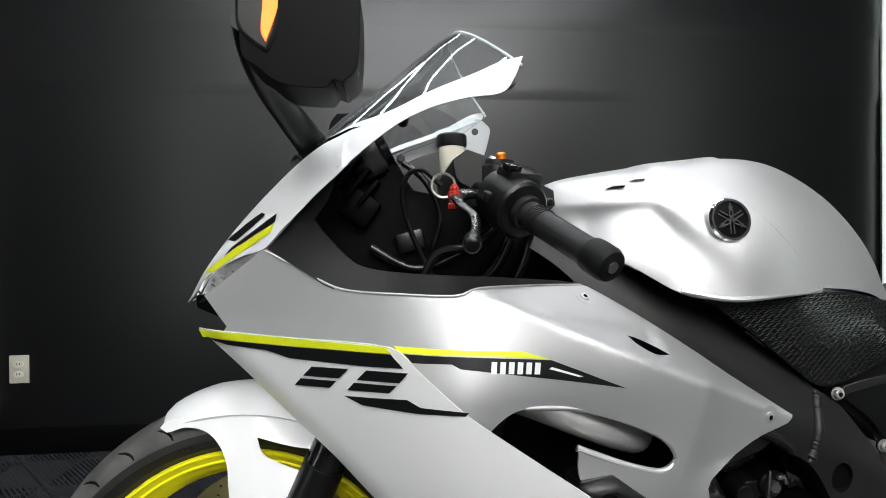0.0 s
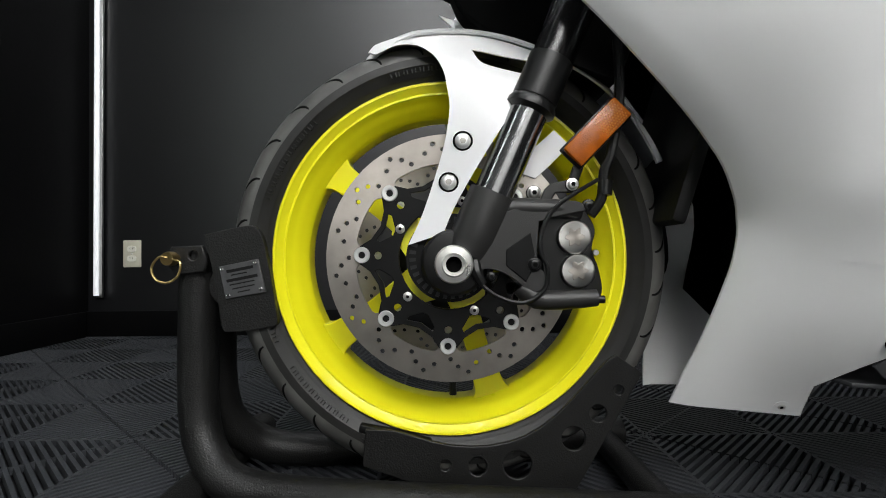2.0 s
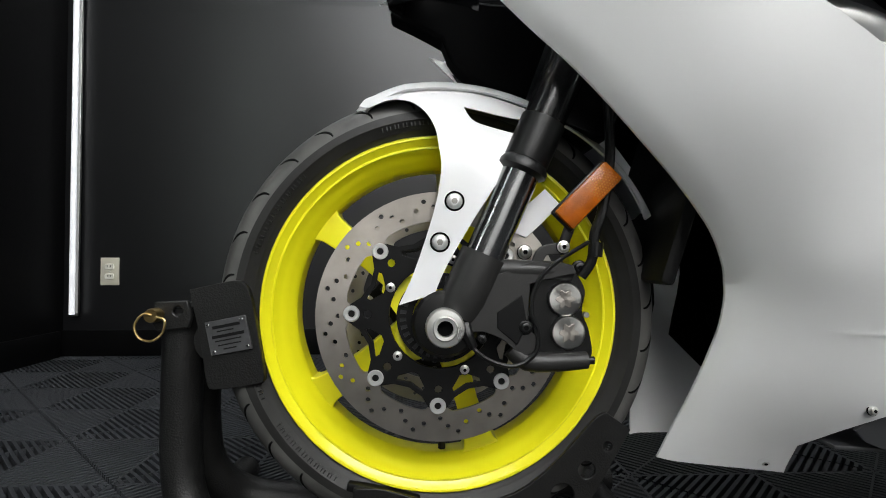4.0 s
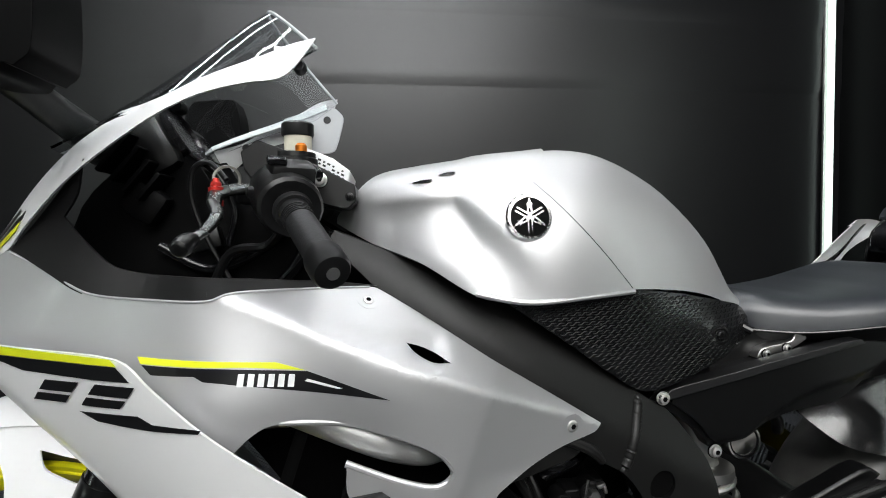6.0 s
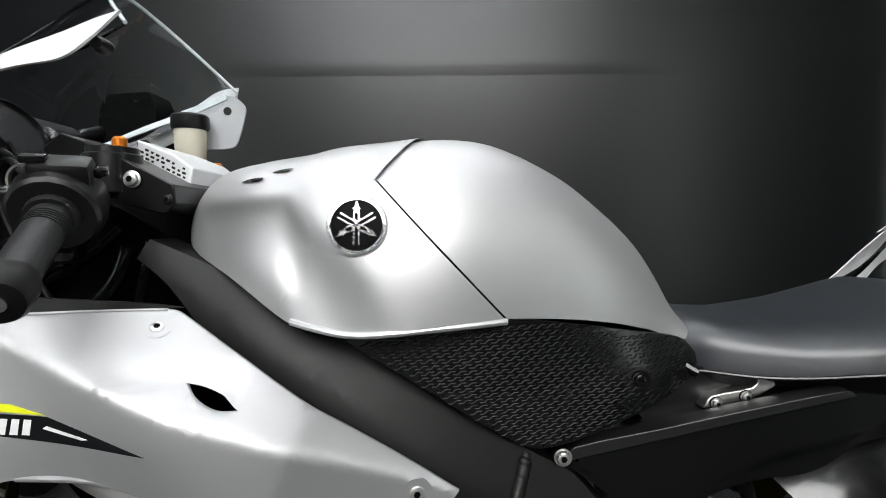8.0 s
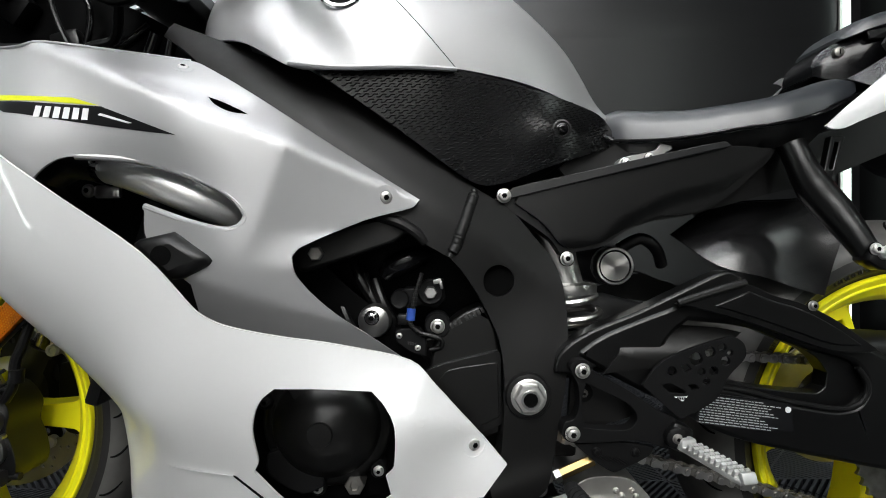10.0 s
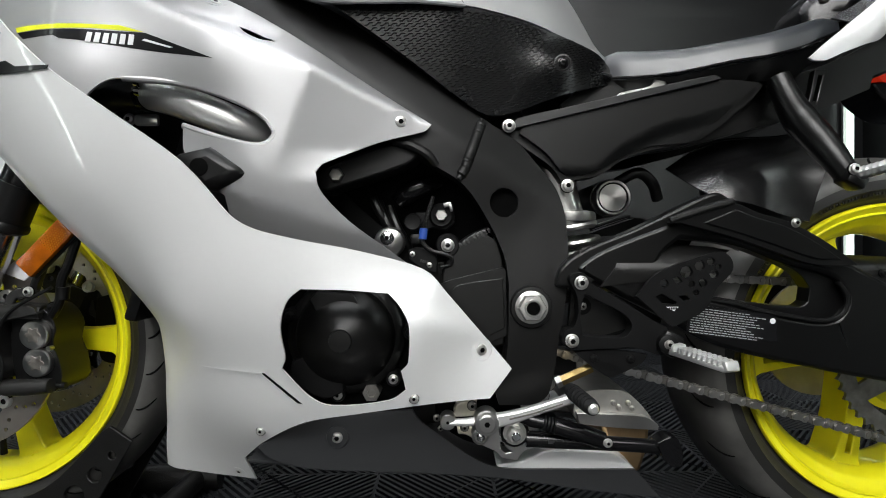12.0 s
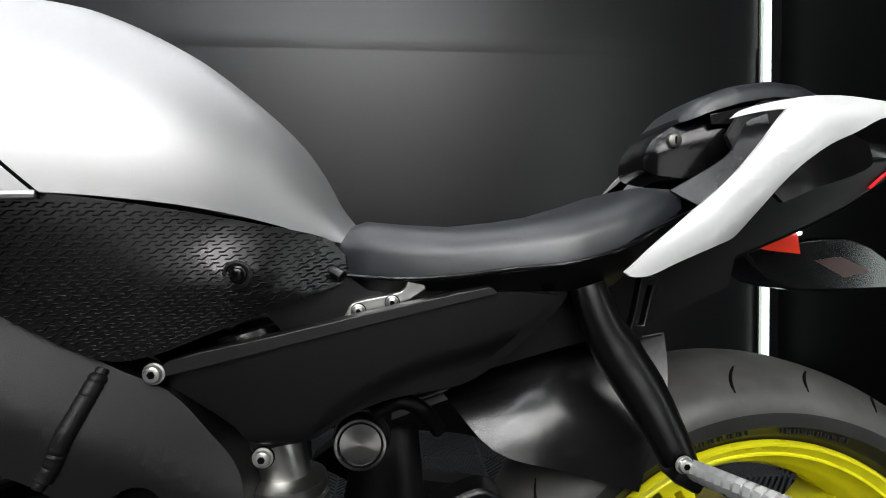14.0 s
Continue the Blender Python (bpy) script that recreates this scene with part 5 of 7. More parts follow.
clamp = part("triple_clamp", slab(rounded([(.300, .985), (.32, 1.0), (.36, .985), (.438, .945), (.440, .925), (.425, .915), (.37, .93), (.31, .955)], 3, 50), -.135, .135), BLACK, bike, "black upper triple clamp", 0.006)
label_plate = part("clamp_label", slab([(.363, 1.003), (.406, .986), (.429, .969), (.424, .947), (.38, .966), (.365, .976)], -.075, .06), material("silver_white_plate", (.75, .76, .77), .35, .3, 0, .05, 20), clamp, "pale plate with small printed marks", 0.002)
for j in range(4):
    for k in range(9):
        if (k * 5 + j * 3) % 7:
            part("mark", block((.0028 + .0016 * ((k + j) % 2), .0006, .0026), pose(.3695 + k * .0061, -.0755, .9935 - k * .0031 - .0052 * j, 0, 27, 0), 0), PLASTIC, label_plate)
bolt(clamp, .395, -.1355, .951, .0085)
bolt(clamp, .432, -.1355, .930, .005, PLASTIC)
res = part("brake_reservoir", lathe([(.019, -.05), (.022, -.046), (.0235, 0), (.0235, .004)], (.328, .12, 1.048), 28, "z"), CREAM, bike, "cream brake fluid reservoir")
part("reservoir_lid", lathe([(.0255, .0), (.0275, .003), (.0275, .020), (.025, .023)], (.328, .12, 1.05), 28, "z"), PLASTIC, res, "black screw lid")
part("brake_master", pipe([(.34, .16, .96), (.335, .13, .985), (.328, .12, 1.005)], [.014, .012, .010], 12), BLACK, bike, "black brake master cylinder")
REDDOT = material("red_lamp", (.9, .02, .01), .4, emit=.8, vary=0)
gx = pose(.180, -.01, 1.002, 0, 62, 0)
gauge = part("dash_unit", block((.085, .19, .05), gx, .014), PLASTIC, bike, "black instrument unit behind the screen")
part("dial", lathe([(.044, .020), (.044, .030), (.041, .031), (.040, .026)], (0, 0, 0), 40, "z"), GLOSSBLACK, gauge, "round glossy dial")
[o for o in gauge.children if o.name == 'dial'][0].matrix_basis = gx @ pose(0, -.045, .004)
face = part("dial_face", lathe([(.040, .0262), (.0005, .0266)], (0, 0, 0), 40, "z"), material("dial_black", (.004, .004, .0045), .25, spec=.4), gauge, "black dial face")
face.matrix_basis = gx @ pose(0, -.045, .004)
for k in range(11):
    a = radians(-40 + 26 * k)
    part("tick", block((.008 if k % 2 else .0055, .0016, .0006), gx @ pose(.033 * math.cos(a), -.045 + .033 * math.sin(a), .0312, 0, 0, math.degrees(a)), 0), WHITEINK, face)
part("needle", block((.030, .0014, .001), gx @ pose(.012, -.057, .0325, 0, 0, -45), 0), WHITEINK, face)
part("warning_lamp", block((.005, .005, .001), gx @ pose(-.020, -.030, .0312), 0), REDDOT, face, "lit red warning lamp")
part("display", block((.045, .07, .004), gx @ pose(0, .045, .026), .002), GLOSSBLACK, gauge, "dark display")
part("cluster_stay", pipe([(.20, -.06, .97), (.24, -.07, .93), (.27, -.07, .90)], .008, 10), STEEL, bike)

# hoses, ribs and brackets that fill the cockpit
for pts, r in (([(.36, -.10, .90), (.31, -.105, .86), (.25, -.10, .84), (.19, -.10, .87)], .007), ([(.38, -.12, .88), (.36, -.115, .84), (.32, -.11, .80)], .009),
               ([(.235, -.11, .985), (.265, -.112, .96), (.285, -.11, .915), (.275, -.105, .87)], .0045), ([(.41, -.13, .885), (.40, -.125, .85), (.385, -.118, .81)], .0065)):
    part("hose", pipe(pts, r, 12), GLOSSBLACK, bike, "glossy black hose")
for k in range(4):
    part("dash_rib", block((.006, .05, .060 - .006 * k), pose(.150 + .013 * k, -.105, .985 - .014 * k, 0, 40, 0), .002), DEEPBLACK, gauge)
part("dash_bracket", block((.05, .03, .045), pose(.175, -.10, .925, 0, 35, 0), .008), DEEPBLACK, bike, "black dash bracket")
part("steering_stop", block((.04, .02, .03), pose(.245, -.095, .878, 0, -15, 0), .005), BLACK, bike)

# mirrors
MIRRORSHELL = material("black_mirror_shell", (.0012, .0012, .0013), .45, 0, 0, .1, 10, spec=.07)
SMOKE = material("smoked_lens", (.012, .011, .010), .3, 0, 0, .1, 30, spec=.3)
LED = material("orange_lit_led", (1.0, .16, .01), .4, emit=2.0, vary=.3, scale=120)


def mirror_side(mir):
    m = part("mirror", pipe([(.118, -.085, 1.000), (.113, -.12, 1.010), (.095, -.17, 1.036), (.084, -.22, 1.057), (.084, -.27, 1.073), (.090, -.305, 1.090)], [.024, .021, .0185, .0175, .018, .021], 20, 5, .8), PLASTIC, bike, "black mirror on a curved stalk", mirror=mir)
    part("stalk_foot", pipe([(.120, -.070, .994), (.118, -.084, .999), (.117, -.092, 1.002)], [.026, .0275, .024], 20, 2), SATIN, m, "rubber foot of the mirror", mirror=mir)
    shell = [(.087, 1.096), (.087, 1.048), (.101, 1.036), (.123, 1.021), (.161, 1.018), (.169, 1.026), (.177, 1.023), (.191, 1.038), (.193, 1.11), (.182, 1.148), (.106, 1.145), (.092, 1.125)]
    part("housing", slab(rounded(shell, 4, 50), -.332, -.262), MIRRORSHELL, m, "black mirror housing", 0.016, mirror=mir)
    part("indicator", slab(rounded([(0.084, 1.128), (0.083, 1.075), (0.095, 1.058), (0.111, 1.047), (0.121, 1.073), (0.123, 1.128)], 3, 50), -.335, -.32), SMOKE, m, "smoked indicator lens", 0.004, mirror=mir)
    part("indicator_led", slab(rounded([(0.107, 1.115), (0.108, 1.094), (0.106, 1.067), (0.11, 1.057), (0.118, 1.079), (0.121, 1.094), (0.12, 1.115)], 3, 40), -.3365, -.333), LED, m, "glowing orange indicator", mirror=mir)


mirror_side(False)
mirror_side(True)

# tank emblem and screws
em = part("tank_emblem", lathe([(.0325, .004), (.0330, -.001), (.031, -.004), (.0275, -.004), (.0268, -.0015)], (0, 0, 0), 48), CHROME, bike, "round chrome and black tank emblem")
em.matrix_basis = pose(.643, tank_y(.643, .902) - .0085, .901, -10, 0, 2) @ Matrix.Diagonal((.86, 1, .86, 1))
part("emblem_field", lathe([(.0272, .0), (.0272, -.0022), (.026, -.0025)], (0, 0, 0), 40), DEEPBLACK, em, "black enamel field")
for k in range(3):
    a = radians(90 + 120 * k)
    c, s = math.cos(a), math.sin(a)
    spear = [(.0, -.0022), (.006, -.0036), (.012, -.0034), (.0165, -.0022), (.0175, -.0046), (.019, -.0022), (.0265, 0), (.019, .0022), (.0175, .0046), (.0165, .0022), (.012, .0034), (.006, .0036), (.0, .0022)]
    part("emblem_spear", slab([(p * c - q * s, p * s + q * c) for p, q in spear], -.0046, -.002, [[(p * c - q * s, p * s + q * c) for p, q in ((.006, -.0016), (.012, -.0016), (.013, 0), (.012, .0016), (.006, .0016))]]), CHROME, em)
    a += math.pi / 3
    c, s = math.cos(a), math.sin(a)
    for off in (-.0027, .0027):
        part("emblem_bar", slab([(p * c - q * s, p * s + q * c) for p, q in ((.004, off - .0010), (.0215, off - .0010), (.0215, off + .0010), (.004, off + .0010))], -.0040, -.002), CHROME, em)
part("tank_vent", sheet(rounded([(.510, .947), (.531, .948), (.535, .9515), (.521, .9505)]), lambda x, z: tank_y(x, z) - .0085, .004, cell=.008), GLOSSBLACK, tank, "narrow black vent slot")
part("tank_vent", sheet(rounded([(.543, .957), (.561, .958), (.565, .9613), (.553, .9605)]), lambda x, z: tank_y(x, z) - .0085, .004, cell=.008), GLOSSBLACK, tank)

# ---- frame, engine and side details ----
ENGBLACK = material("matt_engine_cover", (0.0040, 0.0039, 0.0037), 0.32, 0, 0, .15, 9, .05, 1200, spec=.52)
# weld seams and the step across the frame spar
def bead(line, face, r):
    """A weld laid in overlapping scales along a line on a face."""
    pts, radii, n = [], [], 40
    for i in range(n + 1):
        f = i / n * (len(line) - 1)
        k = min(int(f), len(line) - 2)
        x, z = (line[k][j] + (line[k + 1][j] - line[k][j]) * (f - k) for j in (0, 1))
        pts.append((x, face(x, z) + r * .15, z))
        radii.append(r * (.86 + .14 * abs(math.sin(i * 1.9))) * (1.0 if 2 < i < n - 2 else .7))
    return pipe(pts, radii, 12, 1)


both("frame_weld", lambda: bead([(.807, .664), (.802, .650), (.797, .636), (.792, .622), (.786, .606), (.781, .592), (.772, .577)], spar_face, .0082), FRAMEBLACK, bike, "rough weld bead across the spar")
both("frame_weld", lambda: pipe([(.684, -.182, .627), (.707, -.186, .622), (.730, -.186, .609), (.742, -.183, .595)], [.005, .0072, .0072, .005], 10, 5), FRAMEBLACK, bike)
pivot = part("pivot_boss", lathe([(.029, -.150), (.029, -.177), (.0275, -.180), (.023, -.181)], (.870, 0, .402), 40), FRAMEBLACK, bike, "black boss round the swingarm pivot")
part("pivot_washer", lathe([(.0225, -.178), (.0225, -.182), (.021, -.183)], (.870, 0, .402), 32), BOLTSTEEL, pivot)
part("pivot_nut", lathe([(.0198, -.182), (.0198, -.190), (.0178, -.193), (.0118, -.1935), (.0105, -.188)], (.870, 0, .402), 6), BOLTSTEEL, pivot, "large hexagon pivot nut", angle=20)
part("pivot_bore", lathe([(.0089, -.1935), (.0089, -.1950), (.008, -.1951)], (.870, 0, .402), 20), HOLE, pivot)
part("pivot_tube", lathe([(.0088, -.185), (.0092, -.1972), (.0118, -.1972), (.0118, -.188)], (.870, 0, .402), 24), STEEL, pivot)
hole = part("frame_socket", lathe([(.0203, -.085), (.0203, -.150)], (.836, 0, .546), 32), HOLE, bike, "round recess in the frame")
part("socket_floor", lathe([(.0201, -.086), (.0201, -.088), (.019, -.0882)], (.836, 0, .546), 28), HOLE, hole, "near-black floor for the shade in the recess")
part("socket_bolt", lathe([(.0105, -.100), (.0105, -.128), (.0065, -.129), (.0065, -.118)], (.831, 0, .540), 16), STEEL, hole)

# crankcase and covers seen through the fairing
engine = part("engine_block", slab(rounded([(.47, .42), (.60, .445), (.70, .452), (.80, .47), (.86, .40), (.84, .28), (.75, .22), (.55, .22), (.46, .30)], 4, 60), -.105, .105), ENGBLACK, bike, "black engine block", 0.02)
# Made-up slab that keeps the shaded void above the engine black.
part("engine_void_filler", slab(rounded([(.46, .45), (.50, .62), (.64, .66), (.78, .60), (.84, .50), (.82, .44)], 3, 60), -.06, .06), DEEPBLACK, engine, "near-black filler for the shaded space above the engine", 0.01)
gen = part("generator_cover", lathe([(.086, -.110), (.086, -.134), (.082, -.140), (.075, -.143), (.0715, -.144), (.069, -.150), (.066, -.1555), (.048, -.1700), (.026, -.1795), (.016, -.1825), (.0150, -.1865), (.004, -.187)], (.610, 0, .358), 64), ENGBLACK, engine, "domed black engine cover")
part("cover_rib", slab(rounded([(.536, .325), (.559, .334), (.575, .317), (.590, .309), (.607, .309), (.610, .282), (.580, .272), (.537, .298)], 3, 60), -.157, -.132), SATIN, gen, "", 0.004)
part("cover_web", slab([(.564, .414), (.573, .424), (.624, .420), (.634, .404), (.613, .409), (.592, .408), (.574, .395)], -.166, -.135), ENGBLACK, gen, "raised triangular web", 0.0015)
for x, z, m in ((.530, .388, PLASTIC), (.702, .363, PLASTIC), (.678, .296, BOLTSTEEL), (.598, .274, BOLTSTEEL), (.690, .420, PLASTIC)):
    part("cover_lug", lathe([(.0112, -.112), (.0112, -.142), (.0095, -.145)], (x, 0, z), 18), SATIN, gen)
    bolt(gen, x, -.1445, z, .0065, m)
part("drain_plug", lathe([(.0135, -.112), (.0135, -.143), (.0125, -.1445), (.0068, -.1445), (.0060, -.142)], (.646, 0, .276), 6), CHAIN, engine, "grey hexagon plug", angle=20)
sprk = part("sprocket_cover", slab(rounded([(.748, .446), (.765, .480), (.784, .500), (.814, .514), (.828, .493), (.837, .458), (.840, .41), (.838, .345), (.80, .335), (.755, .40)], 4, 50), -.150, -.105), ENGBLACK, engine, "black sprocket cover", 0.006)
part("cover_step", slab(rounded([(.742, .430), (.760, .438), (.834, .4555), (.838, .45), (.840, .36), (.80, .345), (.752, .40)], 3, 40), -.158, -.148), ENGBLACK, sprk, "stepped lower half of the cover", 0.004)
part("cover_panel", slab(rounded([(.758, .418), (.772, .432), (.834, .441), (.836, .37), (.80, .352), (.765, .39)], 3, 40), -.1595, -.156), ENGBLACK, sprk, "", 0.0012)
GREYPRINT = material("grey_print", (.028, .028, .027), .5)
for k in range(9):
    part("cast_mark", block((.0042, .0008, .0075), pose(.770 + .0052 * k + (.004 if k > 3 else 0), -.1506, .4845 + .0026 * k + (.002 if k > 3 else 0), 0, -26, 0), .0003), GREYPRINT, sprk)
part("cover_lug", lathe([(.0175, -.12), (.0175, -.149), (.015, -.152)], (.757, 0, .487), 24), SATIN, sprk)
bolt(sprk, .757, -.1525, .487, .0088)
part("valve_body", slab(rounded([(.700, .515), (.712, .535), (.740, .536), (.752, .548), (.766, .546), (.768, .520), (.755, .508), (.735, .512), (.722, .505)], 3, 40), -.135, -.10), SATIN, engine, "black thermostat body", 0.004)
part("valve_ring", lathe([(.0175, -.118), (.0180, -.138), (.015, -.141), (.0115, -.140)], (.748, 0, .530), 26), SATIN, engine)
part("valve_nut", lathe([(.0088, -.13), (.0088, -.146), (.0075, -.148)], (.748, 0, .530), 6), STEEL, engine, "steel hexagon nut", angle=20)
part("hose_clip", block((.011, .008, .006), pose(.757, -.145, .545, 0, -12, 0), .001), STEEL, engine)
part("hose_clip", block((.004, .008, .010), pose(.762, -.146, .540, 0, -12, 0), .001), STEEL, engine)
part("plug_end", lathe([(.0125, -.11), (.0125, -.142), (.011, -.144), (.007, -.143)], (.707, 0, .521), 20), SATIN, engine)
dome = part("starter_end", lathe([(.022, -.105), (.0225, -.132), (.020, -.142), (.012, -.147), (.004, -.148)], (.673, 0, .492), 30), STEEL, engine, "polished round starter end")
bolt(dome, .671, -.148, .498, .008, CHROME)
part("tape_wrap", pipe([(.686, -.112, .553), (.70, -.118, .565), (.722, -.118, .574), (.744, -.112, .582)], [.014, .017, .017, .012], 14, 4), GLOSSBLACK, engine, "glossy black wrapped hose")
for k, (dx, dz) in enumerate(((.0, .0), (.014, -.022), (.03, -.03), (-.02, -.05))):
    part("hose", pipe([(.64 + dx, -.105, .575 + dz), (.652 + dx, -.115, .545 + dz), (.668 + dx, -.112, .515 + dz), (.675 + dx, -.10, .48 + dz)], .007, 10), PLASTIC, engine, "thin black hose")
LEAD = [(.737, -.150, .556), (.729, -.157, .530), (.724, -.158, .507), (.722, -.158, .492), (.734, -.158, .480), (.751, -.158, .475), (.762, -.157, .470), (.761, -.155, .460), (.747, -.152, .456)]
part("sensor_lead", pipe(LEAD, .0028, 8), PLASTIC, engine, "black braided sensor lead")
for k in range(26):
    p = smooth_path(LEAD, 5)[2 + k]
    part("braid_ring", lathe([(.0034, -.0006), (.0034, .0006)], p, 8, "z"), GREYPRINT, engine)
part("blue_tape", pipe([(.7235, -.158, .511), (.722, -.1585, .496)], .0058, 12, 1), material("blue_tape", (.02, .07, .35), .45), engine, "blue tape on the lead")
part("connector", slab(rounded([(.701, .481), (.714, .485), (.734, .484), (.742, .470), (.742, .447), (.722, .452), (.703, .466)], 3, 40), -.152, -.13), SATIN, engine, "black plug connector", 0.003)
part("connector", block((.016, .014, .014), pose(.713, -.148, .496, 0, 0, 0), .002), PLASTIC, engine)
for x, z, r in ((.707, .475, .0036), (.731, .459, .0036)):
    bolt(engine, x, -.1525, z, r)
for k in range(4):
    part("cast_mark", block((.0022, .0006, .0040), pose(.719 + .0030 * k, -.1524, .4655 - .0006 * k), 0), GREYPRINT, engine)
mount = part("engine_mount", slab(rounded([(.575, .574), (.586, .590), (.663, .621), (.712, .627), (.722, .612), (.700, .596), (.607, .566), (.589, .559)], 3, 50), -.180, -.12), FRAMEBLACK, bike, "black engine mount plate", 0.005)
part("mount_bolt", lathe([(.0095, -.178), (.0095, -.186), (.008, -.1885)], (.607, 0, .583), 6), CHAIN, mount, "steel hexagon bolt", angle=20)

# intake pipe and brackets in the fairing slot
pipe_part = part("intake_pipe", pipe([(.335, -.185, .695), (.385, -.205, .683), (.43, -.215, .668), (.475, -.214, .650), (.515, -.195, .632), (.54, -.16, .62)], [.019, .020, .021, .0215, .021, .02], 24), ALU, bike, "brushed metal intake pipe")
part("hose_clamp", pipe([(.358, -.193, .690), (.368, -.198, .688)], .0225, 22, 1), GLOSSBLACK, pipe_part, "black hose clamp")
part("rubber_hose", pipe([(.27, -.16, .69), (.31, -.175, .70), (.36, -.194, .690)], .0225, 18), PLASTIC, pipe_part, "black rubber hose")
part("clamp_screw", pipe([(.356, -.216, .699), (.366, -.218, .697)], .005, 10, 1), CHROME, pipe_part)
part("clamp_screw", pipe([(.358, -.217, .687), (.366, -.219, .685)], .005, 10, 1), CHROME, pipe_part)
bolt(bike, .318, -.165, .664, .008, STEEL)
part("slot_bracket", block((.032, .008, .016), pose(.345, -.17, .662), .003), STEEL, bike)
puck = part("fairing_bracket", slab([(.418, .598), (.468, .609), (.518, .576), (.466, .552)], -.262, -.20), PLASTIC, bike, "black rubber bracket in the fairing", 0.012)
part("bracket_bore", lathe([(.0110, -.2580), (.0110, -.2628), (.0100, -.263)], (.459, 0, .583), 24), HOLE, puck, "black plug for the shade in the bore")
both("slot_lip", lambda: pipe([(x, upper_side(x, z) + .004, z) for x, z in ((.43, .6375), (.482, .6195), (.52, .6105), (.538, .614), (.546, .627), (.528, .650), (.485, .671), (.429, .687), (.365, .692))], .0042, 10, 4), SILVER, bike)

# screws of the fairing in their cups
for field, mat, screws in ((upper_side, SILVER, UPPER_SCREWS), (blade_side, WHITE, BLADE_SCREWS)):
    for x, z, r, cup in screws:
        y = field(x, z)
        if cup:
            gx, gz = slope(field, x, z)
            lean = Matrix.Translation((x, y, z)) @ Vector((-gx, 1, -gz)).rotation_difference(Vector((0, 1, 0))).to_matrix().to_4x4().inverted()
            part("screw_cup", lathe([(r * 1.76, -.0004), (r * 1.66, .0020), (r * 1.3, .0040), (r * .4, .0042)], (0, 0, 0), 28), mat, bike).matrix_basis = lean
            bolt(bike, 0, .0034, 0, r).matrix_basis = lean
        else:
            bolt(bike, x, y - .0008, z, r)
bolt(bike, .601, -.1615, .220, .0085)
part("screw_cup", lathe([(.016, -.001), (.015, -.003), (.0125, -.0035)], (.601, -.160, .220), 28), GREYPLASTIC, bike)
decal("panel_slit", [(.514, .324), (.519, .3235), (.566, .2815), (.559, .2825)], blade_side, GLOSSBLACK, bike, .0018, cell=0)
decal("panel_slit", [(.43, .3295), (.516, .3245), (.516, .3225), (.45, .327)], blade_side, WHITE, bike, .0028, cell=.01)
both("belly_flange", lambda: sheet(rounded([(.835, .167), (1.023, .165), (.987, .191), (.899, .195), (.864, .181), (.823, .175)]), flat(-.152), .05, cell=0), WHITE, bike, "pale flange of the belly pan", 0.006)
part("belly_floor", block((.5, .3, .006), pose(.72, 0, .165, 0, 4, 0), .002), GREYPLASTIC, bike)


# textured relief of the tank side cover
def pad_ridge(x, z, s):
    pts = [(-.0062, -.0016), (-.002, -.0016), (.0014, .0016), (.0062, .0016)]
    return [(x + a * s, pad_side(x + a * s, z + b * s) - .0004, z + b * s) for a, b in pts]


def inside(x, z, poly):
    hit = False
    for (a, b), (c, d) in zip(poly, poly[1:] + poly[:1]):
        if (b > z) != (d > z) and x < (c - a) * (z - b) / (d - b) + a:
            hit = not hit
    return hit


ridges = bmesh.new()
shape = [(a, b) for a, b in rounded(PAD)]
centre = Vector((.81, .752))
small = [tuple(centre + (Vector(p) - centre) * .955) for p in shape]
for j in range(26):
    for i in range(46):
        x, z = .585 + i * .0105 + (j % 2) * .00525, .665 + j * .0062
        if inside(x, z, small):
            b = pipe(pad_ridge(x, z, 1.0), .0007, 5, 1)
            me = bpy.data.meshes.new("t")
            b.to_mesh(me), b.free()
            ridges.from_mesh(me)
            bpy.data.meshes.remove(me)
pad_ob = [o for o in bike.children if o.name == "tank_side_cover"][0]
tagged(part("cover_texture", ridges, material("moulded_rib", (.002, .002, .0022), .34, 0, 0, .1, 20, spec=.16), pad_ob), "raised zigzag ribs", kind="stuff")
part("cover_recess", lathe([(.0125, -.0005), (.0125, -.0022), (.010, -.0026), (.009, -.001)], (.921, pad_side(.921, .743), .743), 28), PLASTIC, pad_ob)
bolt(pad_ob, .921, pad_side(.921, .743) - .001, .743, .0068, GLOSSBLACK)

# ---- shift lever, side stand, exhaust ----
for outline in ([(.764, .252), (.770, .262), (.784, .266), (.797, .265), (.797, .255), (.792, .244), (.765, .243)], [(.768, .229), (.792, .229), (.790, .213), (.781, .218), (.770, .219)]):
    part("stand_mount", slab(rounded(outline, 3, 60), -.152, -.13), CREAM, bike, "pale switch and stand bracket", 0.002)
part("switch_body", slab(rounded([(.735, .262), (.80, .275), (.86, .265), (.87, .20), (.80, .195), (.745, .225)], 3, 60), -.135, -.08), DEEPBLACK, bike, "black stand switch housing", 0.006)
for x, z, r in ((.790, .260, .006), (.779, .229, .005), (.740, .243, .005), (.745, .228, .004)):
    bolt(bike, x, -.153, z, r, CHAIN)
shift = part("shift_lever", slab(rounded([(.812, .264), (.84, .2685), (.866, .275), (.895, .284), (.922, .2925), (.926, .281), (.90, .272), (.871, .263), (.845, .2535), (.819, .247)], 3, 50), -.209, -.196), ALU, bike, "polished shift lever", 0.003)
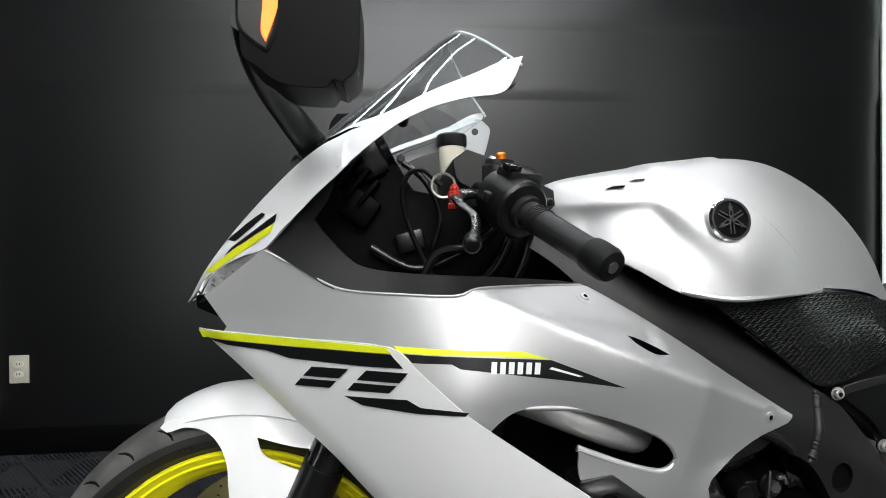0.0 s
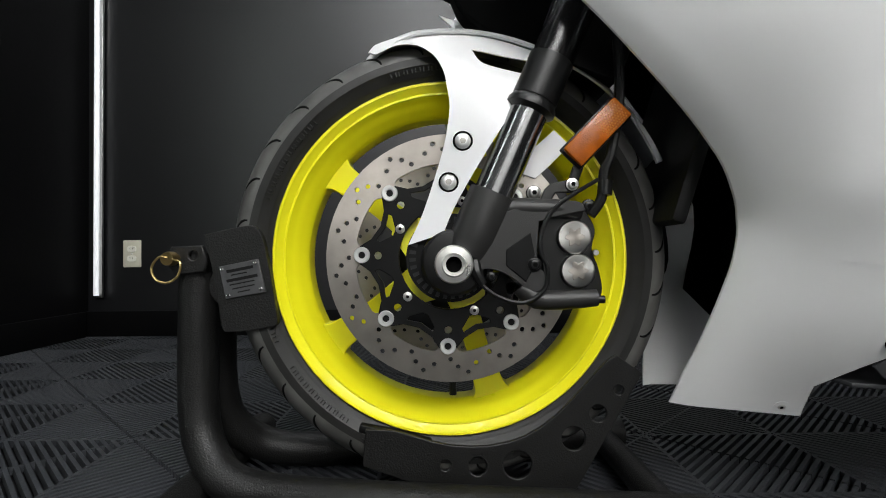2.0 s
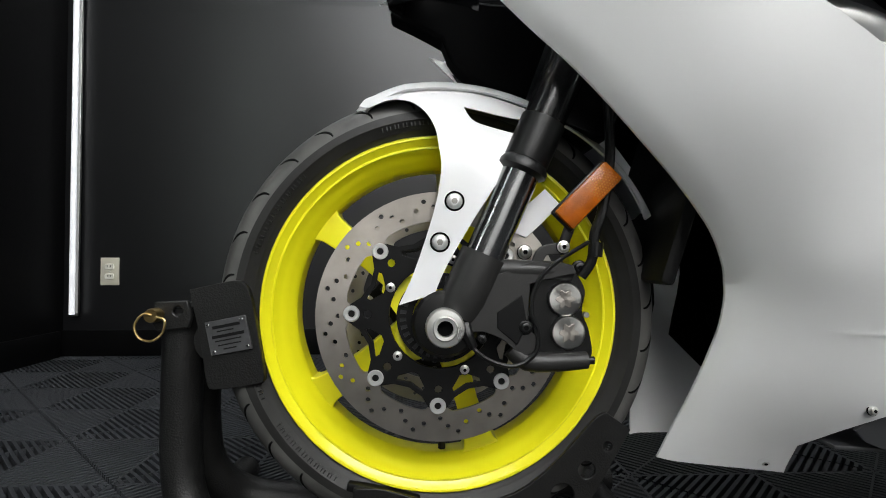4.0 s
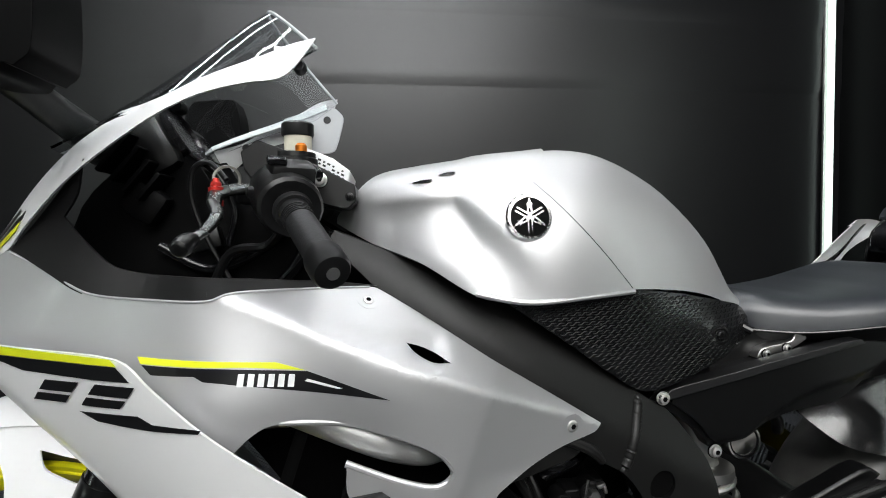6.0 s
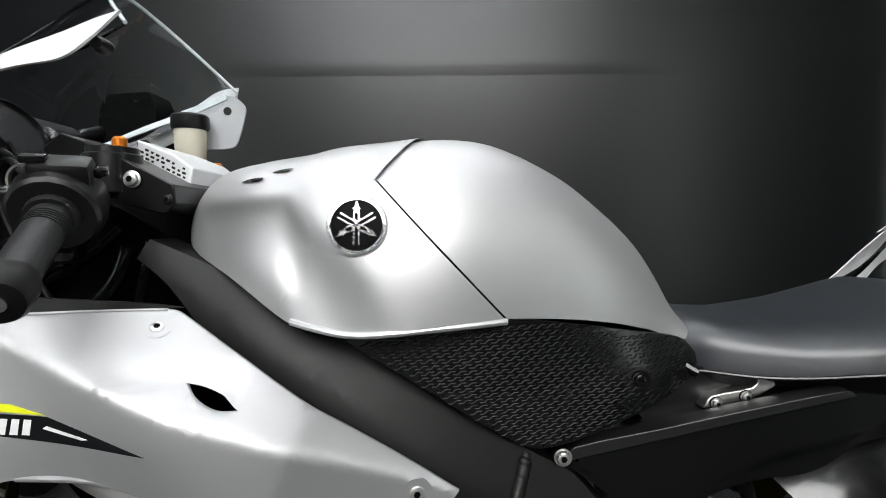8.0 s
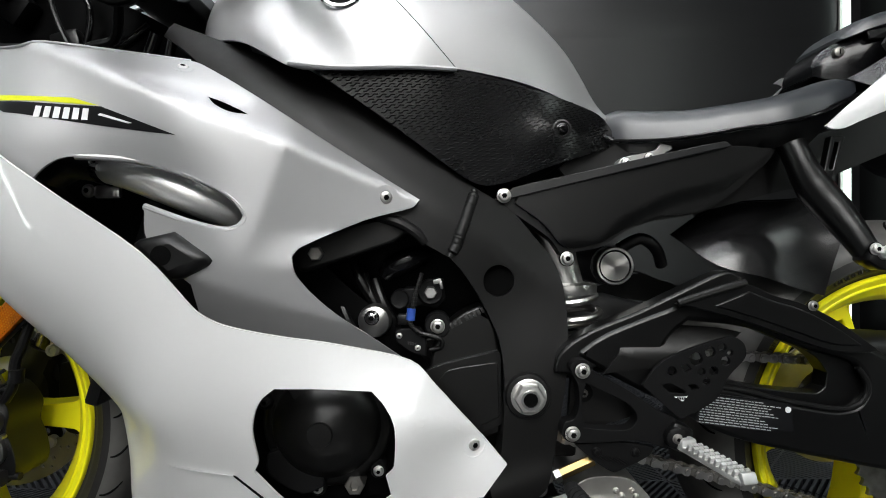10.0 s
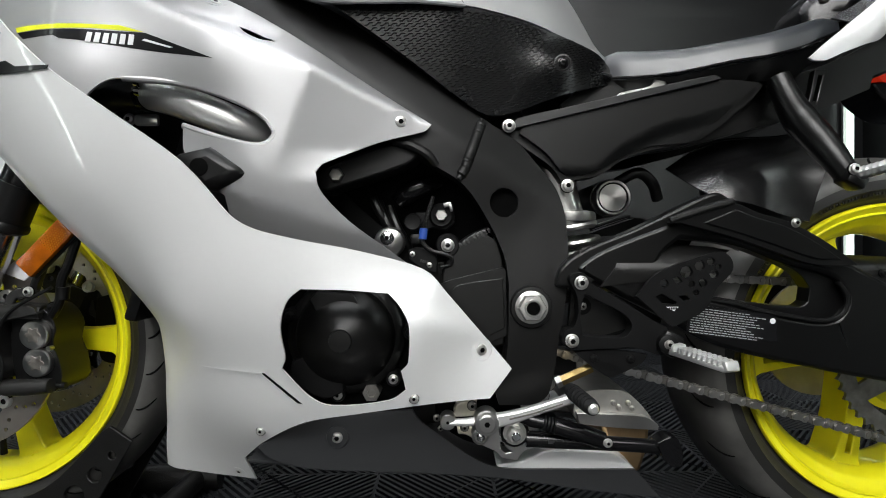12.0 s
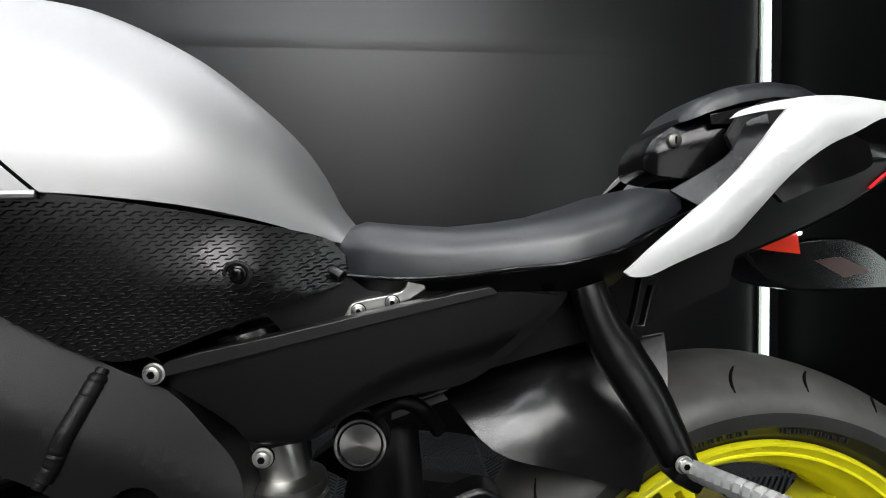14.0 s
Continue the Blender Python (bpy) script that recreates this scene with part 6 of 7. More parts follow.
# Darker strip laid on the lever to paint the shade of its groove.
part("lever_groove_shade", slab([(.835, .2605), (.868, .2685), (.905, .2800), (.905, .2785), (.869, .2665), (.836, .2585)], -.2096, -.205), CHAIN, shift)
part("rod_arm", pipe([(.757, -.198, .2525), (.775, -.2, .2535), (.79, -.2, .254), (.80, -.2, .2545)], [.005, .0052, .0062, .0075], 12, 2, .7), ALU, shift)
part("shift_toe", pipe([(.918, -.195, .294), (.920, -.205, .2935), (.932, -.246, .2862), (.9325, -.249, .2858)], [.0085, .0100, .0100, .0075], 20, 2), GRIP, shift, "black rubber toe piece")
for k in range(6):
    c = Vector((.920, -.207, .2932)).lerp(Vector((.930, -.240, .2874)), k / 5)
    part("toe_ring", pipe([c, c + Vector((.0007, -.0024, -.0004))], .0107, 20, 1), GRIP, shift)
part("toe_cap", pipe([(.9325, -.2485, .2858), (.933, -.2520, .2856), (.9332, -.2545, .2854)], [.0072, .0068, .0040], 16, 1), ALU, shift)
part("lever_pivot", lathe([(.0165, -.185), (.0165, -.208), (.0150, -.2105), (.0118, -.2108), (.0118, -.2130), (.0100, -.2138), (.004, -.2138)], (.806, 0, .254), 28), STEEL, shift, "steel lever pivot", angle=20)
part("pivot_socket", lathe([(.0038, -.2130), (.0038, -.2142), (.003, -.2143)], (.806, 0, .254), 6), HOLE, shift)
part("rod_end", lathe([(.0105, -.18), (.0105, -.200), (.009, -.202), (.006, -.2022)], (.755, 0, .253), 24), STEEL, shift, angle=20)
part("rod_socket", lathe([(.0022, -.201), (.0022, -.2026), (.0016, -.2027)], (.755, 0, .253), 6), HOLE, shift)
part("rod_joint", pipe([(.912, -.165, .297), (.955, -.165, .316)], .0075, 6, 1), GOLD, bike, "brass coloured rod end")
part("rod_nut", pipe([(.906, -.165, .2945), (.913, -.165, .2975)], .0092, 6, 1), STEEL, bike)
for x, z, r in ((.897, .292, .009), (.888, .275, .0115)):
    bolt(bike, x, -.158, z, r, STEEL)
stand = part("side_stand", pipe([(.86, -.188, .226), (.90, -.190, .2245), (.98, -.192, .220), (1.045, -.193, .2155)], [.0110, .0108, .0095, .0090], 18, 4), GLOSSBLACK, bike, "folded black side stand")
part("stand_bracket", slab(rounded([(.789, .236), (.805, .238), (.828, .242), (.862, .242), (.878, .239), (.879, .213), (.860, .209), (.849, .195), (.828, .199), (.822, .206), (.803, .215), (.790, .220)], 3, 40), -.184, -.160, [rounded([(.826, .221), (.831, .219), (.834, .212), (.842, .207), (.833, .205), (.8265, .211)], 2)]), STEEL, stand, "cast steel bracket", 0.003)
part("stand_pivot", lathe([(.0200, -.184), (.0200, -.187), (.0160, -.1872), (.0155, -.190), (.0118, -.190)], (.845, 0, .234), 32), BOLTSTEEL, stand, "large steel pivot bolt", angle=20)
part("pivot_ring", lathe([(.0205, -.1845), (.0205, -.1862), (.0178, -.1885), (.0162, -.1885)], (.845, 0, .234), 32), SATIN, stand)
part("pivot_nut", lathe([(.0115, -.188), (.0115, -.197), (.0100, -.199), (.0062, -.199)], (.845, 0, .234), 6), BOLTSTEEL, stand, angle=20)
part("pivot_end", lathe([(.0060, -.196), (.0060, -.203), (.0045, -.2045)], (.845, 0, .234), 18), CHROME, stand)
part("bracket_ring", lathe([(.0115, -.170), (.0115, -.187), (.0085, -.1885), (.0075, -.187)], (.799, 0, .229), 24), STEEL, stand, angle=20)
part("bracket_bolt", lathe([(.0058, -.186), (.0058, -.191), (.004, -.1922)], (.799, 0, .229), 12), CHROME, stand)
part("stand_spring", pipe([(.895, -.205, .250), (.93, -.207, .240), (.958, -.206, .230)], [.0108, .0118, .0112], 18), GLOSSBLACK, stand, "spring in a black sleeve")
for k in range(5):
    c = Vector((.880, -.204, .2535)).lerp(Vector((.897, -.205, .2495)), k / 4)
    part("spring_coil", pipe([c, c + Vector((.0024, 0, -.0007))], .0102, 14, 1), PLASTIC, stand)
part("spring_hook", pipe([(.852, -.198, .258), (.866, -.201, .2555), (.881, -.204, .253)], [.007, .009, .008], 12), GLOSSBLACK, stand)
part("stand_foot", slab(rounded([(1.030, .2255), (1.045, .2335), (1.057, .2315), (1.0635, .211), (1.0625, .195), (1.049, .194), (1.038, .206)], 3, 60), -.206, -.180), GLOSSBLACK, stand, "flared foot", 0.004)
bolt(stand, .961, -.217, .231, .0055)
for x0, x1 in ((.888, .896), (.899, .905), (.908, .916), (.919, .924)):
    part("painted_bar", block((x1 - x0, .0006, .0055), pose((x0 + x1) / 2, -.2002, .2262, 0, 3, 0), 0), GREYPLASTIC, stand)
HEAT = material("heat_tinted_steel", (.50, .34, .18), .38, 1.0, 0, .3, 12, .1, 300)
DULLSTEEL = material("weathered_sheet_steel", (.60, .585, .55), .42, .9, 0, .2, 18, .04, 250)
exh = part("exhaust_box", slab(rounded([(.985, .222), (1.062, .214), (1.058, .18), (1.046, .140), (1.00, .150)], 3, 60), -.105, .105), HEAT, bike, "heat-tinted steel exhaust box", 0.012)
part("heat_shield", slab(rounded([(.943, .236), (.948, .257), (.966, .268), (.99, .270), (1.022, .266), (1.045, .246), (1.060, .228), (1.05, .220), (.95, .226)], 3, 60), -.112, .112), DULLSTEEL, exh, "domed pale steel heat shield", 0.014)
part("shield_lip", slab(rounded([(.946, .238), (.95, .222), (1.007, .2155), (1.066, .212), (1.066, .220), (1.046, .232), (1.0, .236)], 3, 60), -.122, .122), STEEL, exh, "bright folded lip", 0.004)
for x, z in ((1.003, .2500), (1.011, .243), (1.025, .2495), (1.031, .2415)):
    part("rivet", lathe([(.0045, -.112), (.0042, -.1145), (.0022, -.1165)], (x, 0, z), 12), DULLSTEEL, exh)
part("link_rod", block((.12, .05, .04), pose(.90, -.05, .30), .008), ENGBLACK, bike)

# ---- rearset and rider peg ----
ARMS = [(.921, .439), (.927, .448), (.941, .448), (.949, .436), (.972, .422), (.995, .409), (1.035, .382), (1.052, .374), (1.058, .359), (1.057, .340), (1.04, .337), (1.008, .347), (.96, .3455), (.938, .345), (.919, .347), (.910, .357), (.914, .371), (.926, .376), (.932, .395), (.930, .418)]
rearset = part("rearset_plate", slab(rounded(ARMS, 4, 60), -.186, -.166, [rounded([(.941, .420), (.965, .408), (.992, .394), (1.004, .379), (1.000, .366), (.989, .361), (.96, .362), (.938, .364), (.935, .395)], 3, 60)]), SATIN, bike, "black rider footrest bracket", 0.004)
part("rearset_web", slab(rounded([(.930, .43), (1.0, .40), (1.01, .37), (.95, .355), (.925, .37)], 3, 60), -.160, -.150), ENGBLACK, rearset)
part("web_ring", lathe([(.012, -.155), (.012, -.163), (.010, -.164)], (.944, 0, .401), 20), SATIN, rearset)
bolt(rearset, .936, -.187, .4355, .0095)
bolt(rearset, .923, -.187, .3575, .0095)
bolt(rearset, .944, -.164, .401, .0050, CHAIN)
part("toe_guard", slab(rounded([(.928, .341), (.975, .344), (1.028, .337), (1.02, .325), (.985, .308), (.975, .306), (.955, .318)], 3, 60), -.180, -.172), SATIN, rearset, "", 0.003)
for k in range(6):
    part("guard_rib", block((.018, .002, .0012), pose(.960 + .006 * k, -.1805, .324 - .001 * k, 0, 35, 0), 0), SATIN, rearset)
for x in (.955, 1.004):
    bolt(rearset, x, -.180, .332 - (x - .955) * .02, .0055, SATIN)
HEEL = [(1.010, .417), (1.040, .449), (1.118, .476), (1.134, .471), (1.140, .459), (1.137, .447), (1.118, .427), (1.102, .398), (1.060, .375), (1.053, .378)]
HEEL_HOLES = [rounded(circle(x, z, r, 8), 2) for x, z, r in ((1.110, .463, .0055), (1.095, .4575, .007), (1.077, .449, .0085), (1.114, .446, .006), (1.084, .433, .005), (1.099, .434, .006), (1.047, .434, .006), (1.090, .421, .0045), (1.120, .456, .004))]
HEEL_HOLES += [[(1.034, .417), (1.044, .420), (1.064, .409), (1.062, .4055), (1.044, .407)], [(1.066, .417), (1.077, .4175), (1.082, .412), (1.073, .410)], [(1.058, .441), (1.066, .443), (1.072, .436), (1.064, .432)]]
heel = part("heel_guard", slab(rounded(HEEL, 3, 50), -.188, -.182, HEEL_HOLES), SATIN, rearset, "black perforated heel guard", 0.001)
part("guard_mark", slab([(1.049, .4025), (1.066, .4025), (1.060, .3965)], -.1886, -.187), WHITEINK, heel)
for k in range(4):
    part("mark_stroke", block((.0022, .0004, .0030), pose(1.0535 + .0030 * k, -.1889, .4003), 0), INK, heel)
peg0, peg1 = Vector((1.059, -.192, .347)), Vector((1.080, -.288, .346))
d = (peg1 - peg0).normalized()
side = d.cross(Vector((0, 0, 1))).normalized()
m = Matrix(((d.x, side.x, 0, 0), (d.y, side.y, 0, 0), (d.z, side.z, 1, 0), (0, 0, 0, 1)))
pm = Matrix.Translation(peg0.lerp(peg1, .5)) @ m
L = (peg1 - peg0).length
peg = part("foot_peg", joined(block((L, .020, .007), pm @ pose(0, 0, -.004), .002), block((L * .16, .022, .016), pm @ pose(-L * .46, 0, 0), .004)), ALU, rearset, "toothed aluminium foot peg")
for k in range(9):
    for q in (-1, 0, 1):
        part("peg_tooth", block((.0042, .0062, .0085), pm @ pose(-L * .30 + k * L * .088, q * .0068, .0018, 0, 24, 0), .0008), ALU, peg)
part("peg_tip", block((.007, .018, .012), pm @ pose(L * .5, 0, 0, 0, -20, 0), .002), ALU, peg)
part("peg_joint", lathe([(.0125, -.186), (.0125, -.196), (.0085, -.198), (.004, -.198)], (1.049, 0, .3535), 22), SATIN, rearset)
bolt(rearset, 1.049, -.197, .3535, .006, CHAIN)
part("peg_mount", block((.030, .03, .034), pose(1.055, -.178, .352, 0, 25, 0), .007), BLACK, rearset)

# ---- swingarm, chain, shock ----
CHAINGUARD = [(0.9644, 0.4292), (0.9846, 0.4542), (0.9932, 0.4783), (0.9904, 0.4908), (1.0576, 0.4869), (1.1192, 0.4831), (1.149, 0.4773), (1.1278, 0.4667), (1.0673, 0.4562), (1.0384, 0.4379), (1.0038, 0.4341)]
part("chain_guard", sheet(rounded(CHAINGUARD, 3, 50), lambda x, z: -.178 + 2.2 * max(z - .452, 0) ** 1.35, .004, cell=.008), ENGBLACK, swingarm, "black chain guard", 0.004)
BRACE = [(1.057, .516), (1.068, .5205), (1.097, .5300), (1.139, .5410), (1.173, .5275), (1.212, .5160), (1.256, .4930), (1.306, .4575), (1.285, .4555), (1.244, .4585), (1.192, .4760), (1.150, .4915), (1.111, .5030), (1.071, .5140)]
BRACE_FACE = [(1.098, .5150), (1.142, .5330), (1.170, .5215), (1.208, .5095), (1.248, .4885), (1.284, .4640), (1.246, .4660), (1.196, .4830), (1.152, .4985), (1.116, .5095)]
both("swingarm_brace", lambda: slab(rounded(BRACE, 4, 50), -.190, -.170), BLACK, bike, "black welded swingarm brace", 0.006)
both("brace_face", lambda: slab(rounded(BRACE_FACE, 4, 40), -.1922, -.188), BLACK, bike, "raised face of the brace", 0.0018)
both("brace_weld", lambda: pipe([(1.056, -.186, .518), (1.075, -.1885, .5250), (1.099, -.1890, .5325), (1.122, -.1890, .5390), (1.139, -.1870, .5430)], [.0050, .0058, .0054, .0058, .005], 10, 5), FRAMEBLACK, bike)
part("brace_bolt", lathe([(.0085, -.150), (.0085, -.1585), (.0070, -.160), (.0035, -.160)], (1.068, 0, .497), 18), PLASTIC, swingarm, "black bolt under the brace")
part("swingarm_front", slab(rounded([(0.9043, 0.4289), (0.9137, 0.457), (0.9511, 0.4822), (1.0119, 0.5065), (1.068, 0.5327), (1.1241, 0.557), (1.1474, 0.5476), (1.1147, 0.5224), (1.0493, 0.4944), (0.9838, 0.4541), (0.9464, 0.4289)], 4, 60), -.172, -.14), BLACK, swingarm, "", 0.014)
label = part("warning_label", slab([(1.0885, 0.4037), (1.2035, 0.3896), (1.2082, 0.3513), (1.0829, 0.3681)], -.1752, -.1735), INK, swingarm, "black warning label with white print")
rng = random.Random(4)
GREYINK = material("grey_print_ink", (.42, .42, .42), .5, 0, 0, .1, 30)
for k in range(11):
    x0 = 1.0905 - .0004 * k
    x1 = x0 + rng.uniform(.070, .101)
    z0 = .3994 - .0033 * k
    x = x0
    while x < x1:
        w = rng.uniform(.0022, .0065)
        part("print_bar", block((w, .0004, .0011), pose(x + w / 2, -.1754, z0 - (x - x0) * .135, 0, 7.7, 0), 0), GREYINK, label)
        x += w + .0014
part("label_dot", lathe([(.0039, -.1752), (.0039, -.1756), (.003, -.1757)], (1.2008, 0, .3803), 12), WHITEINK, label)

SPROCKET = Vector((1.457, -.105, .306))
teeth = []
for i in range(180):
    a = 2 * math.pi * i / 180
    r = .1190 - .0070 * abs(math.sin(a * 45 / 2)) ** .8
    teeth.append((r * math.cos(a), r * math.sin(a)))


def kidney(a, r0, r1):
    """A wide opening between two arms of the sprocket."""
    bow = [a - .37 + .74 * i / 6 for i in range(7)]
    return [(r1 * math.cos(q), r1 * math.sin(q)) for q in bow] + [(r0 * math.cos(q), r0 * math.sin(q)) for q in reversed(bow[1:-1])]


CHAINCASE = [(1.27, .468), (1.338, .469), (1.39, .467), (1.449, .463), (1.510, .459), (1.500, .450), (1.469, .431), (1.441, .398), (1.40, .392), (1.30, .40)]
case = part("chain_case", sheet(rounded(CHAINCASE, 3, 50), lambda x, z: -.126 + 9 * max(z - .448, 0) ** 1.5, .004, cell=.008), PLASTIC, swingarm, "black plastic case over the chain", 0.003)
bolt(case, 1.392, -.128, .442, .005, PLASTIC)
sp = part("rear_sprocket", slab(teeth, -.108, -.102, [kidney(k * math.pi / 3, .057, .090) for k in range(6)] + [circle(0, 0, .040, 30)]), CHAIN, bike, "dark steel rear sprocket", 0.0006)
sp.location = (SPROCKET.x, 0, SPROCKET.z)


def chain_run(a, b):
    """One run of roller chain as single links."""
    a, b = Vector(a), Vector(b)
    n = int((b - a).length / .0158)
    ang = math.degrees(math.atan2(b.z - a.z, b.x - a.x))
    for k in range(n):
        c = a.lerp(b, (k + .5) / n)
        o = new("chain_link", LINKS[k % 2])
        o.parent = chain
        o.matrix_basis = pose(c.x, c.y, c.z, 0, -ang, 0)


def link_mesh(outer):
    y = .0092 if outer else .0062
    shp = [(-.0128, 0), (-.011, .0058), (-.006, .0064), (0, .0044), (.006, .0064), (.011, .0058), (.0128, 0), (.011, -.0058), (.006, -.0064), (0, -.0044), (-.006, -.0064), (-.011, -.0058)]
    bms = [slab(shp, s * y - .0011, s * y + .0011) for s in (-1, 1)]
    bms += [lathe([(.0010, -.0124), (.0034, -.0122), (.0038, -.0112), (.0038, .0112)], (x, 0, 0), 10) for x in (-.0079, .0079)]
    if not outer:
        bms += [lathe([(.0048, -.005), (.0048, .005)], (x, 0, 0), 10) for x in (-.0079, .0079)]
    bm = joined(*bms)
    me = bpy.data.meshes.new("chain_link")
    bm.to_mesh(me), bm.free()
    me.materials.append(CHAIN), me.materials.append(STEEL)
    for f in me.polygons:
        f.material_index = int(abs(f.center.y) > .0103)
    return me


LINKS = [link_mesh(True), link_mesh(False)]
chain = new("drive_chain")
chain.parent = bike
tagged(chain, "dark steel roller chain")
chain_run((.86, -.105, .4525), (1.43, -.105, .4195))
chain_run((.90, -.105, .331), (1.428, -.105, .1875))

shock = part("shock_absorber", pipe([(.905, -.07, .68), (.935, -.075, .56), (.948, -.078, .512)], [.03, .027, .026], 22, 3), STEEL, bike, "grey shock absorber body")
for k in range(5):
    c = Vector((.946, -.085, .516)) + Vector((.006, 0, -.024)) * k
    ring = [c + Vector((.036 * math.cos(a), .036 * math.sin(a), .006 * math.sin(a + 1))) for a in (2 * math.pi * i / 14 for i in range(15))]
    part("spring_coil", pipe(ring, .0055, 8, 2), STEEL, shock, "grey coil spring")
part("spring_collar", lathe([(.040, -.006), (.041, 0), (.040, .008), (.03, .01)], (.944, -.085, .528), 28, "z"), STEEL, shock)
canister = part("shock_reservoir", lathe([(.0285, .06), (.0285, -.066), (.028, -.072), (.0265, -.0745), (.0240, -.0745), (.0236, -.0725), (.0005, -.0735)], (1.017, 0, .560), 44), RADIAL, bike, "brushed round shock reservoir cap")
# Raised black ring stands for the shaded groove near the rim.
part("cap_groove_shade", lathe([(.0236, -.0726), (.0234, -.0742), (.0216, -.0742), (.0212, -.0726)], (1.017, 0, .560), 44), GLOSSBLACK, canister)
part("reservoir_body", lathe([(.0305, .09), (.0305, -.055)], (1.017, 0, .560), 36), PLASTIC, canister)
part("reservoir_hose", pipe([(1.03, -.05, .585), (1.06, -.06, .60), (1.085, -.055, .585), (1.10, -.04, .56)], .009, 12), PLASTIC, bike, "black reservoir hose")
bolt(bike, .846, -.141, .657, .0125)
bolt(bike, .933, -.126, .573, .0115)
RAILGREY = material("satin_grey_rail", (.010, .010, .0105), .34, 0, 0, .1, 12, .05, 900, spec=.6)
part("subframe_rail", slab(rounded([(.850, .653), (.858, .668), (.95, .688), (1.04, .708), (1.14, .728), (1.15, .722), (1.04, .697), (.95, .676), (.865, .656)], 3, 60), -.142, -.118), RAILGREY, bike, "grey rail along the subframe", 0.004)
STEP = [(.97, .590), (.98, .596), (1.004, .617), (1.042, .638), (1.075, .652), (1.132, .667), (1.18, .683), (1.215, .700)]


def web_side(x, z):
    """The plate, fuller above a soft step that runs along it."""
    d = min(max((z - np.interp(x, [p[0] for p in STEP], [p[1] for p in STEP])) / .012 + .5, 0), 1)
    return -.1295 - .006 * d * d * (3 - 2 * d)


part("subframe_web", sheet(rounded([(.862, .648), (.87, .660), (.95, .677), (1.04, .698), (1.14, .722), (1.208, .719), (1.177, .691), (1.142, .659), (1.109, .635), (1.052, .629), (1.01, .613), (.975, .594), (.93, .588), (.90, .620)], 4, 60), web_side, .012, cell=.006), BLACK, bike, "black web of the subframe", 0.003)
both("under_seat_tray", lambda: sheet(rounded([(.93, .70), (.99, .745), (1.05, .735), (1.24, .735), (1.34, .76), (1.42, .80), (1.40, .72), (1.30, .68), (1.22, .66), (1.1, .63), (1.0, .62)]), flat(-.095), .01), PLASTIC, bike, "black tray under the seat")
sb = part("seat_bracket", slab(rounded([(1.006, .698), (1.015, .712), (1.06, .722), (1.068, .735), (1.080, .738), (1.085, .724), (1.06, .710)], 3, 60), -.112, -.085), STEEL, bike, "bare aluminium seat bracket", 0.003)
bolt(sb, 1.020, -.113, .7045, .006, STEEL), bolt(sb, 1.052, -.113, .712, .006, STEEL)

# ---- seat edge, tail and rear wheel ----
both("seat_skirt", lambda: sheet(rounded([(.985, .742), (1.03, .733), (1.087, .736), (1.163, .744), (1.241, .753), (1.274, .772), (1.326, .794), (1.345, .80), (1.33, .775), (1.28, .742), (1.26, .724), (1.10, .722), (1.03, .722)]), Thin([(.985, .742, -.085), (1.03, .733, -.104), (1.163, .744, -.142), (1.241, .753, -.152), (1.33, .79, -.135), (1.26, .724, -.12), (1.1, .722, -.11)]), .004), PLASTIC, bike, "black panel under the seat edge", 0.002)
both("seat_piping", lambda: pipe([(1.0, -.098, .738), (1.06, -.118, .735), (1.11, -.133, .738), (1.163, -.147, .745), (1.218, -.157, .751), (1.274, -.152, .768), (1.325, -.13, .793)], .0022, 8), GLOSSBLACK, bike)
part("seat_nose", pipe([(.985, -.078, .772), (.983, -.088, .760), (.990, -.096, .745), (1.004, -.103, .736)], .006, 10), GLOSSBLACK, bike)
HUMP = [(1.372, .900, .906, .050), (1.382, .902, .916, .060), (1.396, .908, .930, .066), (1.431, .918, .943, .070), (1.471, .925, .949, .070), (1.51, .926, .947, .062), (1.55, .918, .936, .048)]
pad2 = part("pillion_pad", loft(HUMP, 26, 16, .55), SEATSKIN, bike, "black vinyl pillion pad")
TAILBOX = [(1.338, .850, .868, .034), (1.348, .842, .886, .044), (1.375, .838, .904, .052), (1.41, .842, .916, .060), (1.46, .86, .926, .066), (1.52, .872, .920, .060), (1.58, .875, .900, .045)]
part("tail_box", loft(TAILBOX, 34, 18, .4), GLOSSBLACK, bike, "gloss black box behind the seat")
both("box_facet", lambda: sheet(rounded([(1.398, .906), (1.443, .916), (1.458, .902), (1.43, .896), (1.401, .895)], 3, 30), flat(-.066), .003, cell=0), HUGGER, bike, "polished facet of the box", 0.001)
both("seat_surround", lambda: sheet(rounded([(1.325, .818), (1.36, .838), (1.383, .856), (1.402, .885), (1.42, .893), (1.408, .862), (1.377, .828), (1.343, .800)], 3, 60), Thin([(1.325, .818, -.118), (1.36, .838, -.122), (1.402, .885, -.118), (1.42, .893, -.125), (1.408, .862, -.142), (1.343, .80, -.142)]), .004, cell=.010), PADBLACK, bike, "glossy black panel inside the fin", 0.0015)
both("tail_panel", lambda: sheet(rounded([(1.405, .85), (1.40, .878), (1.42, .902), (1.45, .918), (1.50, .905), (1.60, .88), (1.58, .85), (1.47, .82), (1.43, .805)]), Thin([(1.365, .80, -.12), (1.38, .88, -.085), (1.45, .915, -.085), (1.6, .88, -.05), (1.45, .82, -.13), (1.38, .77, -.14)]), .006), BLACK, bike, "black tail panel", 0.003)
key = part("seat_lock", lathe([(.0075, .004), (.0075, -.003), (.006, -.004)], (1.366, -.050, .880), 20), CHAIN, pad2, "small steel lock")
part("lock_slot", block((.002, .001, .008), pose(1.366, -.0545, .880), 0), GLOSSBLACK, key)
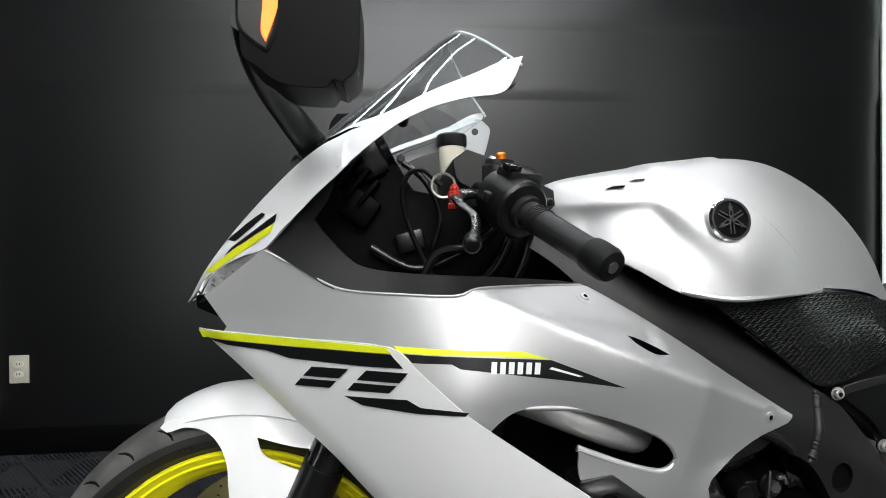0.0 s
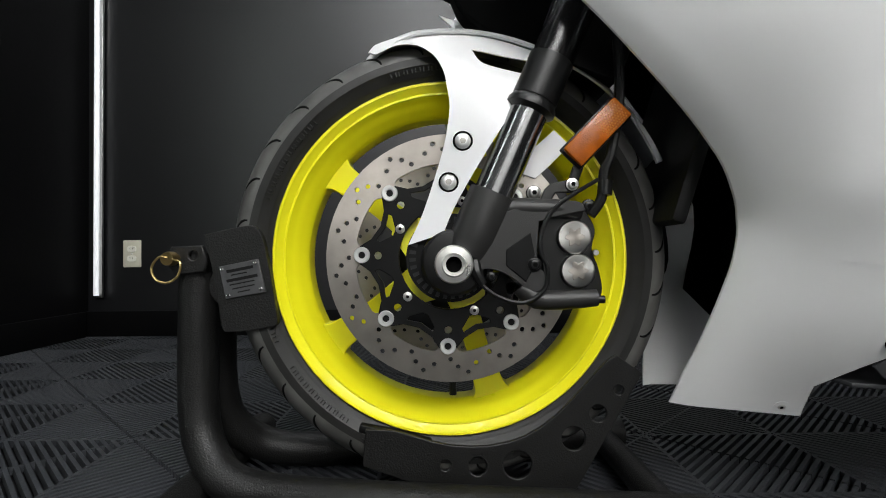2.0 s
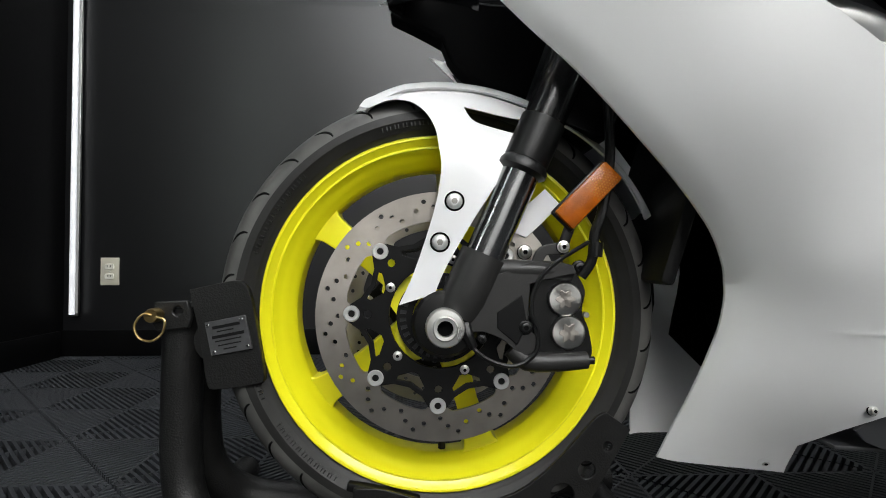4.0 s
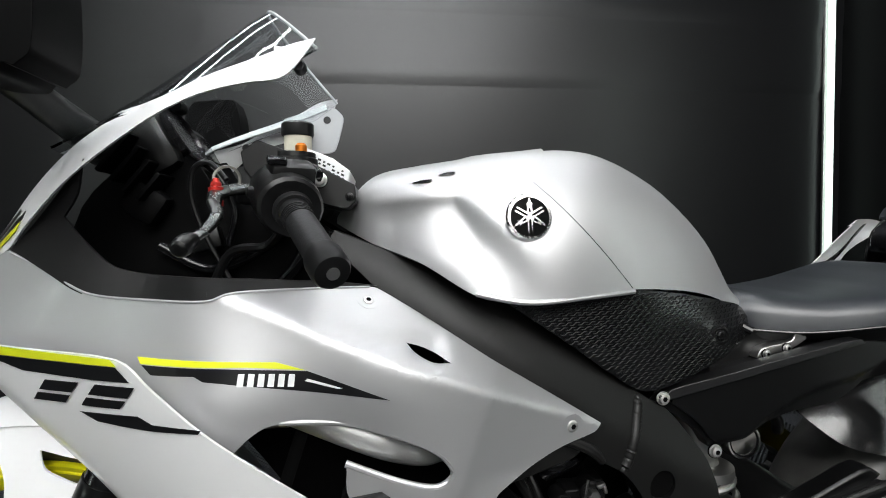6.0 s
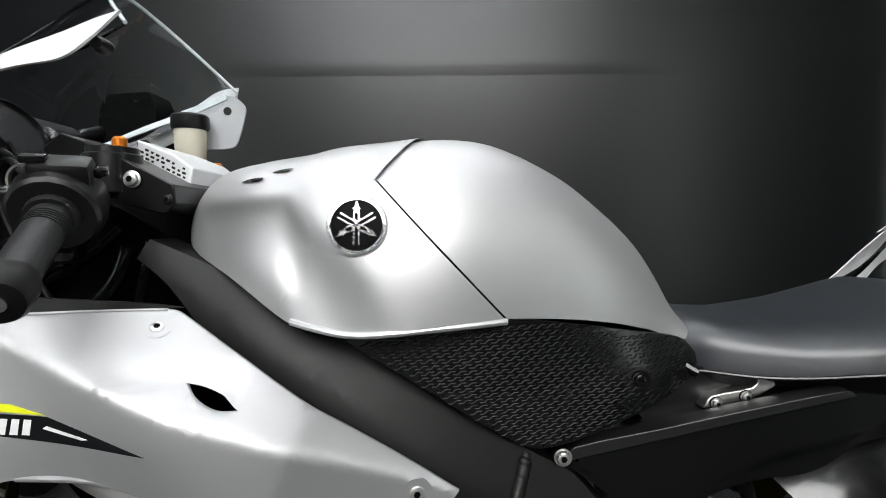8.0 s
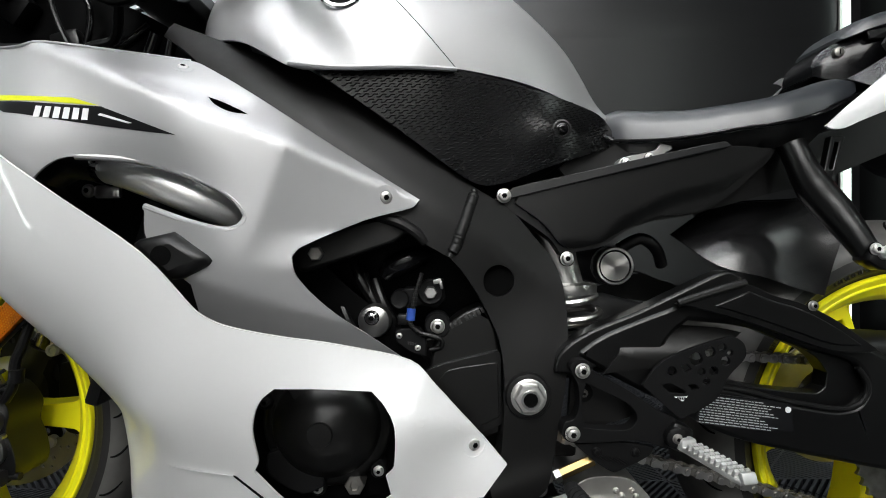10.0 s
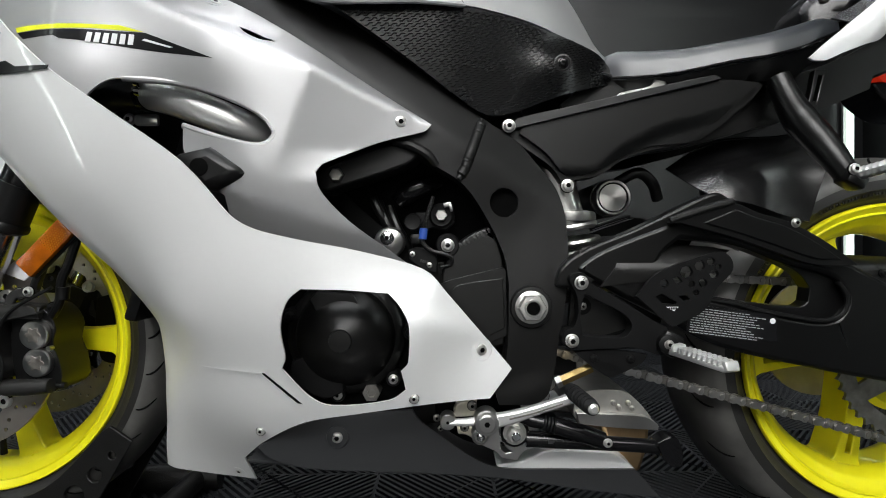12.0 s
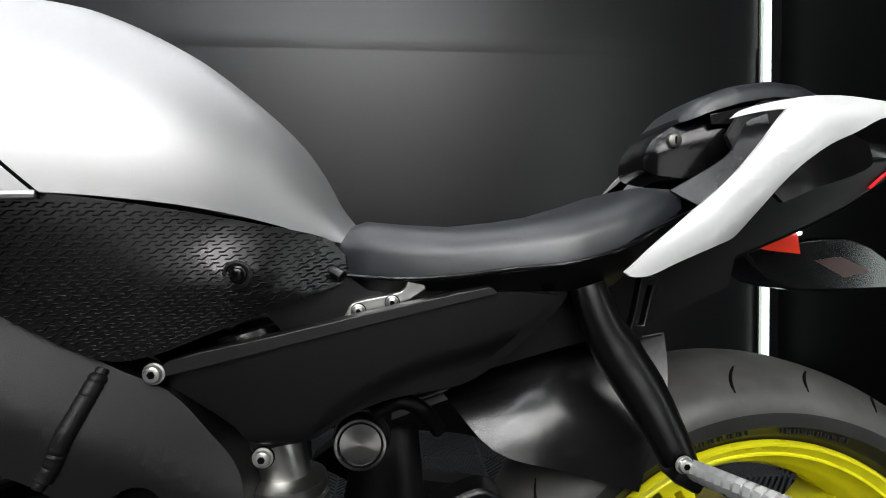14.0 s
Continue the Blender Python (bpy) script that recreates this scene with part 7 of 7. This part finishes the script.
part("tail_tip", block((.20, .10, .03), pose(1.60, 0, .868, 0, 6, 0), .012), GLOSSBLACK, bike)
part("tail_under", sheet(rounded([(1.30, .752), (1.36, .765), (1.40, .80), (1.45, .83), (1.62, .862), (1.64, .85), (1.56, .80), (1.48, .765), (1.40, .735), (1.34, .72)]), flat(-.06), .12, cell=0), PLASTIC, bike, "black underside of the tail", 0.006)
REDLAMP = material("red_tail_lens", (.75, .035, .012), .2, 0, .5, .05, 20, emit=.35)
tl = part("tail_light", sheet(rounded([(1.482, .770), (1.540, .791), (1.545, .787), (1.551, .750), (1.498, .757)]), flat(-.010), .05, cell=0), REDLAMP, bike, "red rear turn lamp wedge", 0.002)
part("lamp_rim", pipe([(1.482, -.012, .771), (1.512, -.012, .782), (1.541, -.012, .792)], .0016, 8), STEEL, tl)
part("white_led", lathe([(.0024, -.012), (.0024, -.015), (.001, -.016)], (1.546, 0, .7755), 10), material("white_led", (.8, .85, 1), .4, emit=6.0, vary=0), tl, "tiny white LED")
part("brake_light", pipe([(1.588, -.064, .826), (1.61, -.063, .843), (1.64, -.060, .856), (1.68, -.04, .868)], .0016, 8), material("red_led_strip", (1, .008, .015), .3, emit=.8, vary=0), bike, "thin red brake light strip")
plate = part("plate_holder", sheet(rounded([(1.475, .757), (1.505, .761), (1.618, .770), (1.690, .730), (1.690, .704), (1.545, .704), (1.499, .729)], 3, 50), flat(-.008), .08, cell=0), GLOSSBLACK, bike, "glossy black number plate holder", 0.004)
decal("holder_patch", [(1.57, .742), (1.605, .746), (1.645, .728), (1.61, .720)], flat(-.008), material("reddish_brown_patch", (.045, .014, .010), .3), plate, .001, cell=0)
both("peg_hanger", lambda: joined(pipe([(1.237, -.130, .727), (1.247, -.136, .695), (1.262, -.140, .665), (1.279, -.152, .634), (1.292, -.168, .602), (1.302, -.180, .574)], [.018, .020, .0245, .0235, .0195, .016], 20, 5, .9)), BLACK, bike, "black pillion footrest hanger")
both("hanger_fork", lambda: slab(rounded([(1.268, .668), (1.283, .672), (1.304, .735), (1.285, .735), (1.276, .692)], 3, 60), -.140, -.128, [[(1.281, .690), (1.287, .690), (1.296, .727), (1.290, .727)]]), BLACK, bike, "", 0.002)
rp0, rp1 = Vector((1.300, -.187, .577)), Vector((1.322, -.300, .592))
rpeg = part("pillion_peg", pipe([rp0, rp0.lerp(rp1, .1), rp0.lerp(rp1, .95), rp1], [.008, .0082, .007, .0045], 14, 2), ALU, bike, "folding aluminium pillion peg")
for k in range(11):
    c = rp0.lerp(rp1, .14 + .075 * k)
    part("peg_tooth", pipe([c, c + (rp1 - rp0).normalized() * .005], [.0092, .0080], 8, 1), ALU, rpeg)
part("peg_joint", block((.028, .03, .02), pose(1.300, -.185, .571, 0, 30, 0), .005), BLACK, rpeg)
bolt(rpeg, 1.293, -.199, .584, .007)
HUG = [(1.150, .562), (1.105, .606), (1.148, .633), (1.192, .651), (1.228, .655), (1.289, .657), (1.349, .667), (1.343, .635), (1.331, .598), (1.314, .564), (1.295, .518), (1.254, .530), (1.210, .545)]
hug_side = Thin([(1.105, .606, -.060), (1.148, .633, -.050), (1.192, .651, -.045), (1.228, .655, -.050), (1.17, .595, -.092), (1.23, .60, -.092), (1.150, .562, -.104), (1.25, .53, -.114), (1.295, .518, -.114), (1.349, .665, -.062), (1.29, .655, -.055), (1.33, .60, -.098)])
hug = part("rear_hugger", sheet(rounded(HUG), hug_side, .004, cell=.008), HUGGER, bike, "glossy black rear hugger", 0.002)
part("hugger_lip", pipe([(x, hug_side(x, z) - .001, z) for x, z in ((1.148, .633), (1.192, .651), (1.228, .655), (1.289, .657), (1.345, .666))], .002, 8, 4), GLOSSBLACK, hug)
bolt(hug, 1.222, -.190, .514, .006, STEEL)

rear = wheel("rear_wheel", REAR, 0.318, 0.186, 0.238, 0.192, "yellow rear wheel with wide black tyre", math.radians(186))
tread(rear, 22, 0.318, 0.238, 0.186, -1, 32)
sidewall_marks(rear, .238, .186, ((70, 88, 9, .010), (96, 120, 10, .008), (136, 150, 6, .008)))
part("carrier", lathe([(.03, -.095), (.075, -.095), (.085, -.085), (.08, -.06), (.06, -.05)], (0, 0, 0), 40), YELLOW, rear, "yellow sprocket carrier")
part("rear_disc", slab(circle(0, 0, .11, 60), .085, .09, [circle(0, 0, .06, 30)]), DISC, rear, "steel rear brake disc")
part("rear_axle", lathe([(.012, -.135), (.02, -.134), (.02, -.127), (.012, -.126), (.012, .13)], (0, 0, 0), 24), STEEL, rear)
part("linkage", block((.12, .12, .05), pose(.98, 0, .42, 0, -10, 0), .015), ENGBLACK, bike)
